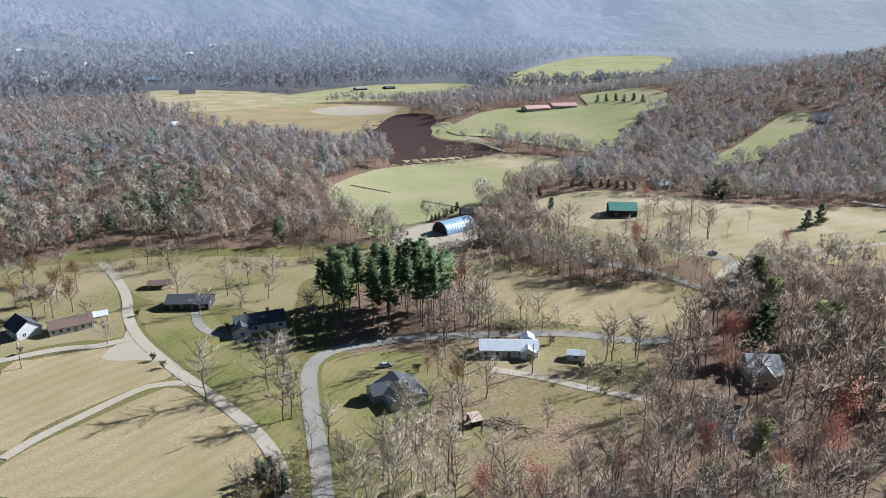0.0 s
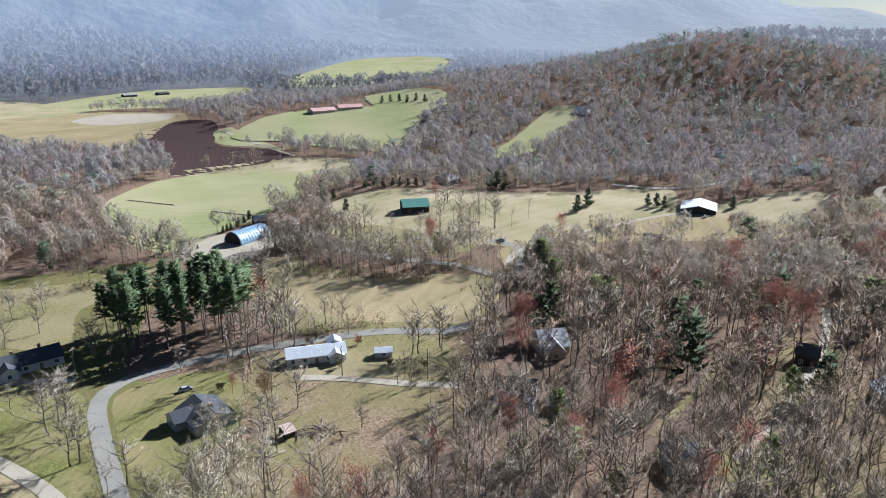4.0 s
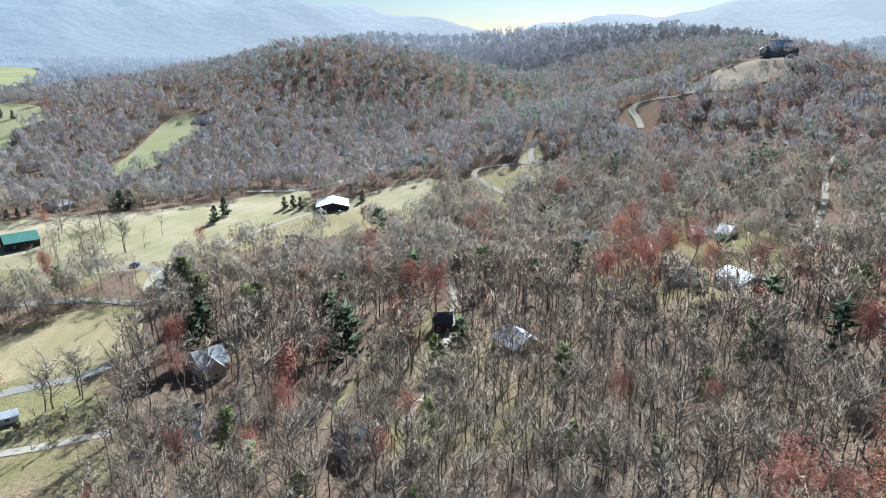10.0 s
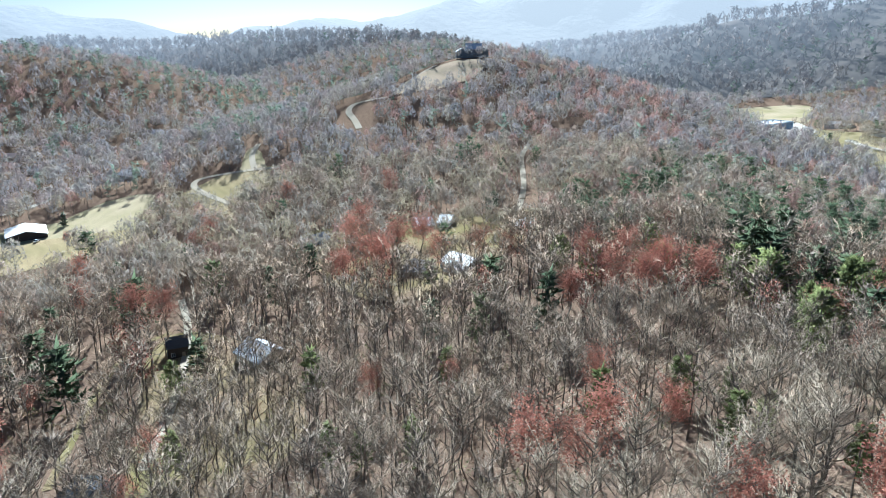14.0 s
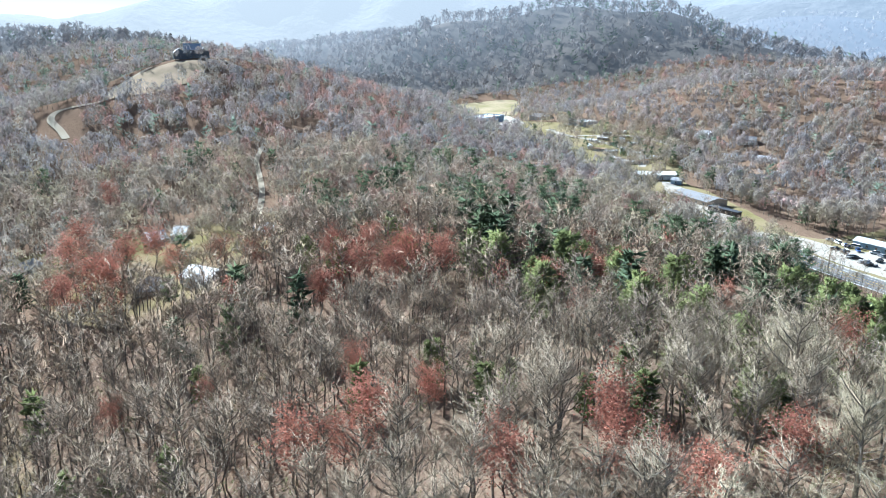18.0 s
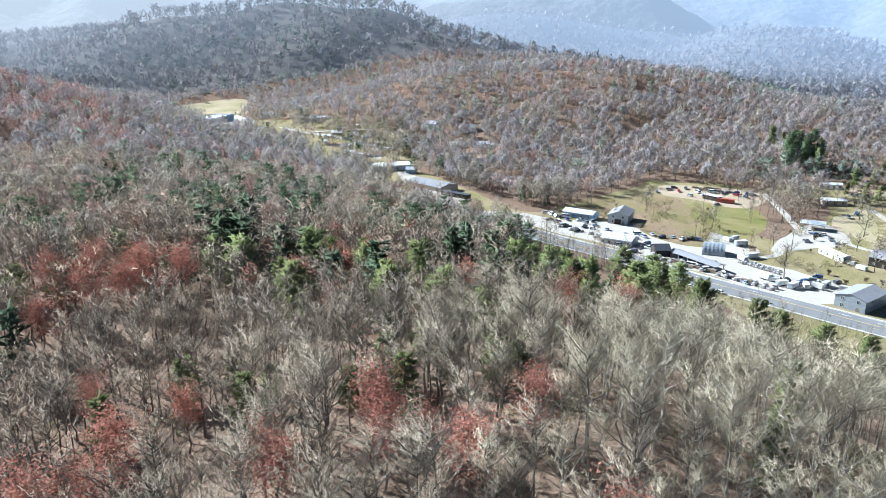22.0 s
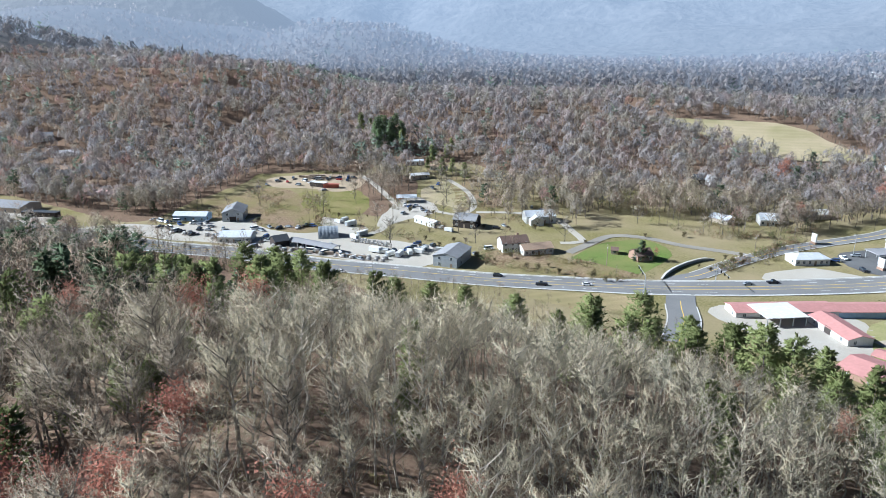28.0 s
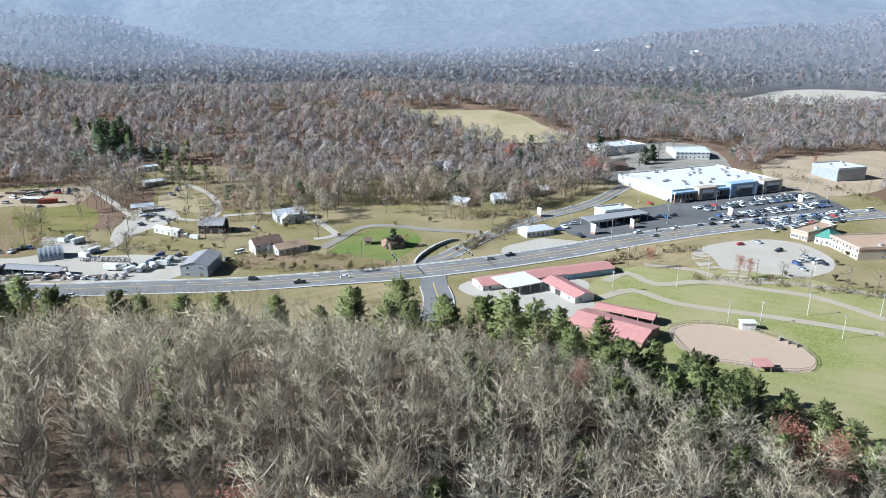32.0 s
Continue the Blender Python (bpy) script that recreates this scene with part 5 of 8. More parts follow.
def broadleaf(seed, tall, limbs, subs, twigs, twig_len, twig_w, low=0.38, spread=0.34, girth=0.2, sides=4, solid=True, branch_w=0, flat=1.0):
    """Wood (trunk and limbs) and twig shards of a leafless tree; also the ends of the finer branches."""
    rng = np.random.RandomState(seed)
    trunk, paths = limb_paths(rng, tall, limbs, low, spread, flat=flat)
    wood = [tube(trunk, np.linspace(girth, 0.03, 7), sides) if sides > 2 else spike(tall, girth)]
    b0, b1 = [], []
    for path in paths:
        if solid:
            wood.append(tube(path, np.linspace(girth * 0.42, 0.03, len(path)), 3))
        for _ in range(subs):
            i = rng.randint(0, len(path) - 1)
            p = path[i] + (path[i + 1] - path[i]) * rng.rand()
            out = path[-1] - path[0]
            d = out / np.linalg.norm(out) + rng.normal(0, 0.6, 3) + (0, 0, 0.35)
            e = p + d / np.linalg.norm(d) * tall * rng.uniform(0.08, 0.16)
            b0.append(p)
            b1.append(e)
    for _ in range(subs * 2):
        z = rng.uniform(0.65, 0.97)
        p = trunk[-1] * z
        d = rng.normal(0, 1, 3) * (1, 1, 0.3) + (0, 0, 0.8)
        b0.append(p)
        b1.append(p + d / np.linalg.norm(d) * tall * 0.11)
    b0, b1 = np.array(b0), np.array(b1)
    k = rng.randint(0, len(b0), twigs)
    s = rng.rand(twigs, 1) ** 0.7
    base = b0[k] + (b1[k] - b0[k]) * s
    way = (b1[k] - b0[k]) / np.linalg.norm(b1[k] - b0[k], axis=1)[:, None] + rng.normal(0, 0.6, (twigs, 3)) + (0, 0, 0.12)
    way /= np.linalg.norm(way, axis=1)[:, None]
    tip = base + way * twig_len * rng.uniform(0.5, 1.3, (twigs, 1))
    fine = joined([shards(b0, b1, branch_w or 2.2 * twig_w, rng), shards(base, tip, twig_w, rng)])
    return joined(wood), fine, (b0, b1)


def leafy(seed, tall, limbs, subs, leaves, size, **more):
    """A tree that keeps its leaves: wood and many small leaf shards in uneven clumps."""
    wood, fine, (b0, b1) = broadleaf(seed, tall, limbs, subs, 30, 1.0, 0.06, **more)
    rng = np.random.RandomState(seed + 50)
    keep = rng.permutation(len(b0))[: max(4, int(len(b0) * 0.75))]
    k = rng.choice(keep, leaves)
    c = b0[k] + (b1[k] - b0[k]) * rng.uniform(0.3, 1.1, (leaves, 1)) + rng.normal(0, 0.045 * tall, (leaves, 3))
    d = rng.normal(size=(leaves, 3))
    d *= (size * rng.uniform(0.6, 1.3, leaves) / np.linalg.norm(d, axis=1))[:, None]
    return wood, shards(c - d / 2, c + d / 2, size, rng)


def conifer(seed, tall, whorls, blades, size, width=0.2, base=0.2, girth=0.2, sides=4):
    """A pine: trunk and whorls of drooping needle sprays with gaps between."""
    rng = np.random.RandomState(seed)
    trunk = spike(tall, girth) if sides < 3 else tube([np.array((rng.normal(0, 0.06), rng.normal(0, 0.06), z)) for z in np.linspace(0, tall, 6)], np.linspace(girth, 0.03, 6), sides)
    b0, b1 = [], []
    for w in range(whorls):
        s = base + (0.98 - base) * (w + 0.3 * rng.rand()) / whorls
        reach = tall * width * (1.08 - s) ** 0.8 * rng.uniform(0.7, 1.2)
        for q in range(6 if whorls > 6 else 4):
            if rng.rand() < 0.12:
                continue
            a = rng.rand() * 6.283
            r = reach * rng.uniform(0.6, 1.15)
            p = np.array((0, 0, s * tall))
            e = p + (r * math.cos(a), r * math.sin(a), r * rng.uniform(-0.1, 0.35))
            for _ in range(blades):
                f = rng.uniform(0.15, 1.0)
                c = p + (e - p) * f
                d = (e - p) / r * size * 0.8 + rng.normal(0, 0.45 * size, 3) + (0, 0, 0.22 * size)
                b0.append(c)
                b1.append(c + d)
    return trunk, shards(np.array(b0), np.array(b1), size * 0.55, rng)


def white_pine(seed, tall, boughs=135, tufts=19, width=0.5, base=0.14):
    """A broad pine in the open: upswept boughs that fan out into flat, dense layers of needle tufts."""
    rng = np.random.RandomState(seed)
    trunk = tube([np.array((rng.normal(0, 0.08), rng.normal(0, 0.08), z)) for z in np.linspace(0, tall, 6)], np.linspace(0.24, 0.03, 6), 4)
    s = base + (0.97 - base) * (np.arange(boughs) + rng.rand(boughs)) / boughs
    layer = np.floor(s * 15) / 15
    s = layer + 0.35 * (s - layer)
    a = rng.rand(boughs) * 6.283
    side = 0.8 + 0.25 * np.cos(a - rng.rand() * 6.283)
    r = tall * width * (1.05 - s) ** 0.62 * np.clip((s - base + 0.12) / 0.3, 0.5, 1) * side * rng.uniform(0.65, 1.12, boughs)
    k = np.repeat(np.arange(boughs), tufts)
    f = rng.uniform(0.25, 1.02, len(k))
    across = rng.normal(0, 0.17, len(k)) * r[k] * f
    c = np.c_[r[k] * f * np.cos(a[k]) - across * np.sin(a[k]), r[k] * f * np.sin(a[k]) + across * np.cos(a[k]), s[k] * tall + r[k] * f * f * 0.3 + rng.normal(0, 0.16, len(k))]
    d = np.c_[np.cos(a[k]), np.sin(a[k]), np.full(len(k), 0.45)] * 0.6 + rng.normal(0, 0.42, (len(k), 3))
    return trunk, shards(c, c + d * 0.9, 0.55, rng)


def inside(px, py, poly):
    x, y = poly[:, 0], poly[:, 1]
    lo, hi = poly.min(0), poly.max(0)
    hit = np.zeros(len(px), bool)
    near = np.nonzero((px > lo[0]) & (px < hi[0]) & (py > lo[1]) & (py < hi[1]))[0]
    if not len(near):
        return hit
    qx, qy = px[near], py[near]
    c = np.zeros(len(near), bool)
    j = len(x) - 1
    for i in range(len(x)):
        if y[i] != y[j]:
            c ^= ((y[i] > qy) != (y[j] > qy)) & (qx < (x[j] - x[i]) * (qy - y[i]) / (y[j] - y[i]) + x[i])
        j = i
    hit[near] = c
    return hit


def wooded(r0, r1, spacing, seed, az0=-40, az1=204):
    """Places for trees between two distances, on a jittered lattice, off the fields, roads and yards."""
    rng = np.random.RandomState(seed)
    g = np.arange(-r1, r1, spacing)
    x, y = (a.ravel() for a in np.meshgrid(g, g))
    x, y = x + rng.uniform(-0.48, 0.48, len(x)) * spacing, y + rng.uniform(-0.48, 0.48, len(y)) * spacing
    r, az = np.hypot(x, y), np.degrees(np.arctan2(x, y))
    az = np.where(az < -120, az + 360, az)
    ok = (r > r0) & (r <= r1) & (az > az0) & (az < az1)
    x, y = x[ok], y[ok]
    bad = np.zeros(len(x), bool)
    for poly in KEEP_OUT:
        bad |= inside(x, y, poly)
    x, y = x[~bad], y[~bad]
    gap = lattice(x, y, 34, 11) + 0.5 * lattice(x, y, 12, 12) < -0.72
    return x[~gap], y[~gap], rng


# conifer stands and russet oak groups: x, y, radius, share of the trees there
PINES = ((205, -20, 18, 0.3), (186, -45, 18, 0.4), (166, -68, 18, 0.4), (150, -88, 18, 0.4), (140, -110, 18, 0.4), (125, -160, 16, 0.3), (306, 25, 36, 0.5), (310, -45, 38, 0.5), (330, -15, 40, 0.45), (270, -90, 32, 0.5), (245, -35, 26, 0.4), (255, -125, 28, 0.6), (205, -122, 36, 0.6), (235, -135, 34, 0.65), (178, -108, 22, 0.5), (300, -115, 34, 0.5), (370, -70, 40, 0.35),
         (600, 535, 55, 0.6), (635, 475, 50, 0.65), (480, 345, 40, 0.45), (0, -935, 55, 0.6), (-65, -900, 50, 0.6), (-85, -1090, 70, 0.5), (-250, 430, 120, 0.18), (-190, 395, 50, 0.38), (-150, 350, 25, 0.45), (-260, 360, 30, 0.4), (-110, 440, 50, 0.2), (-330, 520, 120, 0.12), (560, 640, 190, 0.28), (640, 560, 120, 0.4), (700, 470, 110, 0.45), (800, 350, 160, 0.45), (900, 250, 130, 0.25), (420, -40, 60, 0.3), (115, 262, 12, 0.6), (330, -395, 26, 0.75), (300, -420, 26, 0.6), (1300, -300, 260, 0.25), (580, -620, 60, 0.6))
OAKS = ((230, 108, 30, 0.3), (255, 125, 26, 0.3), (205, 108, 18, 0.25), (190, 5, 18, 0.25), (200, 20, 18, 0.25), (180, -46, 14, 0.25), (330, 60, 60, 0.2), (450, 100, 80, 0.25), (500, 40, 60, 0.35), (600, 60, 70, 0.45), (690, 70, 60, 0.5), (640, 110, 60, 0.45), (560, 20, 60, 0.4), (480, -40, 50, 0.35), (520, 180, 70, 0.2), (700, 160, 50, 0.4), (480, -80, 50, 0.25), (560, 640, 150, 0.18), (680, 600, 120, 0.2), (1000, -420, 160, 0.2), (-300, 400, 130, 0.12), (620, 720, 120, 0.2), (650, -470, 120, 0.25), (350, -60, 50, 0.2))
# single russet oaks and pines: x, y, size
OAK_SPOTS = ((172, 200, 1), (162, 165, 1.25), (169, 160, 1.0), (255, 208, 1), (239, 203, 0.9), (261, 133, 1.2), (242, 108, 1.2), (219, 104, 1), (200, 110, 1.1), (254, 102, 1.1), (225, 85, 1), (228, 70, 0.9), (223, 58, 0.9), (218, 16, 0.9), (195, 6, 1), (190, -4, 1.1), (183, 10, 1), (184, 18, 1), (101, 22, 1.1), (313, 203, 1), (332, 153, 1), (181, 29, 0.9),
             (105, 10, 1.1), (102, 14, 0.8), (88, -27, 1.05), (83, -26, 0.9), (83, -11, 0.9), (209, 17, 1), (197, 8, 0.9), (187, 9, 0.9), (180, -47, 0.9), (164, -76, 0.9), (248, 131, 1.1), (227, 107, 1.1), (219, 111, 1.2), (203, 28, 1), (80, -31, 0.75), (71, -34, 0.9), (76, -46, 0.8), (191, -46, 0.9), (174, -32, 0.9), (201, -60, 0.8), (207, -32, 0.8), (199, 228, 0.9), (91, 199, 0.8), (89, 201, 0.8), (82, 181, 0.8))
PINE_SPOTS = ((222, 40, 0.94), (211, 28, 0.94), (219, 12, 1.04), (209, 6, 0.94), (200, -15, 1.14), (191, -21, 1.16), (167, -30, 1.16), (187, -39, 1.39), (198, -47, 1.04), (178, -53, 1.27), (156, -51, 1.16),
              (171, -65, 1.27), (144, -58, 0.93), (113, -36, 0.81), (135, -1, 0.7), (179, -30, 1.04), (204, -59, 1.04), (146, -63, 1.04), (151, -50, 1.16), (110, -35, 0.81), (122, 209, 0.94), (126, 203, 0.94),
              (128, 210, 0.94), (150, 132, 0.66), (139, 131, 0.73), (106, 103, 0.73), (58, 126, 0.67), (121, 252, 1.14), (116, 230, 1.04), (-3, -158, 1.04), (-12, -173, 0.93), (-17, -150, 1.16), (-23, -161, 1.04),
              (-30, -168, 0.93), (-30, -149, 1.16), (-36, -163, 0.93), (-43, -157, 0.93), (-51, -154, 0.81), (-55, -152, 0.81), (-60, -147, 0.81), (-5, -140, 1.04), (-1, -163, 0.93), (-21, -140, 0.93), (-38, -144, 0.81),
              (-46, -142, 0.7), (96, -176, 1), (67, -165, 1.15), (62, -192, 1.2), (48, -194, 1.05), (35, -189, 1.15), (27, -187, 1.25), (44, -186, 1), (37, -195, 1), (20, -186, 1.15), (13, -202, 0.95), (1, -187, 1.1),
              (-5, -178, 0.88), (-2, -166, 1), (-15, -187, 0.8), (-22, -173, 0.96), (-18, -152, 1), (-27, -177, 0.92), (-25, -153, 0.96), (-36, -177, 0.84), (-45, -167, 0.8), (-52, -162, 0.8), (-55, -152, 0.8),
              (-59, -146, 0.72), (-31, -163, 0.88), (-10, -158, 0.88), (8, -178, 1), (55, -178, 0.95), (213, -126, 1.15), (180, -113, 1.2), (163, -90, 1.2), (156, -106, 1.2), (164, -117, 1.15), (205, -161, 1.1),
              (167, -137, 1.2), (195, -167, 1.1), (181, -167, 1.05), (148, -145, 1.2), (138, -158, 1.05), (135, -165, 0.85), (125, -171, 0.95), (118, -180, 0.85), (126, -64, 0.9), (98, -56, 0.75), (102, -53, 0.7),
              (176, -98, 1.25), (187, -124, 1.2), (150, -92, 1.1), (171, -150, 1.1), (158, -132, 1), (196, -110, 1.2), (142, -101, 0.9), (108, -168, 0.8), (80, -172, 0.85), (-40, -155, 0.76), (-12, -146, 0.8),
              (16, -165, 0.9))
for cx, cy, size in OAK_SPOTS + PINE_SPOTS:
    KEEP_OUT.append(np.array([(0.976 * cx + 5 * size * math.cos(a), 0.976 * cy + 5 * size * math.sin(a)) for a in np.arange(0, 6.28, 0.8)]))


def stand(x, y):
    """0 in the browner woods, 1 in the paler woods towards the highway."""
    return np.clip((np.degrees(np.arctan2(x, y)) % 360 - 112) / 28, 0, 1)


def young(x, y):
    """Smaller trees towards the highway, where the woods were cut back."""
    r, az = np.hypot(x, y), np.degrees(np.arctan2(x, y)) % 360
    side = np.clip((az - 119) / 7, 0, 1) * np.clip((300 - r) / 20, 0, 1)
    return 1 - side * np.clip((r - 135) / 105, 0, 0.6)


def species(x, y, rng):
    """0 bare, 1 pine, 2 russet."""
    p, o = np.full(len(x), 0.03), np.full(len(x), 0.035)
    for spots, out in ((PINES, p), (OAKS, o)):
        for cx, cy, rad, share in spots:
            np.maximum(out, share * np.exp(-(((x - cx) ** 2 + (y - cy) ** 2) / rad ** 2) ** 2), out=out)
    o[np.hypot(x, y) < 170] *= 0.55
    u = rng.rand(len(x))
    return np.where(u < p, 1, np.where(u < p + o, 2, 0))


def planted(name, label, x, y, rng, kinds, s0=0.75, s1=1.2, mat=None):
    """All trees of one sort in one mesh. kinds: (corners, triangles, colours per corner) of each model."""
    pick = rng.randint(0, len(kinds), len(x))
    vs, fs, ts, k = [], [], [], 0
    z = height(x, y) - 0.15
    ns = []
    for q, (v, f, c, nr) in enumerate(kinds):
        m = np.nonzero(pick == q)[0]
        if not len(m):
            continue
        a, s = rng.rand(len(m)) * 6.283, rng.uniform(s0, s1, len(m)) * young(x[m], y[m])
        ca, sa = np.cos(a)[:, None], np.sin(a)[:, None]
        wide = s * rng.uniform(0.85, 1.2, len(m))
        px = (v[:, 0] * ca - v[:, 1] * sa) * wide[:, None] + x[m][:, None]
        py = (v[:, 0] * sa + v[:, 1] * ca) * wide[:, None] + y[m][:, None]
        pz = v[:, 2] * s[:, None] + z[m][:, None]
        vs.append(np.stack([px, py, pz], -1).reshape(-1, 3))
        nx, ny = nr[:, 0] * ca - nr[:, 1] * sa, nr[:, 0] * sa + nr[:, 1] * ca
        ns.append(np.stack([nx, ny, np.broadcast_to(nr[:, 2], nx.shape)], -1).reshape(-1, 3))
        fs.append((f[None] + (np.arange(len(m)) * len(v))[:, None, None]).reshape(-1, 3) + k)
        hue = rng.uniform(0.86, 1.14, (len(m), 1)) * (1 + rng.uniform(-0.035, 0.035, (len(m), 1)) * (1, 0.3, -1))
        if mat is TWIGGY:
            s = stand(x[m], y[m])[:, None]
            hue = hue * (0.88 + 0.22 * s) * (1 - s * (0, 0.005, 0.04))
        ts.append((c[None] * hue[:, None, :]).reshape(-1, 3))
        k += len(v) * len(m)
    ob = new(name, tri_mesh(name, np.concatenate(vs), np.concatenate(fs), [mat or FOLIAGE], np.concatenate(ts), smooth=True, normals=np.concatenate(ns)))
    return tagged(ob, label, "woods", kind="stuff")


def rounded(v, f, first, rng, rough=0.2):
    """Shading normals that follow the round of the crown, so that fine twigs shade softly; turns each shard outwards."""
    n = np.cross(v[f[:, 1]] - v[f[:, 0]], v[f[:, 2]] - v[f[:, 0]])
    mid = v[f].mean(1)
    crown = f[:, 0] >= first
    c = mid[crown].mean(0)
    out = (mid - c) / (mid[crown].std(0) + 0.1) * 0.58 + (0, 0, 0.36) + rng.normal(0, rough, mid.shape)
    out[~crown] = n[~crown]
    turned = crown & ((n * out).sum(1) < 0)
    f[turned] = f[turned][:, ::-1]
    out /= np.linalg.norm(out, axis=1)[:, None] + 1e-9
    normals = np.zeros(v.shape)
    for k in range(3):
        np.add.at(normals, f[:, k], out)
    return normals / (np.linalg.norm(normals, axis=1)[:, None] + 1e-9)


def coloured(wood, leaf, cw, cl, seed=0):
    rng = np.random.RandomState(seed)
    v, f = joined([wood, leaf])
    c = np.r_[np.tile(cw, (len(wood[0]), 1)), np.tile(cl, (len(leaf[0]), 1))].astype(float)
    c[len(wood[0]):] *= np.repeat(rng.uniform(0.92, 1.08, len(leaf[0]) // 3), 3)[:, None]
    return v, f, c, rounded(v, f, len(wood[0]), rng)


def brush(seed, tall, n, size, fringe, girth=0.24, forks=5):
    """A leafless tree seen from afar: bare trunk, limbs, and a broad uneven crown of many small sprays of twigs."""
    rng = np.random.RandomState(seed)
    a = rng.rand(forks) * 6.283
    fork = np.c_[np.zeros((forks, 2)), tall * rng.uniform(0.3, 0.5, forks)]
    limbs = shards(fork, fork + np.c_[0.22 * tall * np.cos(a), 0.22 * tall * np.sin(a), tall * rng.uniform(0.15, 0.3, forks)], 0.45 * size ** 0.5, rng)
    z = 1 - 1.55 * (np.arange(n) + rng.rand(n)) / n
    w = np.arange(n) * 2.4 + rng.rand(n)
    d = np.c_[np.sqrt(1 - z * z) * np.cos(w), np.sqrt(1 - z * z) * np.sin(w), z]
    lump = rng.normal(size=(6, 3))
    lump /= np.linalg.norm(lump, axis=1)[:, None]
    bulge = 0.74 + 0.42 * np.clip((d @ lump.T).max(1), 0, 1) ** 3 - 0.12 * rng.rand(n)
    c = d * bulge[:, None] * np.array((0.29, 0.29, 0.36)) * tall + (0, 0, 0.63 * tall)
    up = np.array((0, 0, 1.0)) - d * z[:, None] + 0.3 * rng.normal(size=d.shape)
    up /= np.linalg.norm(up, axis=1)[:, None]
    wide = np.cross(d, up)
    half = size * rng.uniform(0.4, 0.7, (n, 1))
    sprays = []
    for k in (0, 1, 2):
        w = 2.09 * k + 0.5 * rng.normal(size=(n, 1))
        sprays.append(c + half * (1.5 * up * np.cos(w) + 0.75 * wide * np.sin(w)) + 0.1 * size * rng.normal(size=d.shape))
    v = np.stack(sprays, 1).reshape(-1, 3)
    crown = (v, np.arange(3 * n).reshape(-1, 3))
    k = rng.randint(0, n, fringe)
    tips = shards(c[k] * (1, 1, 0.97), c[k] + d[k] * 0.9 * size + (0, 0, 0.5 * size), 0.28 * size, rng)
    return joined([spike(tall * 0.8, girth), limbs]), joined([crown, tips])


C_BARK, C_TWIG, C_PINE, C_OAK = (0.17, 0.142, 0.115), (0.36, 0.294, 0.226), (0.19, 0.225, 0.105), (0.345, 0.155, 0.112)
C_HEMLOCK = (0.105, 0.135, 0.08)
# the far crown tone is lifted and greyed to stand in for haze
C_FARHAZE, C_RUST, C_DIM = (0.312, 0.29, 0.282), (0.38, 0.235, 0.2), (0.165, 0.15, 0.146)
KEEP_OUT.append(np.array([(120, 307), (141, 299), (115, 248), (100, 228), (90, 233)]))   # open ground before the farm road junction
KEEP_OUT.append(np.array([(425, 215), (480, 232), (515, 246), (540, 236), (535, 262), (520, 276), (490, 270), (440, 244)]))   # low growth round the hill drive
TWIG_HUES = ((1, 1, 1), (1.04, 0.97, 0.93), (0.9, 0.91, 0.93), (1.06, 1.02, 0.95), (1.05, 0.93, 0.90), (1.0, 0.98, 0.84))
mid_bare = [coloured(*broadleaf(100 + k, 14 + k % 3 * 2, 9, 5, 230, 1.15, 0.13, low=0.48, spread=0.34, girth=0.24, sides=3, branch_w=0.17, flat=1.1)[:2], C_BARK, np.array(C_TWIG) * TWIG_HUES[k % 4], k) for k in range(6)]
mid_oak = [coloured(*leafy(200 + k, 13 + k, 7, 6, 480, 0.5, sides=3, solid=False), C_BARK, C_OAK, k) for k in range(3)]
mid_pine = [coloured(*conifer(300 + k, 14 + 2 * k, 11, 8, 1.45, width=0.3, sides=2), C_BARK, (C_PINE, C_HEMLOCK, C_HEMLOCK)[k], k) for k in range(3)]
low_bare = [coloured(*brush(150 + k, 13 + k % 3 * 1.5, 96, 1.6, 20), C_BARK, np.array((0.335, 0.295, 0.243)) * TWIG_HUES[k % 6], k) for k in range(6)]
low_oak = [coloured(*brush(250 + k, 12 + k, 96, 1.6, 16), C_BARK, np.array(C_RUST) * (1, 0.95, 1)[k], k) for k in range(3)]
low_pine = [coloured(*conifer(350 + k, 12 + 2 * k, 8, 5, 1.9, width=0.3, sides=2), C_BARK, C_HEMLOCK, k) for k in range(3)]
slope_bare = [coloured(*brush(450 + k, 11.5 + k % 3 * 1.4, 56, 2.05, 8), C_BARK, np.array(C_FARHAZE) * TWIG_HUES[k % 6], k) for k in range(6)]
far_bare = [coloured(*brush(400 + k, 11.5 + k % 3 * 1.4, 25, 3.0, 2, forks=2), C_BARK, np.array(C_FARHAZE) * TWIG_HUES[k % 6], k) for k in range(6)]
far_oak = [coloured(*brush(500 + k, 12, 34, 2.1, 4, forks=2), C_BARK, np.array(C_RUST) * (1, 0.9)[k], k) for k in range(2)]
far_pine = [coloured(*conifer(600 + k, 15, 5, 3, 2.7, width=0.26, sides=2), C_BARK, (0.19, 0.235, 0.18), k) for k in range(2)]


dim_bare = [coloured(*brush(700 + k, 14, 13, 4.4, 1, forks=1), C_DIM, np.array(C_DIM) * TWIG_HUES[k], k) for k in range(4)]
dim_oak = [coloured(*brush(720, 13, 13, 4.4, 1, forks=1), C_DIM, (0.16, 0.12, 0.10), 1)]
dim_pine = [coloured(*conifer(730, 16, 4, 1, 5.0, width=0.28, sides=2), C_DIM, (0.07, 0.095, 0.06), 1)]

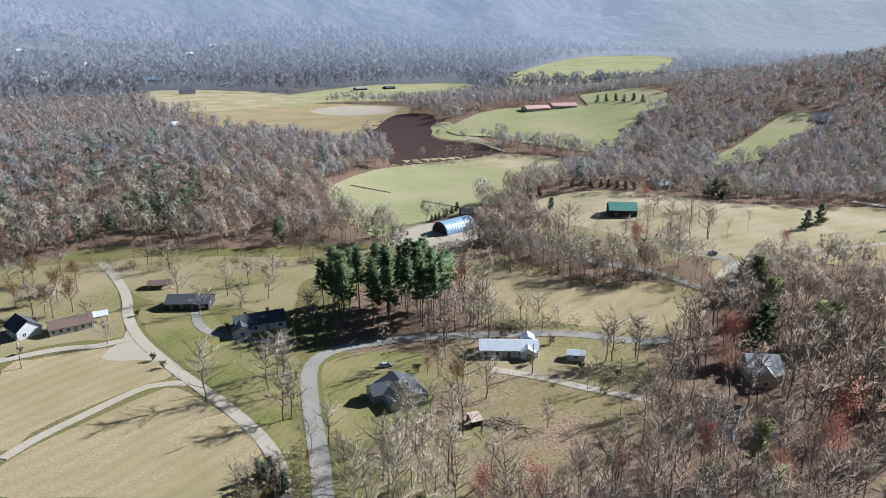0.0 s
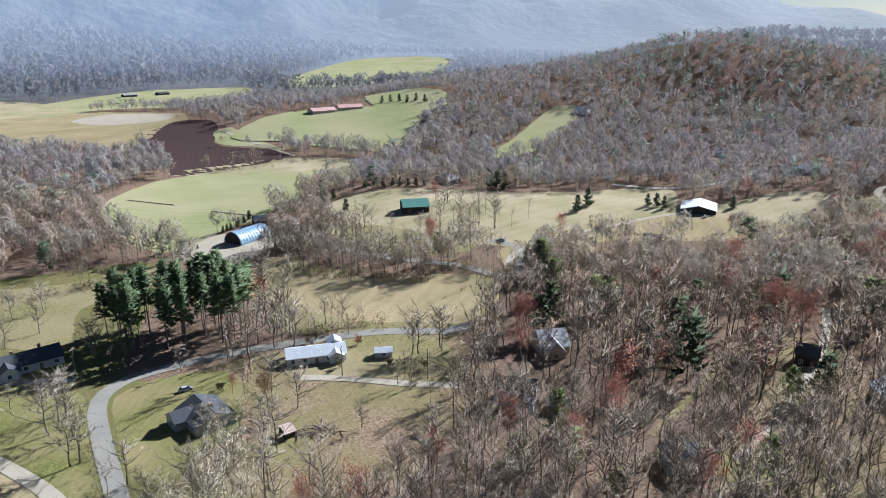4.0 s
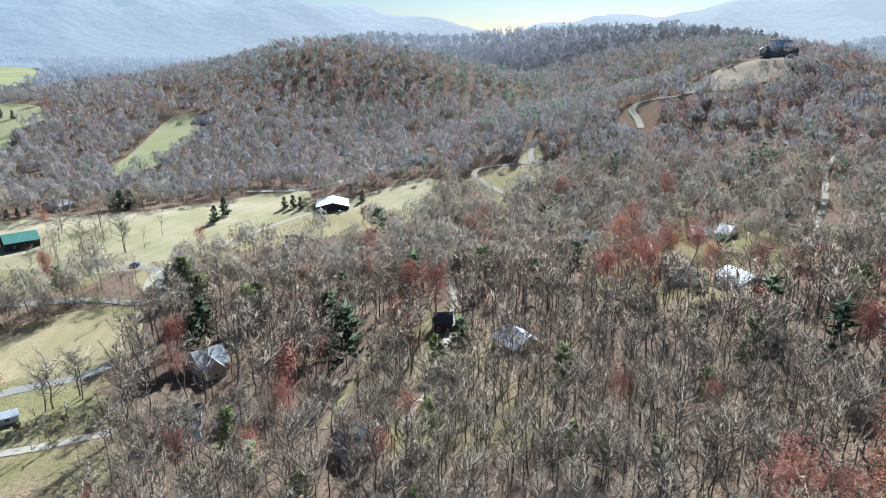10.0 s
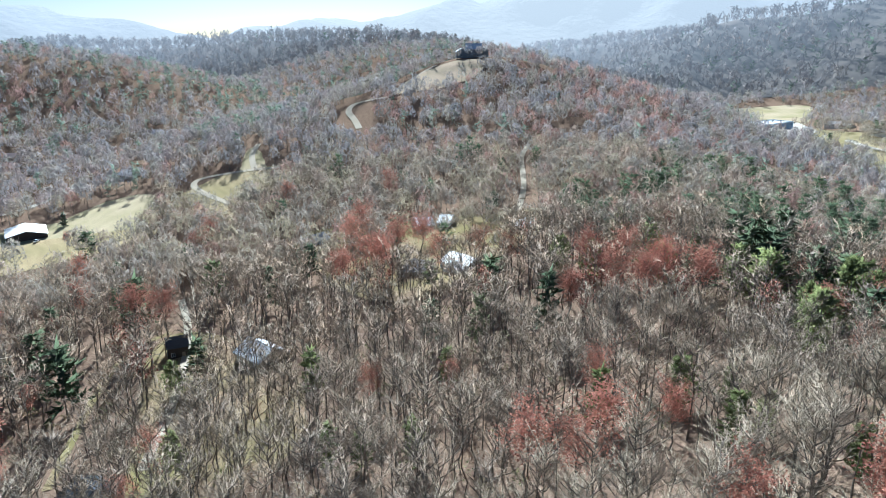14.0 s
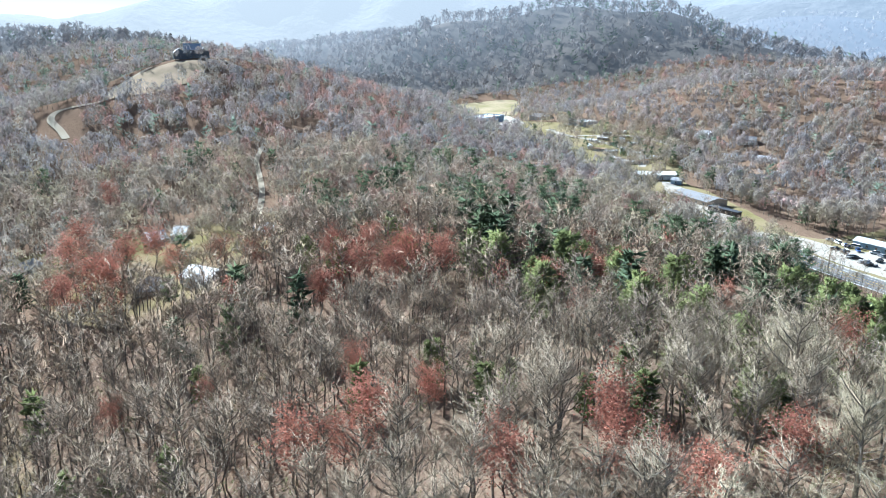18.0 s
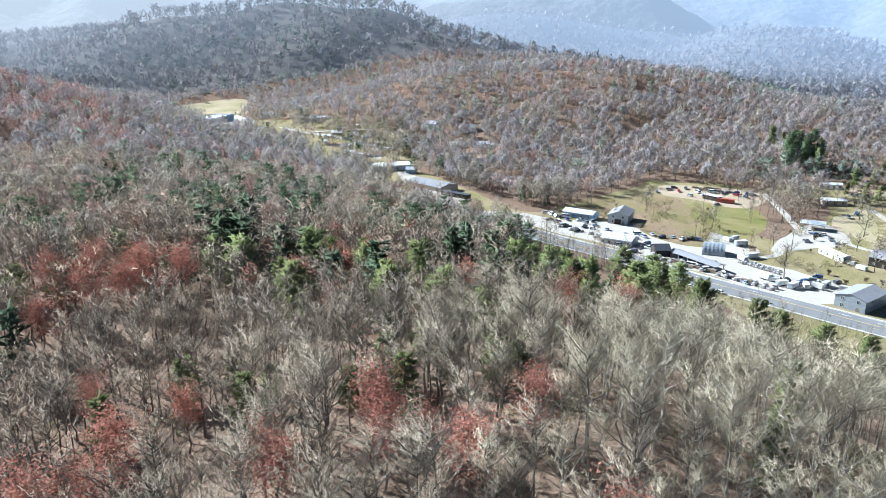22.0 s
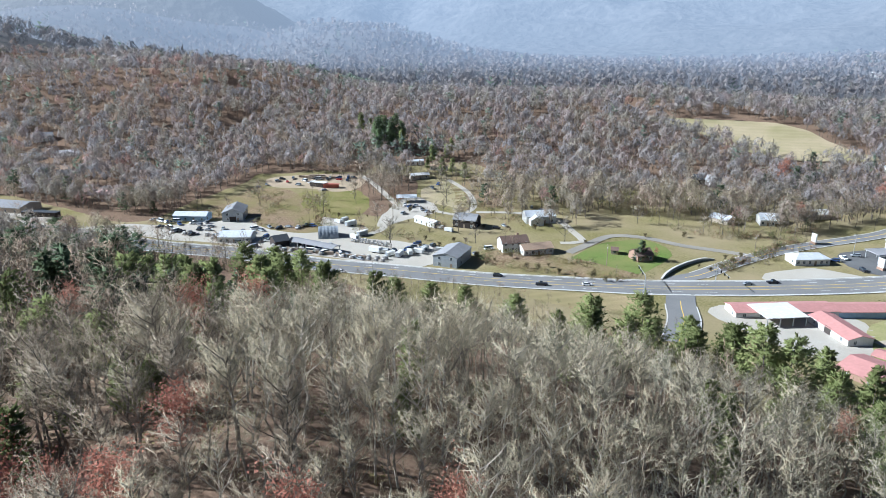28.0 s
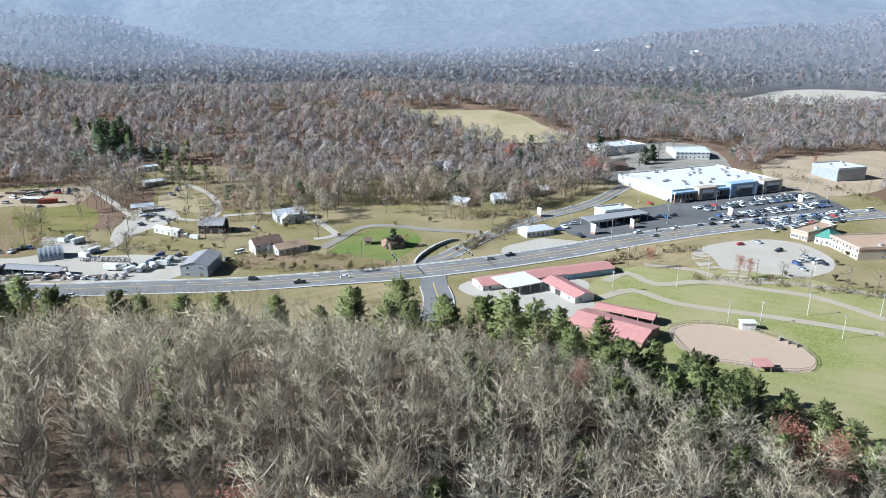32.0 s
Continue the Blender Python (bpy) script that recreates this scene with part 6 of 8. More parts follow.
KEEP_OUT.append(np.array([(664 + 30 * math.cos(a), 214 + 30 * math.sin(a)) for a in np.arange(0, 6.28, 0.5)]))   # the hilltop house
KEEP_OUT.append(np.array([(-48, 225), (-40, 252), (-20, 262), (2, 255), (8, 232), (-5, 218), (-30, 216)]))   # the tall pine grove
# the open strip between the near woods and the highway
KEEP_OUT.append(np.array([(409, -133), (350, -148), (287, -163), (249, -149), (183, -168), (117, -172), (70, -182), (31, -195), (7, -195), (-6, -180), (-23, -163), (-34, -146), (-41, -134), (-160, -130), (-160, -300), (60, -300), (420, -190)]))
SORTS = (("bare_woods", "leafless grey-brown deciduous woods"), ("pine_woods", "scattered dark green pines"), ("russet_oaks", "oaks holding russet autumn leaves"))
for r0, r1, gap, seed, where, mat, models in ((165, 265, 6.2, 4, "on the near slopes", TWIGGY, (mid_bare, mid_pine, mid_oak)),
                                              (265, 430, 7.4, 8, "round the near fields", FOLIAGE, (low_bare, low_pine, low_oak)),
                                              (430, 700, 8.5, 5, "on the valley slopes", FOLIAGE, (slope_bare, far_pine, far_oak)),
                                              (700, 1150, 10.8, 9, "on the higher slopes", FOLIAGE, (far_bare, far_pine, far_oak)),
                                              (1150, 2300, 22, 6, "on distant hills", HAZEWOOD, (dim_bare, dim_pine, dim_oak))):
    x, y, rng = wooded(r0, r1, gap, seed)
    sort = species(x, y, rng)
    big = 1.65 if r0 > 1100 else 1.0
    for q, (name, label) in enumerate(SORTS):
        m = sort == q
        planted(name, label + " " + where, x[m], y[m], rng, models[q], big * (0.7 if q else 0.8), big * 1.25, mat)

# ---- the woods under the camera: single trees ----
KEEP_OUT.append(np.array([(-160, -30), (-160, 150), (-25, 150), (-18, 90), (0, 20)]))
x, y, rng = wooded(45, 165, 5.5, 3)
sort = species(x, y, rng)
near_bare = [broadleaf(800 + k, (17, 15, 18, 14, 16, 13, 19, 15)[k], 14, 10, 2400, 0.75, 0.027, branch_w=0.06, low=(0.5, 0.42, 0.58, 0.4, 0.48, 0.38, 0.54, 0.46)[k], spread=0.36, girth=0.22, sides=5, flat=1.05)[:2] for k in range(8)]
thin_bare = [broadleaf(860 + k, 14 + k, 12, 7, 440, 0.95, 0.066, branch_w=0.085, low=0.46, spread=0.36, girth=0.21, sides=3, flat=1.05)[:2] for k in range(5)]
near_oak = [leafy(820 + k, 14 + k, 11, 7, 1750, 0.3, spread=0.32) for k in range(3)]
near_pine = [conifer(840 + k, (14, 16, 11)[k], 14, 14, 0.82, width=(0.25, 0.24, 0.28)[k], base=(0.25, 0.35, 0.12)[k]) for k in range(3)]


def tree_model(name, parts, leaf_name, leaf_mat, label, category, group):
    root = new(name)
    for part_name, (v, f), mat in (("trunk", parts[0], PALEBARK if leaf_mat is PALETWIGS else TREEBARK), (leaf_name, parts[1], leaf_mat)):
        soft = rounded(v, f, 0, np.random.RandomState(3), 0.16) if mat in (TWIGS, PALETWIGS, YARDTWIGS, NEEDLES, GROVENEEDLES, DARKNEEDLES) else None
        new(part_name, tri_mesh(part_name, v, f, [mat], smooth=soft is not None, normals=soft)).parent = root
    root.empty_display_size = 0.5
    return tagged(root, label, category, group)


GROVES, STOOD = [], set()
for sort_no, models, name, leaf_name, leaf_mat, label, group in (
        (0, near_bare, "bare_tree", "crown", TWIGS, "tall leafless grey deciduous tree in the woods", "bare trees in the woods"),
        (1, near_pine, "pine_tree", "crown", NEEDLES, "green white pine standing among bare trees", "pines in the woods"),
        (2, near_oak, "oak_tree", "crown", OAKLEAF, "young oak still holding russet leaves", "russet oaks in the woods")):
    made = [tree_model(name, m, leaf_name, leaf_mat, label, "tree", group) for m in models]
    pale = [tree_model(name, m, leaf_name, PALETWIGS, "pale grey leafless tree in the dense woods", "tree", group) for m in models] if not sort_no else made
    GROVES.append(made)
    spots = np.nonzero(sort == sort_no)[0]
    spots = spots[np.argsort(np.hypot(x[spots] - 60, y[spots] + 30))]
    first, rest = spots[:262], spots[262:]
    for n, i in enumerate(first):
        k, s, a = rng.randint(len(models)), rng.uniform(0.8, 1.2) * float(young(x[i], y[i])), rng.uniform(0, 360)
        m = pose(x[i], y[i], float(height(x[i], y[i])) - 0.15, rng.normal(0, 1.5), rng.normal(0, 1.5), a) @ Matrix.Diagonal((s, s, s, 1))
        kin = pale if stand(x[i], y[i]) > rng.rand() else made
        ob = copy_thing(kin[k], m) if kin[k].name in STOOD else kin[k]
        STOOD.add(kin[k].name)
        ob.matrix_basis = m
    if len(rest):
        tones = ((C_BARK, C_TWIG), (C_BARK, C_PINE), (C_BARK, C_OAK))[sort_no]
        light = stand(x[rest], y[rest]) > (1 if sort_no else 0.5)
        planted(SORTS[sort_no][0], SORTS[sort_no][1] + " below the open sky", x[rest[~light]], y[rest[~light]], rng, [coloured(*m, *tones) for m in (models if sort_no else thin_bare)], 0.8, 1.2, TWIGGY)
        if light.any():
            planted("bare_woods", "pale grey leafless woods towards the highway", x[rest[light]], y[rest[light]], rng, [coloured(*m, (0.25, 0.22, 0.18), (0.43, 0.38, 0.285)) for m in thin_bare], 0.8, 1.2, TWIGGY)


# ---- undergrowth in the near woods ----
def shrub(seed, tall, n, size):
    rng = np.random.RandomState(seed)
    d = rng.normal(size=(n, 3)) * (1, 1, 0.7)
    c = d / np.linalg.norm(d, axis=1)[:, None] * tall * rng.uniform(0.35, 0.6, (n, 1)) + (0, 0, 0.5 * tall)
    way = rng.normal(size=(n, 3)) + (0, 0, 0.4)
    way *= (size / np.linalg.norm(way, axis=1))[:, None]
    v, f = shards(c - way / 2, c + way / 2, size * 0.6, rng)
    v[:, 2] = np.maximum(v[:, 2], 0.02)
    return spike(tall * 0.5, 0.05), (v, f)


UNDER = [coloured(*shrub(900 + k, 2.2 + k % 2, 46, 0.6), C_BARK, ((0.24, 0.21, 0.10), (0.30, 0.19, 0.125), (0.33, 0.285, 0.2), (0.19, 0.20, 0.09))[k], k) for k in range(4)]
x, y, rng = wooded(40, 215, 6.6, 31)
keep = lattice(x, y, 26, 14) + 0.6 * lattice(x, y, 9, 15) > -0.15
planted("undergrowth", "brown and olive shrubs under the bare trees", x[keep], y[keep], rng, UNDER, 0.6, 1.3)


def brush_strip(label, width, count, trees, *line, tall=(0.4, 0.85)):
    """Shrubs and small bare trees crowded along a line."""
    r = np.random.RandomState(int(abs(line[0][0] * 7 + line[0][1])))
    path = spline(line, 2.0)
    at = path[r.randint(0, len(path), count)] + r.normal(0, width / 2, (count, 2))
    planted("brush_strip", label, at[:, 0], at[:, 1], r, UNDER, 0.55, 1.35)
    if trees:
        at = path[r.randint(0, len(path), trees)] + r.normal(0, width / 2, (trees, 2))
        planted("bare_trees", "small leafless trees in a brush strip", at[:, 0], at[:, 1], r, mid_bare, *tall)


brush_strip("brushy strip behind the lawn", 7, 60, 8, (-159, 293), (-132, 288), (-112, 294), (-90, 297))
brush_strip("brushy strip at the lawn edge", 6, 50, 8, (-87, 287), (-67, 294), (-43, 305))
brush_strip("brush beside the tall pines", 8, 60, 9, (-36, 287), (-20, 271), (-5, 259))
brush_strip("dense hedgerow below the farm road", 7, 130, 40, (29, 290), (42, 280), (60, 270), (75, 266))
brush_strip("overgrown grove above the farm road", 10, 130, 64, (22, 330), (30, 322), (40, 334), (48, 318), (58, 304), tall=(0.7, 1.05))
brush_strip("thin trees on the slope below the green barn", 12, 40, 22, (78, 318), (95, 312), (112, 322), (126, 345), tall=(0.5, 0.85))
brush_strip("shady thicket along the pine grove", 8, 50, 22, (-44, 226), (-40, 240), (-32, 256), tall=(0.5, 0.9))
brush_strip("hedgerow at the meadow corner", 6, 50, 10, (82, 275), (97, 268), (106, 256))
brush_strip("weeds and brush along the paved road", 4, 50, 8, (17, 224), (31, 225), (45, 225))
brush_strip("unkempt hedge between lawn and road", 3, 46, 5, (-50, 201), (-43, 179), (-37, 160), (-33, 143))
brush_strip("dark brush at the field corner", 5, 60, 8, (-42, 131), (-40, 136), (-37, 138), (-33, 134))
brush_strip("brush along the woodland drive", 8, 60, 10, (45, 181), (56, 183), (64, 178), (55, 162))
brush_strip("brush at the foot of the wooded hill", 9, 90, 20, (146, 419), (200, 416), (241, 406), (261, 381))
brush_strip("scrub at the foot of the woods", 6, 130, 60, (222, -357), (179, -369), (145, -375), (124, -382), (112, -398), (84, -392), (66, -398))
brush_strip("hedges and shrubs round the small houses", 6, 90, 8, (92, -376), (80, -372), (69, -362), (61, -366), (55, -379), (44, -396))
brush_strip("long clipped hedge along the side road", 3, 70, 0, (58, -333), (53, -351), (47, -368))
brush_strip("bare trees above the side road", 12, 60, 36, (110, -408), (84, -412), (58, -418), (36, -430), tall=(0.5, 0.9))
brush_strip("shrubs below the brown-roofed house", 6, 60, 3, (168, -265), (142, -273), (115, -277))
brush_strip("weeds on the bank above the highway", 5, 80, 0, (133, -255), (105, -264), (89, -277))
brush_strip("brush among the yard lanes", 7, 60, 6, (236, -263), (209, -262), (206, -292))
brush_strip("hedges and small trees along the slope", 6, 80, 14, (111, -360), (85, -355), (58, -365), (40, -353))
brush_strip("brush between the houses on the slope", 7, 50, 6, (229, -337), (200, -334), (171, -322))
brush_strip("brush on the rocky slope", 9, 60, 6, (340, -286), (320, -272), (300, -258))
brush_strip("clipped hedges beside the side road", 5, 60, 0, (66, -305), (61, -317), (51, -336))
brush_strip("scrub on the highway bank", 6, 90, 4, (157, -256), (135, -254), (110, -256), (91, -268))
brush_strip("hedgerow along the big parking lot", 4, 90, 3, (-35, -289), (-55, -290), (-76, -290), (-104, -286))
brush_strip("brush between lot and highway", 4, 60, 2, (2, -298), (-18, -316), (-38, -329))
brush_strip("brush behind the superstore lot", 8, 70, 10, (-76, -480), (-114, -504), (-140, -470), (-154, -452))
brush_strip("young growth between the woods and the highway", 15, 320, 260, (400, -138), (340, -155), (290, -166), (245, -172), (200, -188), (160, -203), (126, -218))
brush_strip("dense young trees at the highway edge", 11, 120, 150, (250, -176), (205, -190), (165, -205), (134, -219), (112, -208), (96, -196), tall=(0.35, 0.62))
brush_strip("weeds and saplings along the highway", 8, 120, 24, (118, -214), (90, -222), (62, -216), (40, -206), (10, -203))
brush_strip("dark brush between the yards", 7, 60, 6, (311, -295), (287, -281), (259, -259))
brush_strip("brush beside the steep lane", 5, 40, 8, (284, -343), (264, -325), (247, -306))
brush_strip("tree-grown ditch below the knoll", 8, 70, 24, (47, 602), (89, 588), (111, 528))
brush_strip("brush along the valley pasture", 8, 60, 14, (-14, 531), (25, 545), (61, 556))
brush_strip("weeds along the gravel yard", 5, 70, 3, (332, -208), (324, -234), (287, -238), (260, -255))

ARENA = ((-21, -228), (-25, -235), (-33, -240), (-49, -239), (-63, -227), (-64, -215), (-57, -208), (-40, -208), (-27, -211))
WALL_LINE = ((83, -277), (83, -288), (81, -300), (77, -311), (72, -317))
PILE_AT, STAND_AT = (16, 161), (-61, -232)


# ---- single trees and bushes ----
def spot(x, y, turn=0, sink=0.1, scale=1.0):
    return pose(x, y, float(height(x, y)) - sink, 0, 0, turn) @ Matrix.Diagonal((scale, scale, scale, 1))


cedar_model = tree_model("cedar_tree", conifer(870, 11, 16, 16, 0.9, width=0.3, base=0.04), "crown", DARKNEEDLES, "dense dark evergreen cedar standing in the open", "tree", "cedars")
cedar_model.matrix_basis = spot(300, 470)
bush_model = tree_model("bush", leafy(880, 1.9, 8, 6, 260, 0.3, low=0.1, spread=0.75, girth=0.05), "leaves", BUSHLEAF, "rounded brown-green bush on rough grass", "bush", "bushes")
bush_model.matrix_basis = spot(60, -318)


tall_pine = tree_model("pine_tree", conifer(890, 25, 15, 11, 1.25, width=0.19, base=0.44, girth=0.28), "crown", GROVENEEDLES, "tall white pine in a dense dark grove", "tree", "pine grove")
tall_pine.matrix_basis = spot(-20, 236)
rng = np.random.RandomState(8)
for k in range(34):
    a, r = rng.rand() * 6.283, 21 * math.sqrt(rng.rand())
    copy_thing(tall_pine, spot(-20 + 1.15 * r * math.cos(a), 238 + 0.8 * r * math.sin(a), rng.rand() * 360, 0.1, rng.uniform(0.8, 1.12)))


def planting(models, label, group, rows):
    for x, y, s in rows:
        a = (x * 37 + y * 61) % 360
        ob = copy_thing(models[int(abs(x * 7 + y * 3)) % len(models)], spot(x, y, a, scale=s))
        tagged(ob, label, "tree", group)


brown_oak = tree_model("oak_tree", leafy(830, 12, 11, 7, 1600, 0.33, spread=0.42), "crown", BROWNLEAF, "broad oak holding tan-brown leaves in a yard", "tree", "brown oaks")
brown_oak.matrix_basis = spot(-147, 262)
far_yard = [tree_model("yard_tree", broadleaf(905 + k, 13.5 + k, 13, 8, 620, 1.6, 0.09, branch_w=0.12, low=0.24, spread=0.52, girth=0.26, sides=4, flat=0.62)[:2], "crown", YARDTWIGS, "leafless yard tree casting a long branching shadow", "tree", "yard trees") for k in range(3)]
for k, (x, y) in enumerate(((118, 372), (215, 395), (230, -330))):
    far_yard[k].matrix_basis = spot(x, y)


def plant_bare(*rows):
    planting(far_yard, "leafless yard tree casting a long branching shadow", "yard trees", rows)


def plant_oak(*rows):
    planting(GROVES[2], "russet-leaved tree standing in the open", "russet yard trees", rows)


def plant_brown(*rows):
    for x, y, s in rows:
        tagged(copy_thing(brown_oak, spot(x, y, (x * 37 + y * 61) % 360, scale=s)), "broad oak holding tan-brown leaves in a yard", "tree", "brown oaks")


big_pine = tree_model("pine_tree", white_pine(880, 24, boughs=150, tufts=16, width=0.36, base=0.2), "crown", GROVENEEDLES, "tall dark green pine in a clump on the hillside", "tree", "hillside pines")
big_pine.matrix_basis = spot(338, -411)


def plant_pine(*rows):
    planting(GROVES[1], "tall green pine at the wood edge", "yard pines", [r for r in rows if r[2] < 1.6])
    planting([big_pine], "tall dark green pine in a clump on the hillside", "hillside pines", [(a, b, c * 0.5) for a, b, c in rows if c >= 1.6])


def plant_cedar(*rows):
    planting([cedar_model], "dense dark evergreen cedar standing in the open", "cedars", rows)


def bushes(*rows):
    for x, y in rows:
        copy_thing(bush_model, spot(x, y, (x * 29 + y * 13) % 360, 0.05, 0.7 + ((x * 17 + y * 5) % 10) * 0.08))


# ---- vehicles ----
def wheel_bm():
    bm = bmesh.new()
    bmesh.ops.create_cone(bm, cap_ends=True, segments=12, radius1=0.34, radius2=0.34, depth=0.24, matrix=Matrix.Rotation(radians(90), 4, "X"))
    return bm


WHEEL = mesh_of("wheel", wheel_bm(), RUBBER)


def loft(rings):
    """A closed body through rings of corners."""
    bm = bmesh.new()
    rows = [[bm.verts.new(p) for p in ring] for ring in rings]
    for r0, r1 in zip(rows, rows[1:]):
        for k in range(len(r0)):
            bm.faces.new((r0[k], r0[(k + 1) % len(r0)], r1[(k + 1) % len(r0)], r1[k]))
    bm.faces.new(rows[0][::-1])
    bm.faces.new(rows[-1])
    bmesh.ops.recalc_face_normals(bm, faces=bm.faces[:])
    return bm


def car_model(kind, colour, words):
    name = {"sedan": "car", "suv": "car", "pickup": "pickup_truck", "van": "van"}[kind]
    root = new(name)
    L, W, deck, top, c0, c1 = {"sedan": (4.6, 1.8, 0.92, 1.45, -1.5, 1.0), "suv": (4.7, 1.9, 1.05, 1.75, -2.2, 1.0), "pickup": (5.6, 1.95, 1.1, 1.85, -0.6, 1.3), "van": (5.6, 2.0, 1.2, 2.2, -2.7, 1.9)}[kind]
    h = W / 2

    def ring(x, z0, z1, s=1.0):
        return [(x, -h * s, z0), (x, h * s, z0), (x, h * s, (z0 + z1) / 2), (x, h * s * 0.92, z1), (x, -h * s * 0.92, z1), (x, -h * s, (z0 + z1) / 2)]
    part("body", loft([ring(-L / 2, 0.45, deck * 0.85, 0.9), ring(-L / 2 + 0.15, 0.3, deck, 0.98), ring(-L * 0.2, 0.25, deck), ring(L * 0.2, 0.25, deck), ring(L / 2 - 0.4, 0.28, deck * 0.88, 0.98), ring(L / 2, 0.42, deck * 0.72, 0.88)]), CARS[colour], root)
    part("glasshouse", loft([ring(c0 - 0.25, deck - 0.02, deck + 0.05, 0.93), ring(c0 + 0.25, deck - 0.02, top - 0.05, 0.85), ring(c1 - 0.5, deck - 0.02, top - 0.05, 0.85), ring(c1 + 0.3, deck - 0.02, deck + 0.05, 0.93)]), GLASS, root)
    part("roof", block(bmesh.new(), c0 + 0.2, c1 - 0.45, -h * 0.76, h * 0.76, top - 0.08, top, 0.04), CARS[colour], root)
    for sx in (-0.31, 0.31):
        for sy in (-1, 1):
            share("wheel", WHEEL, root, pose(L * sx, sy * (h - 0.1), 0.34))
    return tagged(root, words, "car" if kind != "pickup" else "truck", "parked vehicles")


MOTORS = [car_model(k, c, w) for k, c, w in (("sedan", 0, "white sedan car on its wheels"), ("suv", 1, "black estate car on its wheels"), ("sedan", 2, "silver grey sedan on its wheels"), ("suv", 3, "dark grey off-road car parked"),
                                             ("pickup", 0, "white pickup truck standing parked"), ("sedan", 4, "red sedan car on its wheels"), ("suv", 5, "dark blue family car parked"), ("van", 0, "white delivery van standing parked"),
                                             ("pickup", 1, "black pickup truck standing parked"), ("suv", 2, "silver off-road car standing parked"))]
for k, m in enumerate(MOTORS):
    m.matrix_basis = spot(*(pose(-45, -455, 0, 0, 0, -143) @ Vector((-22 + 5.6 * k + k % 3, -87 + k % 2 * 1.2, 0))).xy, -55 + 180 * (k % 2), -0.3)
STORE_AT, MANY = pose(-45, -455, 0, 0, 0, -143), [0]


def drive_in(x, y, turn, pick=None):
    MANY[0] += 1
    k = (MANY[0] * 7 + int(x * 3)) % len(MOTORS) if pick is None else pick
    if k == 5 and MANY[0] % 5:
        k = 2
    copy_thing(MOTORS[k], spot(x, y, turn, -0.05 - 1.6 * float(lift(x, y)), 0.88))


def heading(x, y):
    d = np.hypot(HIGHWAY[:, 0] - x, HIGHWAY[:, 1] - y)
    i = min(max(int(d.argmin()), 1), len(HIGHWAY) - 2)
    t = HIGHWAY[i + 1] - HIGHWAY[i - 1]
    return math.degrees(math.atan2(t[1], t[0]))


def park_highway(*rows):
    for x, y, back in rows:
        drive_in(x, y, heading(x, y) + 180 * back)


def park_school(*rows):
    for x, y, back in rows:
        drive_in(x, y, 35 + 90 * back)


def park_misc(*rows):
    for x, y, back in rows:
        drive_in(x, y, 20 + 105 * back)


def park_yard(*rows):
    for x, y, back in rows:
        drive_in(x, y, (x * 13 + y * 7) % 360)


rng = np.random.RandomState(5)
for row, dist in enumerate((17, 23, 35, 41, 53, 59)):
    for k in range(30):
        u = -28 + 2.8 * k
        if rng.rand() < 0.22 or (dist > 45 and not -20 < u < 48):
            continue
        p = STORE_AT @ Vector((u, -20.5 - dist, 0))
        drive_in(p.x, p.y, -143 + 90 + 180 * (row % 2) + rng.normal(0, 2), (0, 1, 2, 3, 2, 8, 9, 3, 1, 4, 2, 9, 1, 6, 0, 5)[rng.randint(16)])


# ---- poles, lamps, signs ----
def pole_bm(r0, r1, tall):
    bm = bmesh.new()
    bmesh.ops.create_cone(bm, cap_ends=True, segments=8, radius1=r0, radius2=r1, depth=tall + 0.4, matrix=Matrix.Translation((0, 0, tall / 2 - 0.2)))
    return bm


utility = tagged(new("utility_pole"), "weathered wooden utility pole with a crossarm", "pole", "utility poles")
part("pole", pole_bm(0.17, 0.12, 10), TIMBER, utility)
part("crossarm", block(bmesh.new(), -1.2, 1.2, -0.08, 0.08, 9.2, 9.4, 0.02), TIMBER, utility)
for k in (-1.1, 0.0, 1.1):
    part("insulator", block(bmesh.new(), k - 0.07, k + 0.07, -0.07, 0.07, 9.4, 9.65, 0.02), CONCRETE, utility)
part("transformer", block(bmesh.new(), 0.15, 0.6, -0.22, 0.22, 7.6, 8.5, 0.1), STEEL, utility)
lamp = tagged(new("lamp_post"), "tall pale steel lamp post in a parking lot", "lamp post", "lamp posts")
part("pole", pole_bm(0.14, 0.08, 10.5), STEEL, lamp)
part("base", block(bmesh.new(), -0.35, 0.35, -0.35, 0.35, -0.3, 0.7, 0.05), CONCRETE, lamp)
for s in (-1, 1):
    part("lamp_head", block(bmesh.new(), min(0, s * 1.1), max(0, s * 1.1), -0.2, 0.2, 10.4, 10.55, 0.03), STEEL, lamp)
wood_pole = tagged(new("flood_light_pole"), "slim pole with a small floodlight on the fairground", "pole", "floodlight poles")
part("pole", pole_bm(0.12, 0.08, 8.5), CONCRETE, wood_pole)
part("floodlight", block(bmesh.new(), -0.5, 0.5, -0.15, 0.25, 8.2, 8.7, 0.05), STEEL, wood_pole)
mast = tagged(new("signal_mast"), "traffic signal mast with a long arm", "traffic light", "signal masts")
part("pole", pole_bm(0.2, 0.14, 7), STEEL, mast)
part("arm", block(bmesh.new(), 0, 13, -0.1, 0.1, 6.4, 6.6, 0.03), STEEL, mast)
for k in (4.5, 8, 11.5):
    part("signal_head", block(bmesh.new(), k - 0.2, k + 0.2, -0.25, 0.25, 5.5, 6.6, 0.05), RUBBER, mast)
sign = tagged(new("pylon_sign"), "white roadside pylon sign on a base", "sign", "roadside signs")
part("base", block(bmesh.new(), -1.6, 1.6, -0.4, 0.4, -0.3, 1.0, 0.05), BRICKWALL, sign)
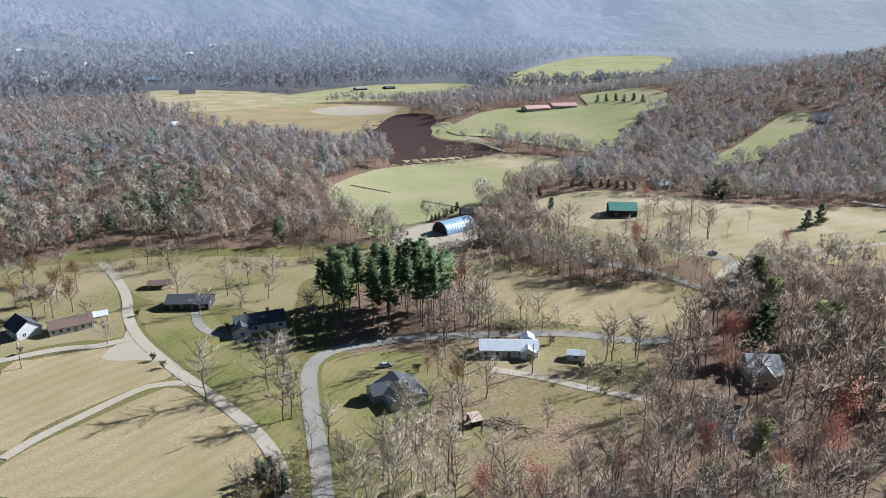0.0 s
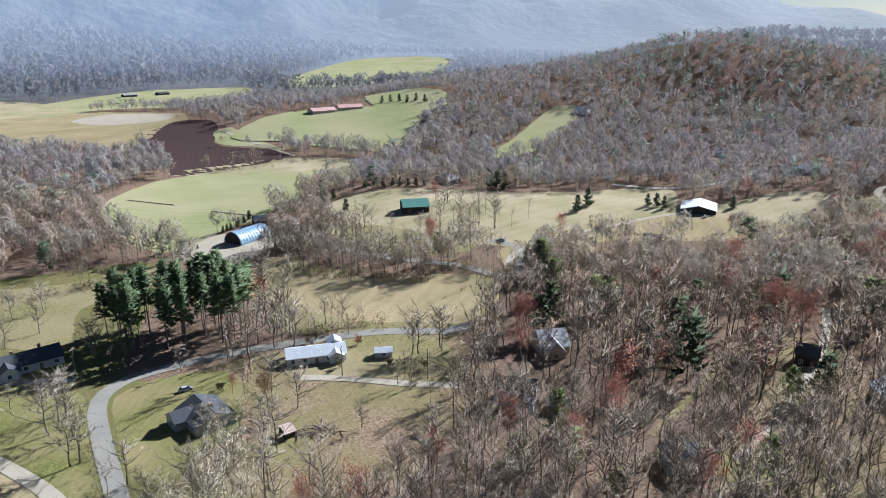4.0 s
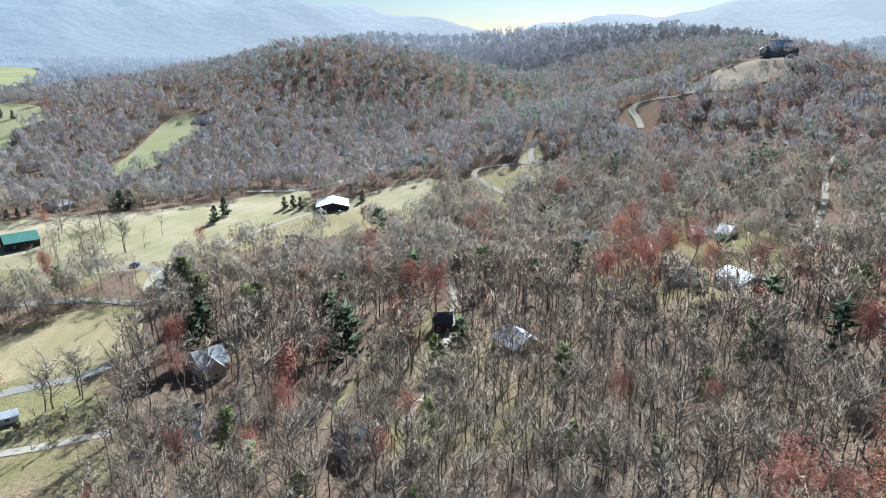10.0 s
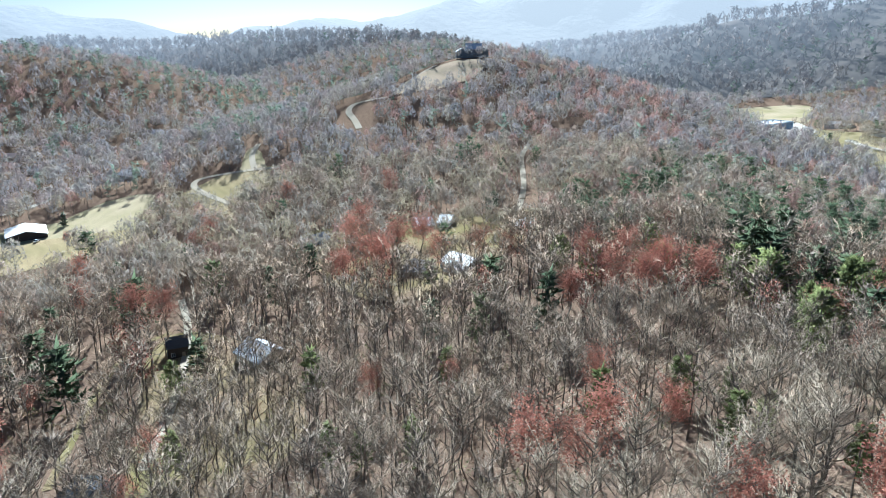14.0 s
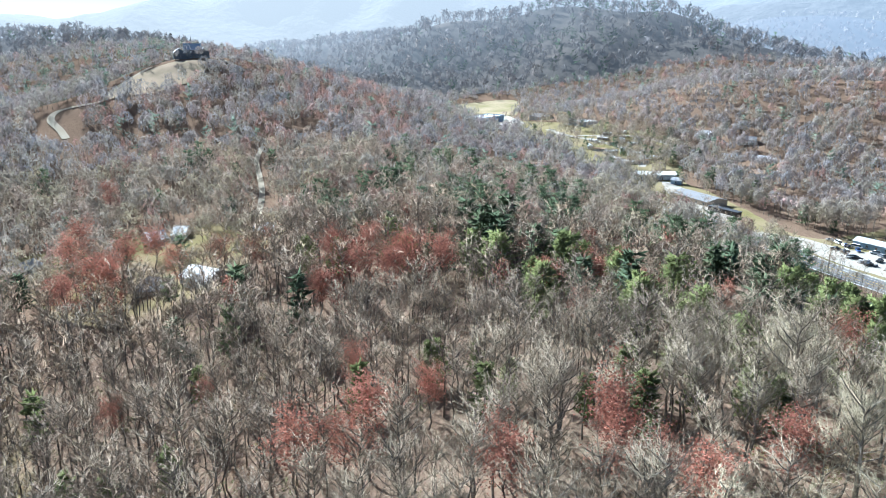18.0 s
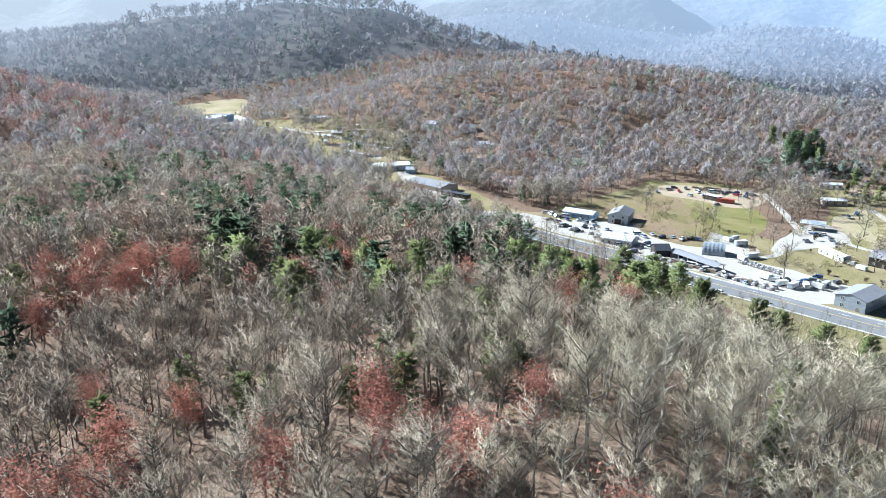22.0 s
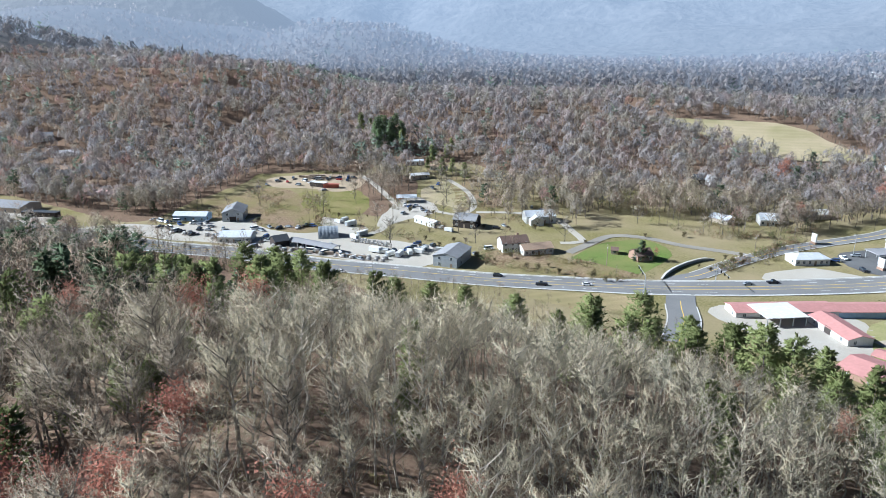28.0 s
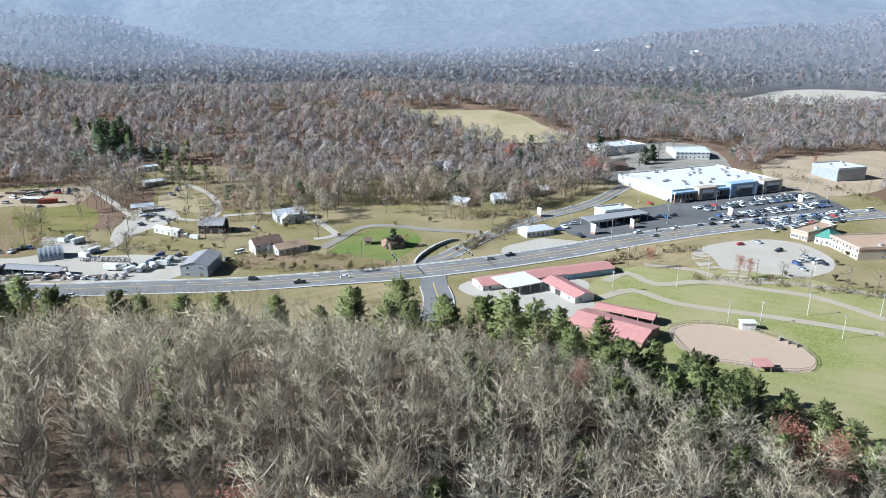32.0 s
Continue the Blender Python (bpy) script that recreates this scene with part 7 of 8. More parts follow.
panel = part("panel", block(bmesh.new(), -1.5, 1.5, -0.25, 0.25, 1.0, 4.4, 0.06), WHITEWALL, sign)
for k in range(3):
    part("text_bar", block(bmesh.new(), -1.1, 1.1, -0.28, -0.24, 1.6 + k * 0.9, 2.0 + k * 0.9), BLUEWALL, panel)
PLACED = set()


def put(model, x, y, turn, scale=1.0):
    """The first call sets the model itself, later ones copies of it."""
    m = spot(x, y, turn, 0.02, scale)
    if model.name in PLACED:
        return copy_thing(model, m)
    PLACED.add(model.name)
    model.matrix_basis = m
    return model


def utility_poles(*rows):
    for x, y in rows:
        put(utility, x, y, 70 if y > 0 else heading(x, y) + 90)


def lamp_posts(*rows):
    for x, y in rows:
        put(lamp, x, y, 37)


def wood_poles(*rows):
    for x, y in rows:
        put(wood_pole, x, y, (x * 11) % 360)


def signal_masts(*rows):
    for k, (x, y) in enumerate(rows):
        put(mast, x, y, heading(x, y) + 90 + 180 * k)


def signs(*rows):
    for x, y in rows:
        put(sign, x, y, heading(x, y) + 90, 1.1)


def mobile_homes(*rows):
    for k, (x, y) in enumerate(rows):
        ob = building("mobile_home", ("long white mobile home in the trailer park", "cream mobile home in the trailer park", "pale grey mobile home in the trailer park")[k % 3], "mobile home", x, y, (-150, -125, -60, 170, -95)[k % 5], 9 + k % 4 * 1.5, 4.0, 2.4, "gable", 0.7,
                      (WHITEWALL, TANWALL, WHITEWALL)[k % 3], (ROOFPALE, ROOFWHITE, ROOFTAN, ROOFPALE)[k % 4], front=4, clear=4)
        tagged(ob, group="trailer park homes")


trailer = tagged(new("box_trailer"), "white box trailer standing in the gravel yard", "trailer", "yard trailers")
part("body", block(bmesh.new(), -2.8, 2.8, -1.1, 1.1, 0.6, 2.7, 0.08), WHITEWALL, trailer)
part("door", block(bmesh.new(), 2.78, 2.84, -0.95, 0.95, 0.7, 2.6), METALGREY, trailer)
part("hitch", block(bmesh.new(), -4.0, -2.8, -0.1, 0.1, 0.55, 0.7), STEEL, trailer)
for sx in (-0.45, 0.45):
    for sy in (-1, 1):
        share("wheel", WHEEL, trailer, pose(sx, sy * 1.05, 0.34))


def trailers(*rows):
    for x, y in rows:
        put(trailer, x, y, (x * 31 + y * 17) % 180, 0.75 + (x * 3 + y) % 5 * 0.1)



# russet oaks and pines that stand out in the near woods
bushy = [tree_model("pine_tree", white_pine(846 + k, 16 + k, width=(0.52, 0.45, 0.55)[k], base=(0.1, 0.16, 0.12)[k]), "crown", NEEDLES, "bushy yellow-green pine among bare trees", "tree", "pines in the woods") for k in range(3)]
for k, (x, y) in enumerate(((-8, -171), (58, -167), (74, -183))):
    bushy[k].matrix_basis = spot(x, y)
for spots, models, label, group in ((OAK_SPOTS, GROVES[2], "broad oak full of coral-red autumn leaves", "red oaks in the woods"), (PINE_SPOTS, bushy, "bushy yellow-green pine among bare trees", "pines in the woods")):
    for k, (x, y, size) in enumerate(spots):
        ob = copy_thing(models[k % len(models)], spot(x, y, (x * 37 + y * 61) % 360, 0.1, size * (0.92 if models is bushy else 1.0)))
        if models is not bushy:
            ob.scale = (ob.scale.x * 1.25, ob.scale.y * 1.25, ob.scale.z)
        tagged(ob, label, "tree", group)


# ---- fence, retaining wall, brush pile, bleachers ----
def fence_round(name, label, line, closed=True, gap=3):
    root = tagged(new(name), label, "fence")
    rails = []
    pts = line[::1]
    c = pts.mean(0)
    root.matrix_world = pose(c[0], c[1], float(height(*c)))
    base = root.location.z
    for k, (x, y) in enumerate(pts):
        share("post", POST, root, pose(x - c[0], y - c[1], float(height(x, y)) - base) @ Matrix.Diagonal((0.5, 0.5, 1.4, 1)))
        nx, ny = pts[(k + 1) % len(pts)]
        if k == len(pts) - 1 and not closed:
            break
        L = math.hypot(nx - x, ny - y)
        for z in (0.55, 1.25):
            rail = block(bmesh.new(), 0, L, -0.04, 0.04, z, z + 0.12)
            part("rail", rail, TIMBER, root).matrix_basis = pose(x - c[0], y - c[1], float(height(x, y)) - base + 0.1, 0, 0, math.degrees(math.atan2(ny - y, nx - x)))
    return root


fence_round("arena_fence", "low timber rail fence round the sand arena", spline(ARENA, 4.2, True))


def retaining_wall(*pts):
    line = spline(pts, 2.5)
    root = tagged(new("retaining_wall"), "curved grey retaining wall with a pale concrete cap", "wall")
    c = line.mean(0)
    root.matrix_world = pose(c[0], c[1], float(height(*c)))
    t = np.gradient(line, axis=0)
    t /= np.linalg.norm(t, axis=1)[:, None]
    side = np.c_[t[:, 1], -t[:, 0]]
    n = len(line)
    tall = 1.25 * np.clip(2 * np.sin(np.linspace(0.15, 3.0, n)), 0, 1)
    for nm, half, z0, z1, mt in (("wall_face", 0.25, np.full(n, -0.6), tall, METALGREY), ("cap", 0.45, tall, tall + 0.28, CONCRETE)):
        a, b = line - c - side * half, line - c + side * half
        v = np.concatenate([np.c_[a, z0], np.c_[b, z0], np.c_[b, z1], np.c_[a, z1]])
        f = [(q * n + i, q * n + i + 1, ((q + 1) % 4) * n + i + 1, ((q + 1) % 4) * n + i) for q in range(4) for i in range(n - 1)]
        new(nm, tri_mesh(nm, v, np.array(f), [mt])).parent = root


retaining_wall(*WALL_LINE)
pile = tagged(new("brush_pile"), "heap of cut logs and brush on the rough yard", "brush pile")
pile.matrix_world = spot(*PILE_AT)
rng = np.random.RandomState(4)
LOG = mesh_of("log", pole_bm(0.16, 0.1, 2.6), TIMBER)
for k in range(64):
    a, r = rng.rand() * 6.283, 4.2 * math.sqrt(rng.rand())
    share("log", LOG, pile, pose(1.5 * r * math.cos(a), r * math.sin(a), max(0.1, 1.1 - 0.2 * r) * rng.rand() + 0.15, rng.uniform(65, 115), 0, rng.rand() * 360))
stand = tagged(new("bleachers"), "small grey aluminium bleachers beside the arena", "bleachers")
stand.matrix_world = spot(*STAND_AT, -40)
for k in range(5):
    part("bench", block(bmesh.new(), -3.2, 3.2, 0.7 * k, 0.7 * k + 0.35, 0.4 + 0.38 * k, 0.46 + 0.38 * k), STEEL, stand)
for sx in (-3, 0, 3):
    part("support", solid([(sx, -0.1, -0.2), (sx, 3.1, -0.2), (sx, 3.1, 1.9), (sx, -0.1, 0.38), (sx + 0.1, -0.1, -0.2), (sx + 0.1, 3.1, -0.2), (sx + 0.1, 3.1, 1.9), (sx + 0.1, -0.1, 0.38)],
                          ((0, 1, 2, 3), (4, 5, 6, 7), (0, 1, 5, 4), (1, 2, 6, 5), (2, 3, 7, 6), (3, 0, 4, 7))), STEEL, stand)

# loose trees where the yards meet the woods
rng = np.random.RandomState(21)
vx, vy = [], []
for a, b, count, wide in (((760, -150), (500, -200), 110, 24), ((720, -200), (470, -215), 110, 16), ((480, -195), (350, -225), 50, 10), ((860, -120), (740, -160), 40, 18), ((560, -140), (440, -150), 30, 6)):
    f = rng.rand(count)
    vx += list(a[0] + (b[0] - a[0]) * f + rng.normal(0, wide, count) * 0.4)
    vy += list(a[1] + (b[1] - a[1]) * f + rng.normal(0, wide, count))
lx, ly = [], []
for a, b, count in (((352, -330), (205, -395), 30), ((60, -385), (-5, -470), 20), ((300, -345), (262, -300), 12), ((96, 262), (112, 280), 6), ((80, 305), (150, 330), 8), ((-150, 320), (-20, 315), 20), ((420, -200), (340, -240), 14), ((662, -155), (577, -188), 22), ((693, -173), (606, -212), 22), ((714, -143), (544, -196), 16)):
    f = rng.rand(count)
    lx += list(a[0] + (b[0] - a[0]) * f + rng.normal(0, 9, count))
    ly += list(a[1] + (b[1] - a[1]) * f + rng.normal(0, 9, count))
planted("bare_woods", "leafless trees between the mobile homes", np.array(vx), np.array(vy), rng, low_bare, 0.6, 1.05)
planted("pine_woods", "scattered evergreens between the mobile homes", np.array(vx[::7]) + 5, np.array(vy[::7]) + 4, rng, low_pine, 0.6, 1.0)
planted("bare_woods", "loose leafless trees where yards meet the woods", np.array(lx), np.array(ly), rng, mid_bare, 0.6, 1.1)

# ---- single things on the land ----
plant_bare((4, 222, 1.0), (8, 229, 1.0), (-1, 231, 0.9), (13, 236, 0.9), (-5, 223, 0.9), (17, 229, 0.8), (6, 239, 0.9), (0, 213, 0.8), (-103, 252, 0.9), (-90, 238, 0.8), (-76, 243, 0.7))
plant_bare((-67, 174, 1.1), (-85, 256, 0.8), (-68, 253, 0.8), (-50, 239, 0.55), (-119, 286, 0.9), (-131, 293, 0.8), (-80, 269, 0.8), (-71, 274, 0.8), (-151, 237, 0.9), (-142, 234, 0.9), (-112, 212, 0.6), (-127, 229, 0.6))
plant_bare((-41, 165, 0.9), (-45, 179, 0.9), (-49, 192, 0.8), (53, 198, 1), (61, 198, 1), (6, 182, 1), (12, 175, 0.9), (2, 159, 0.9), (2, 140, 1), (11, 133, 0.9), (28, 216, 0.5), (23, 221, 0.5))
plant_bare((34, 220, 0.5), (57, 168, 0.9), (-64, 199, 0.5), (127, 320, 1.2), (108, 305, 0.9), (113, 332, 1), (111, 355, 0.9), (135, 367, 1), (49, 328, 0.9), (63, 339, 1), (12, 310, 1), (20, 320, 1))
plant_bare((27, 309, 1.1), (34, 326, 1), (38, 315, 1), (21, 299, 1), (54, 310, 1), (63, 300, 0.9), (47, 301, 0.9), (66, 291, 0.9), (51, 198, 1), (61, 200, 1), (150, 269, 0.9), (177, 275, 0.9))
plant_bare((168, 276, 0.7), (28, 232, 0.7), (34, 231, 0.7), (-70, -298, 0.5), (-83, -321, 0.4), (310, -354, 1), (300, -352, 1), (291, -348, 1), (281, -340, 1), (271, -332, 0.9), (277, -347, 1), (266, -340, 1))
plant_bare((280, -322, 0.9), (268, -316, 0.9), (305, -339, 0.8), (330, -358, 0.9), (348, -364, 0.9), (199, -298, 0.8), (203, -313, 0.8), (9, 216, 0.9), (12, 220, 0.8), (15, 224, 0.9), (43, 284, 1), (48, 277, 1))
plant_bare((53, 273, 1), (59, 275, 1), (66, 279, 1), (71, 274, 0.9), (75, 269, 0.9), (39, 291, 1), (34, 294, 1), (30, 298, 1), (27, 159, 0.5), (44, 148, 0.6), (-173, 260, 0.9), (-171, 267, 0.9))
plant_bare((-158, 272, 0.9), (112, -467, 1), (96, -426, 1), (88, -413, 1), (91, -457, 1), (81, -432, 1), (76, -447, 1), (65, -428, 1), (58, -415, 1), (58, -452, 1), (46, -441, 0.9), (40, -456, 1))
plant_bare((34, -473, 1), (25, -461, 1), (17, -447, 0.9), (72, -404, 0.9), (58, -389, 0.9), (49, -378, 0.9), (12, -495, 0.9), (-3, -515, 0.9), (-15, -503, 0.9), (-29, -531, 0.9), (-40, -553, 0.9), (-59, -580, 0.9))
plant_bare((20, -432, 0.8), (33, -421, 0.8), (72, -372, 0.9), (79, -358, 0.9), (89, -375, 0.9), (384, -329, 0.9), (389, -342, 1), (377, -339, 0.9), (391, -358, 1), (380, -355, 1), (384, -369, 1), (365, -355, 0.9))
plant_bare((380, -379, 1), (364, -372, 1), (369, -387, 1), (351, -376, 1), (356, -391, 1), (338, -380, 0.9), (367, -338, 0.9), (348, -341, 0.8), (344, -354, 0.8), (320, -365, 0.9), (299, -347, 0.9), (282, -329, 0.9))
plant_bare((287, -341, 0.9), (267, -322, 0.8), (290, -330, 0.8), (243, -369, 0.9), (245, -385, 0.9), (228, -371, 0.9), (221, -353, 0.9), (227, -381, 0.9), (218, -340, 0.8), (267, -370, 0.9), (271, -382, 0.9))
plant_bare((106, -417, 0.8), (95, -424, 0.8), (83, -432, 0.9), (68, -428, 0.8), (54, -429, 0.8), (42, -440, 0.9), (30, -448, 0.9), (30, -425, 0.7), (37, -409, 0.6), (54, -408, 0.6), (78, -404, 0.6), (97, -403, 0.7), (74, -414, 0.7), (89, -411, 0.8), (112, -404, 0.8))
plant_bare((278, -369, 0.7), (251, -354, 0.9), (254, -376, 0.6), (235, -372, 0.8), (215, -363, 0.7), (195, -346, 0.9), (162, -318, 0.6), (140, -303, 0.8), (216, -307, 0.7), (193, -288, 0.9), (175, -276, 0.6), (275, -273, 0.8), (239, -278, 0.7), (282, -307, 0.9), (179, -333, 0.6), (150, -350, 0.8), (122, -354, 0.7), (109, -374, 0.9), (89, -360, 0.6), (81, -390, 0.8), (63, -388, 0.7), (203, -245, 0.9))
plant_bare((-51, 181, 1.10), (-43, 164, 0.90), (-50, 188, 1.00), (-23, 137, 0.80), (-14, 137, 1.10), (-5, 146, 0.90), (5, 156, 1.00), (-29, 152, 0.80), (15, 215, 1.10), (-46, 225, 0.90), (1, 135, 1.00))
plant_oak((74, -491, 0.9), (15, -453, 0.7), (62, -417, 0.6))
plant_cedar((56, -474, 1.2), (14, -540, 1.2), (-24, -528, 1.1), (55, -436, 0.8), (80, -459, 1.1), (47, -402, 0.5), (91, -399, 0.5))
plant_brown((-146, 237, 0.9), (-138, 240, 1), (4, 178, 0.8), (-169, 270, 0.9), (-149, 251, 1), (-162, 245, 0.8))
plant_oak((88, 305, 0.75), (-5, 189, 0.35), (35, 209, 0.25), (152, 295, 0.7), (86, 297, 0.8), (112, 374, 0.7), (240, 281, 0.5), (94, -302, 0.3), (-52, -293, 0.6), (-56, -292, 0.5))
plant_oak((-17, -297, 0.5), (-137, -543, 0.5), (75, -477, 0.9), (15, -455, 1), (19, -449, 0.8), (50, -391, 0.8))
plant_cedar((184, 339, 0.9), (230, 340, 0.7), (234, 337, 0.75), (235, 331, 0.7), (268, 314, 0.7), (161, 402, 1.1), (157, 406, 1.1), (165, 399, 1.1), (82, 432, 0.5), (89, 437, 0.55), (93, 428, 0.5), (99, 427, 0.5))
plant_cedar((103, 424, 0.55), (108, 422, 0.5), (113, 421, 0.5), (118, 420, 0.5), (60, 375, 0.7), (52, 405, 0.6), (58, 409, 0.6), (-6, 363, 0.35), (-4, 365, 0.35), (-2, 367, 0.35), (1, 371, 0.35), (2, 375, 0.4))
plant_cedar((5, 377, 0.4), (8, 383, 0.5), (-22, 347, 0.2), (-18, 339, 0.2), (196, 349, 1), (99, -297, 0.9), (101, -295, 0.5), (2, -585, 0.9), (-19, -517, 1.2), (66, -480, 1.2), (59, -475, 1), (-25, -531, 1.1))
plant_cedar((64, -526, 1.2), (15, -571, 1), (-43, 138, 0.5), (-41, 136, 0.55), (-39, 137, 0.45), (-36, 133, 0.55), (-41, 141, 0.4), (171, 780, 0.8), (180, 778, 0.8), (189, 772, 0.85), (195, 760, 0.8), (205, 759, 0.85))
plant_cedar((211, 745, 0.8))
plant_pine((122, 255, 1.1), (122, 267, 0.9), (269, -381, 1.1), (251, -381, 1.1), (266, -389, 1), (282, -382, 0.9), (283, -389, 1), (343, -399, 1.8), (344, -410, 2.1), (334, -405, 1.7), (340, -419, 2.1), (353, -416, 1.9), (331, -416, 1.8), (349, -407, 2.0), (337, -396, 1.6))
plant_pine((322, -404, 1.1), (287, -412, 1.1), (291, -424, 1.1), (299, -414, 1), (376, -420, 1.2), (375, -430, 1.2))
bushes((1, -298), (-2, -300), (-5, -306), (-9, -308), (-18, -316), (-24, -322), (-31, -326), (-36, -329), (121, -258), (114, -259), (107, -262), (101, -260))
bushes((97, -263), (136, -257), (131, -258), (198, -266), (186, -261), (-105, -338), (-97, -323), (-72, -302), (-58, -292), (36, 211), (-8, 191), (-9, 193))
bushes((-76, 225), (-70, 222), (18, 213), (27, 196), (23, 219), (20, 217), (27, 221), (42, 191), (52, 187), (-42, 212), (-45, 209), (-37, 217))
bushes((-137, 205), (-112, 236), (-92, 200), (-87, 195), (273, -270), (274, -277), (263, -273), (225, -287), (192, -305), (185, -300), (171, -303), (162, -313))
bushes((171, -261), (185, -272), (-13, -368), (-22, -356), (64, -316), (66, -305), (68, -320), (63, -327), (60, -322), (75, -303), (69, -300), (131, -307))
bushes((110, -270), (129, -264), (149, -265), (153, -258), (153, -251), (162, -257), (180, -275), (223, -302), (223, -307), (232, -310), (248, -316), (237, -304))
bushes((110, -333), (94, -344), (-3, -314), (-17, -322), (-28, -330), (-91, -301), (-95, -298), (-101, -296), (-119, -537), (-122, -506), (-137, -483), (-140, -470))
bushes((-145, -464), (304, -297), (250, -282), (270, -263), (206, -280), (192, -254), (251, -303))
utility_poles((-8, -297), (-11, -302), (109, -281), (230, -280), (59, -336), (-107, -409), (24, -445), (-59, -292), (-77, -283), (-93, -291), (51, 180), (27, 190))
utility_poles((83, 216), (-6, 211), (-131, 195), (-50, 214))
lamp_posts((-14, -414), (-39, -431), (-56, -409), (-65, -424), (-81, -438), (-102, -458), (-119, -478), (-125, -455), (-28, -372), (0, -337), (21, -358), (-87, -447))
lamp_posts((-103, -422), (31, -444))
wood_poles((-42, -243), (-53, -245), (-78, -240), (-71, -258), (-59, -292), (-27, -277), (-2, -264), (-40, -291), (-97, -265), (-84, -305))
signal_masts((84, -259), (64, -288))
park_highway((140, -239, 0), (120, -240, 1), (105, -251, 0), (196, -203, 0), (52, -291, 1), (44, -299, 0), (-13, -350, 0), (-32, -363, 1), (-44, -372, 1), (-51, -376, 0), (-58, -381, 1), (-66, -384, 0))
park_highway((-74, -389, 1), (-80, -387, 0), (-89, -394, 1), (-100, -402, 0), (-120, -414, 1), (-141, -429, 0), (-79, -396, 1), (-62, -374, 0), (-52, -386, 0), (-21, -347, 1))
park_school((-60, -343, 0), (-69, -349, 1), (-76, -337, 0), (-80, -319, 1), (-83, -323, 0), (-86, -331, 1), (-88, -326, 0), (-89, -323, 0), (-91, -323, 1), (-81, -312, 1))
park_misc((27, -345, 0), (24, -351, 1), (20, -358, 0), (15, -337, 1), (-24, -383, 0), (-28, -384, 1), (-32, -388, 0), (7, -358, 1), (-2, -365, 0), (-11, -371, 0), (-20, -412, 1), (-32, -421, 0))
park_misc((-90, 243, 0), (-18, 195, 0), (-126, 236, 1), (122, 299, 1), (254, 297, 0), (253, 286, 1), (243, 305, 0), (163, 254, 0), (165, 248, 1))
park_yard((322, -201, 0), (316, -203, 1), (320, -211, 0), (316, -217, 0), (311, -217, 1), (312, -222, 0), (281, -229, 1), (276, -229, 0), (278, -236, 1), (272, -237, 0), (270, -242, 1), (265, -244, 0))
park_yard((264, -249, 1), (261, -251, 0), (236, -221, 1), (230, -218, 0), (227, -221, 1), (222, -220, 0), (218, -221, 1), (214, -222, 0), (211, -223, 1), (207, -223, 0), (203, -223, 0), (204, -240, 1))
park_yard((201, -240, 0), (198, -242, 1), (194, -242, 0), (195, -247, 1), (195, -252, 0), (197, -258, 1), (191, -253, 0), (188, -252, 0), (189, -260, 1), (263, -218, 0), (258, -218, 1), (250, -220, 1))
park_yard((246, -225, 0), (242, -226, 1), (238, -228, 1), (233, -229, 0), (229, -231, 1), (352, -292, 0), (352, -299, 1), (352, -309, 0), (345, -311, 1), (334, -310, 0), (330, -318, 1), (332, -327, 0))
park_yard((328, -334, 1), (320, -334, 0), (318, -341, 1), (311, -310, 0), (311, -319, 1), (247, -312, 0), (242, -311, 1), (241, -315, 0), (233, -310, 1), (228, -308, 0), (237, -298, 1), (256, -352, 0))
park_yard((258, -361, 1), (303, -211, 0), (298, -213, 1), (308, -200, 0), (183, -349, 0), (176, -348, 1), (179, -303, 0), (178, -309, 1), (165, -260, 0), (164, -271, 1), (353, -314, 0), (348, -319, 1))
park_yard((337, -319, 0), (335, -327, 1), (327, -330, 0), (323, -337, 1), (314, -336, 0), (314, -342, 1), (339, -208, 0), (334, -209, 1), (328, -210, 0), (326, -214, 1), (316, -217, 0), (303, -218, 1))
park_yard((294, -219, 0), (282, -222, 1), (275, -223, 0), (265, -222, 1), (256, -221, 0), (249, -222, 1), (242, -223, 0), (234, -223, 1), (230, -224, 0), (316, -202, 1), (306, -202, 0), (297, -202, 1))
park_yard((285, -207, 0), (276, -206, 1), (267, -207, 0), (256, -207, 1))
mobile_homes((655, -159), (661, -169), (639, -173), (648, -184), (628, -188), (631, -199), (616, -155), (604, -162), (611, -174), (592, -179), (599, -191), (572, -190))
mobile_homes((575, -159), (560, -165), (559, -176), (632, -150), (678, -177), (678, -191))
signs((-10, -360), (-106, -437), (-62, -395), (9, -344), (39, -369))
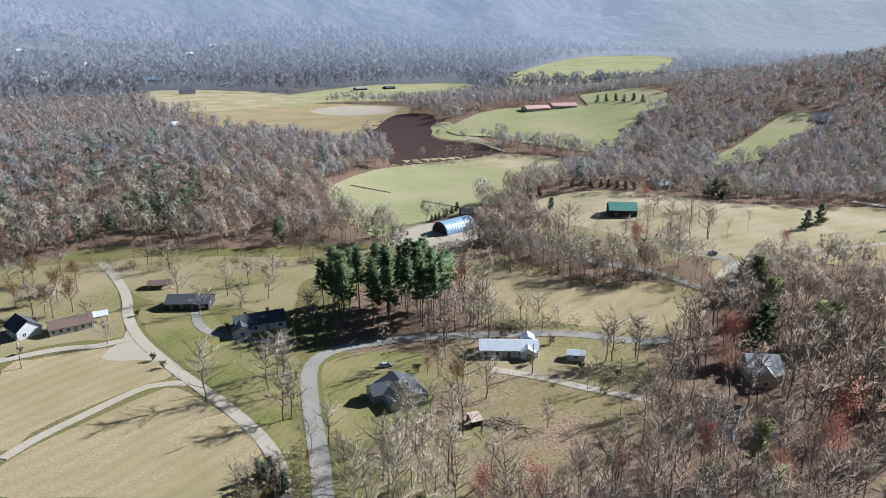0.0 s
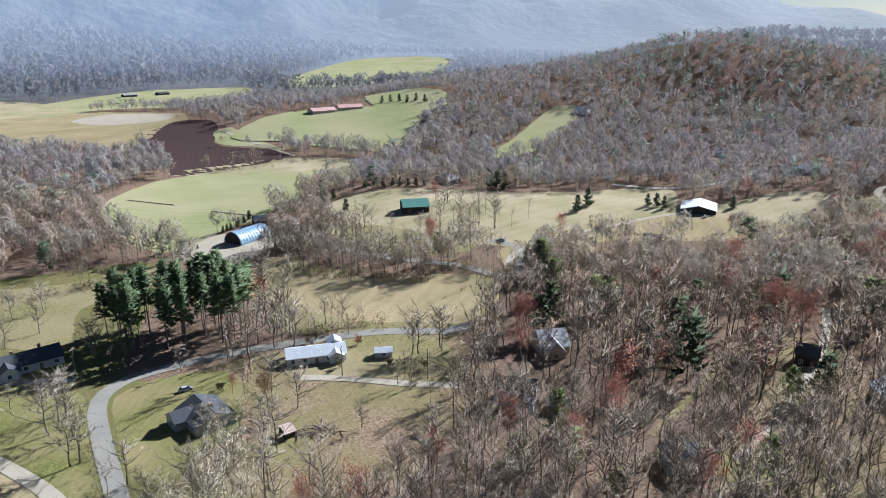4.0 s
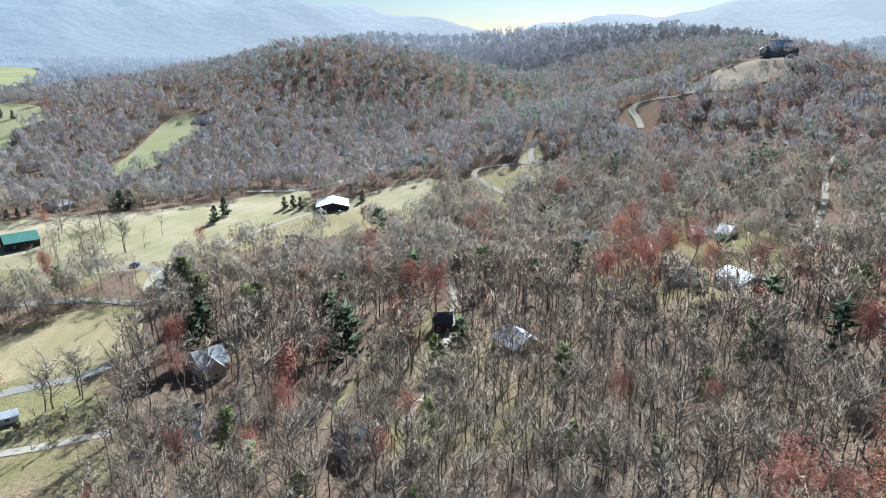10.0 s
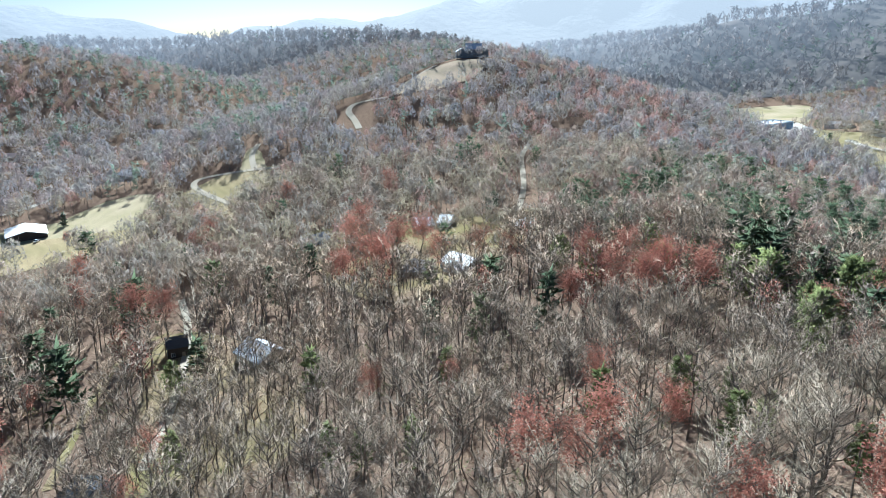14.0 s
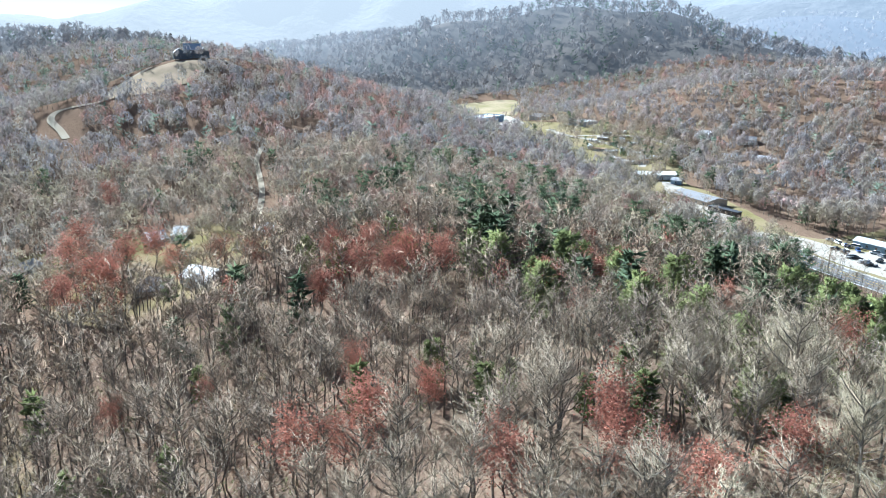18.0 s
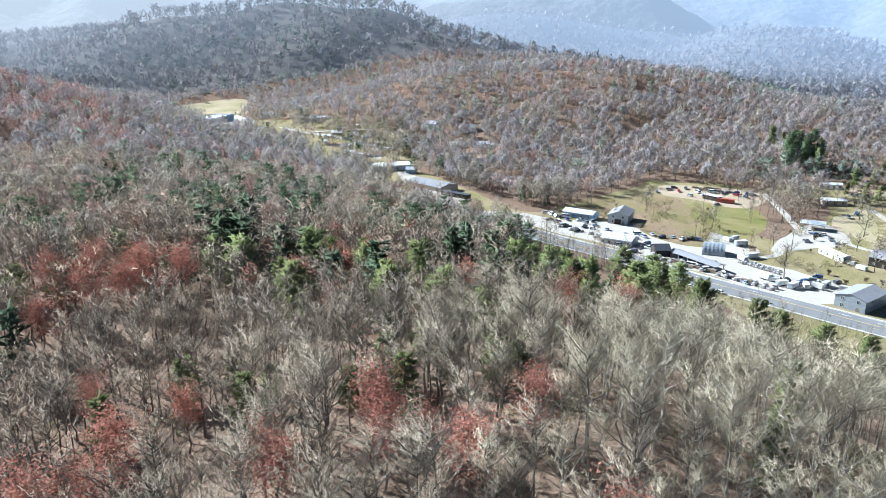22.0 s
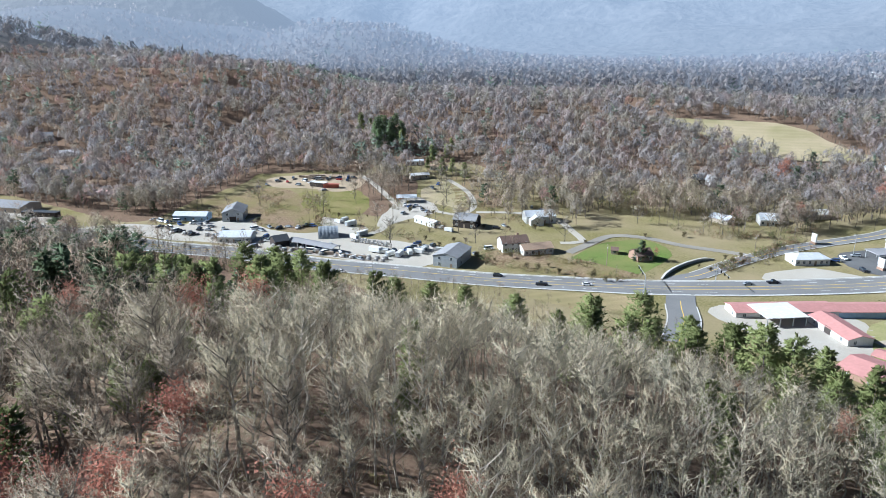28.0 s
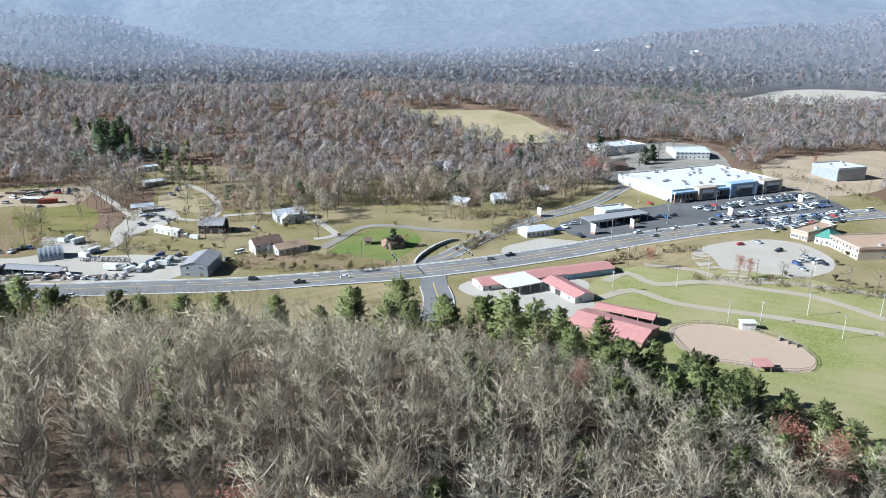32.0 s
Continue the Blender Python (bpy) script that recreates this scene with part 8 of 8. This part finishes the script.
trailers((228, -247), (229, -254), (205, -236), (201, -237), (196, -236), (192, -238), (190, -243), (188, -247), (188, -252), (182, -256), (255, -264), (255, -269))
trailers((246, -264), (204, -287), (197, -285))

# ---- stacked stone and timber in the yards ----
stack = tagged(new("stone_pallet"), "wooden pallet stacked with grey building stone", "pallet", "stone pallets")
part("pallet", block(bmesh.new(), -0.6, 0.6, -0.5, 0.5, 0.0, 0.14), TIMBER, stack)
for k, (x0, x1, y0, y1, z0, z1) in enumerate(((-0.55, 0.02, -0.45, 0.45, 0.15, 0.5), (0.05, 0.55, -0.42, 0.44, 0.15, 0.46), (-0.5, 0.1, -0.4, 0.4, 0.51, 0.85), (0.12, 0.5, -0.38, 0.36, 0.47, 0.8))):
    part("stone", block(bmesh.new(), x0, x1, y0, y1, z0, z1, 0.05), ROOFGREY if k % 2 else CONCRETE, stack)
lumber = tagged(new("lumber_stack"), "long dark stack of timber in the yard", "timber", "lumber stacks")
for k in range(3):
    part("plank", block(bmesh.new(), -2.4 + 0.2 * k, 2.4 - 0.15 * k, -0.6, 0.55, 0.1 + 0.42 * k, 0.48 + 0.42 * k, 0.03), TIMBER, lumber)
rng = np.random.RandomState(77)


def stacked(model, a, b, count, rows, turn, scale):
    """Rows of one model from a to b, with gaps."""
    for r in range(rows):
        for k in range(count):
            if rng.rand() < 0.15:
                continue
            f = (k + 0.3 * rng.rand()) / count
            dx, dy = b[0] - a[0], b[1] - a[1]
            L = math.hypot(dx, dy)
            x, y = a[0] + dx * f - dy / L * 3.2 * r, a[1] + dy * f + dx / L * 3.2 * r
            ob = put(model, x, y, turn + rng.normal(0, 6), scale * rng.uniform(0.8, 1.3))
            ob.location.z += 1.4 * float(lift(x, y))


stacked(stack, (248, -209), (186, -229), 17, 2, -160, 1.4)
stacked(stack, (300, -200), (258, -210), 8, 2, -160, 1.4)
stacked(lumber, (240, -214), (200, -226), 8, 1, -160, 1.0)
stacked(lumber, (345, -322), (322, -338), 4, 2, 30, 1.1)
stacked(stack, (226, -243), (206, -247), 8, 2, 20, 1.2)
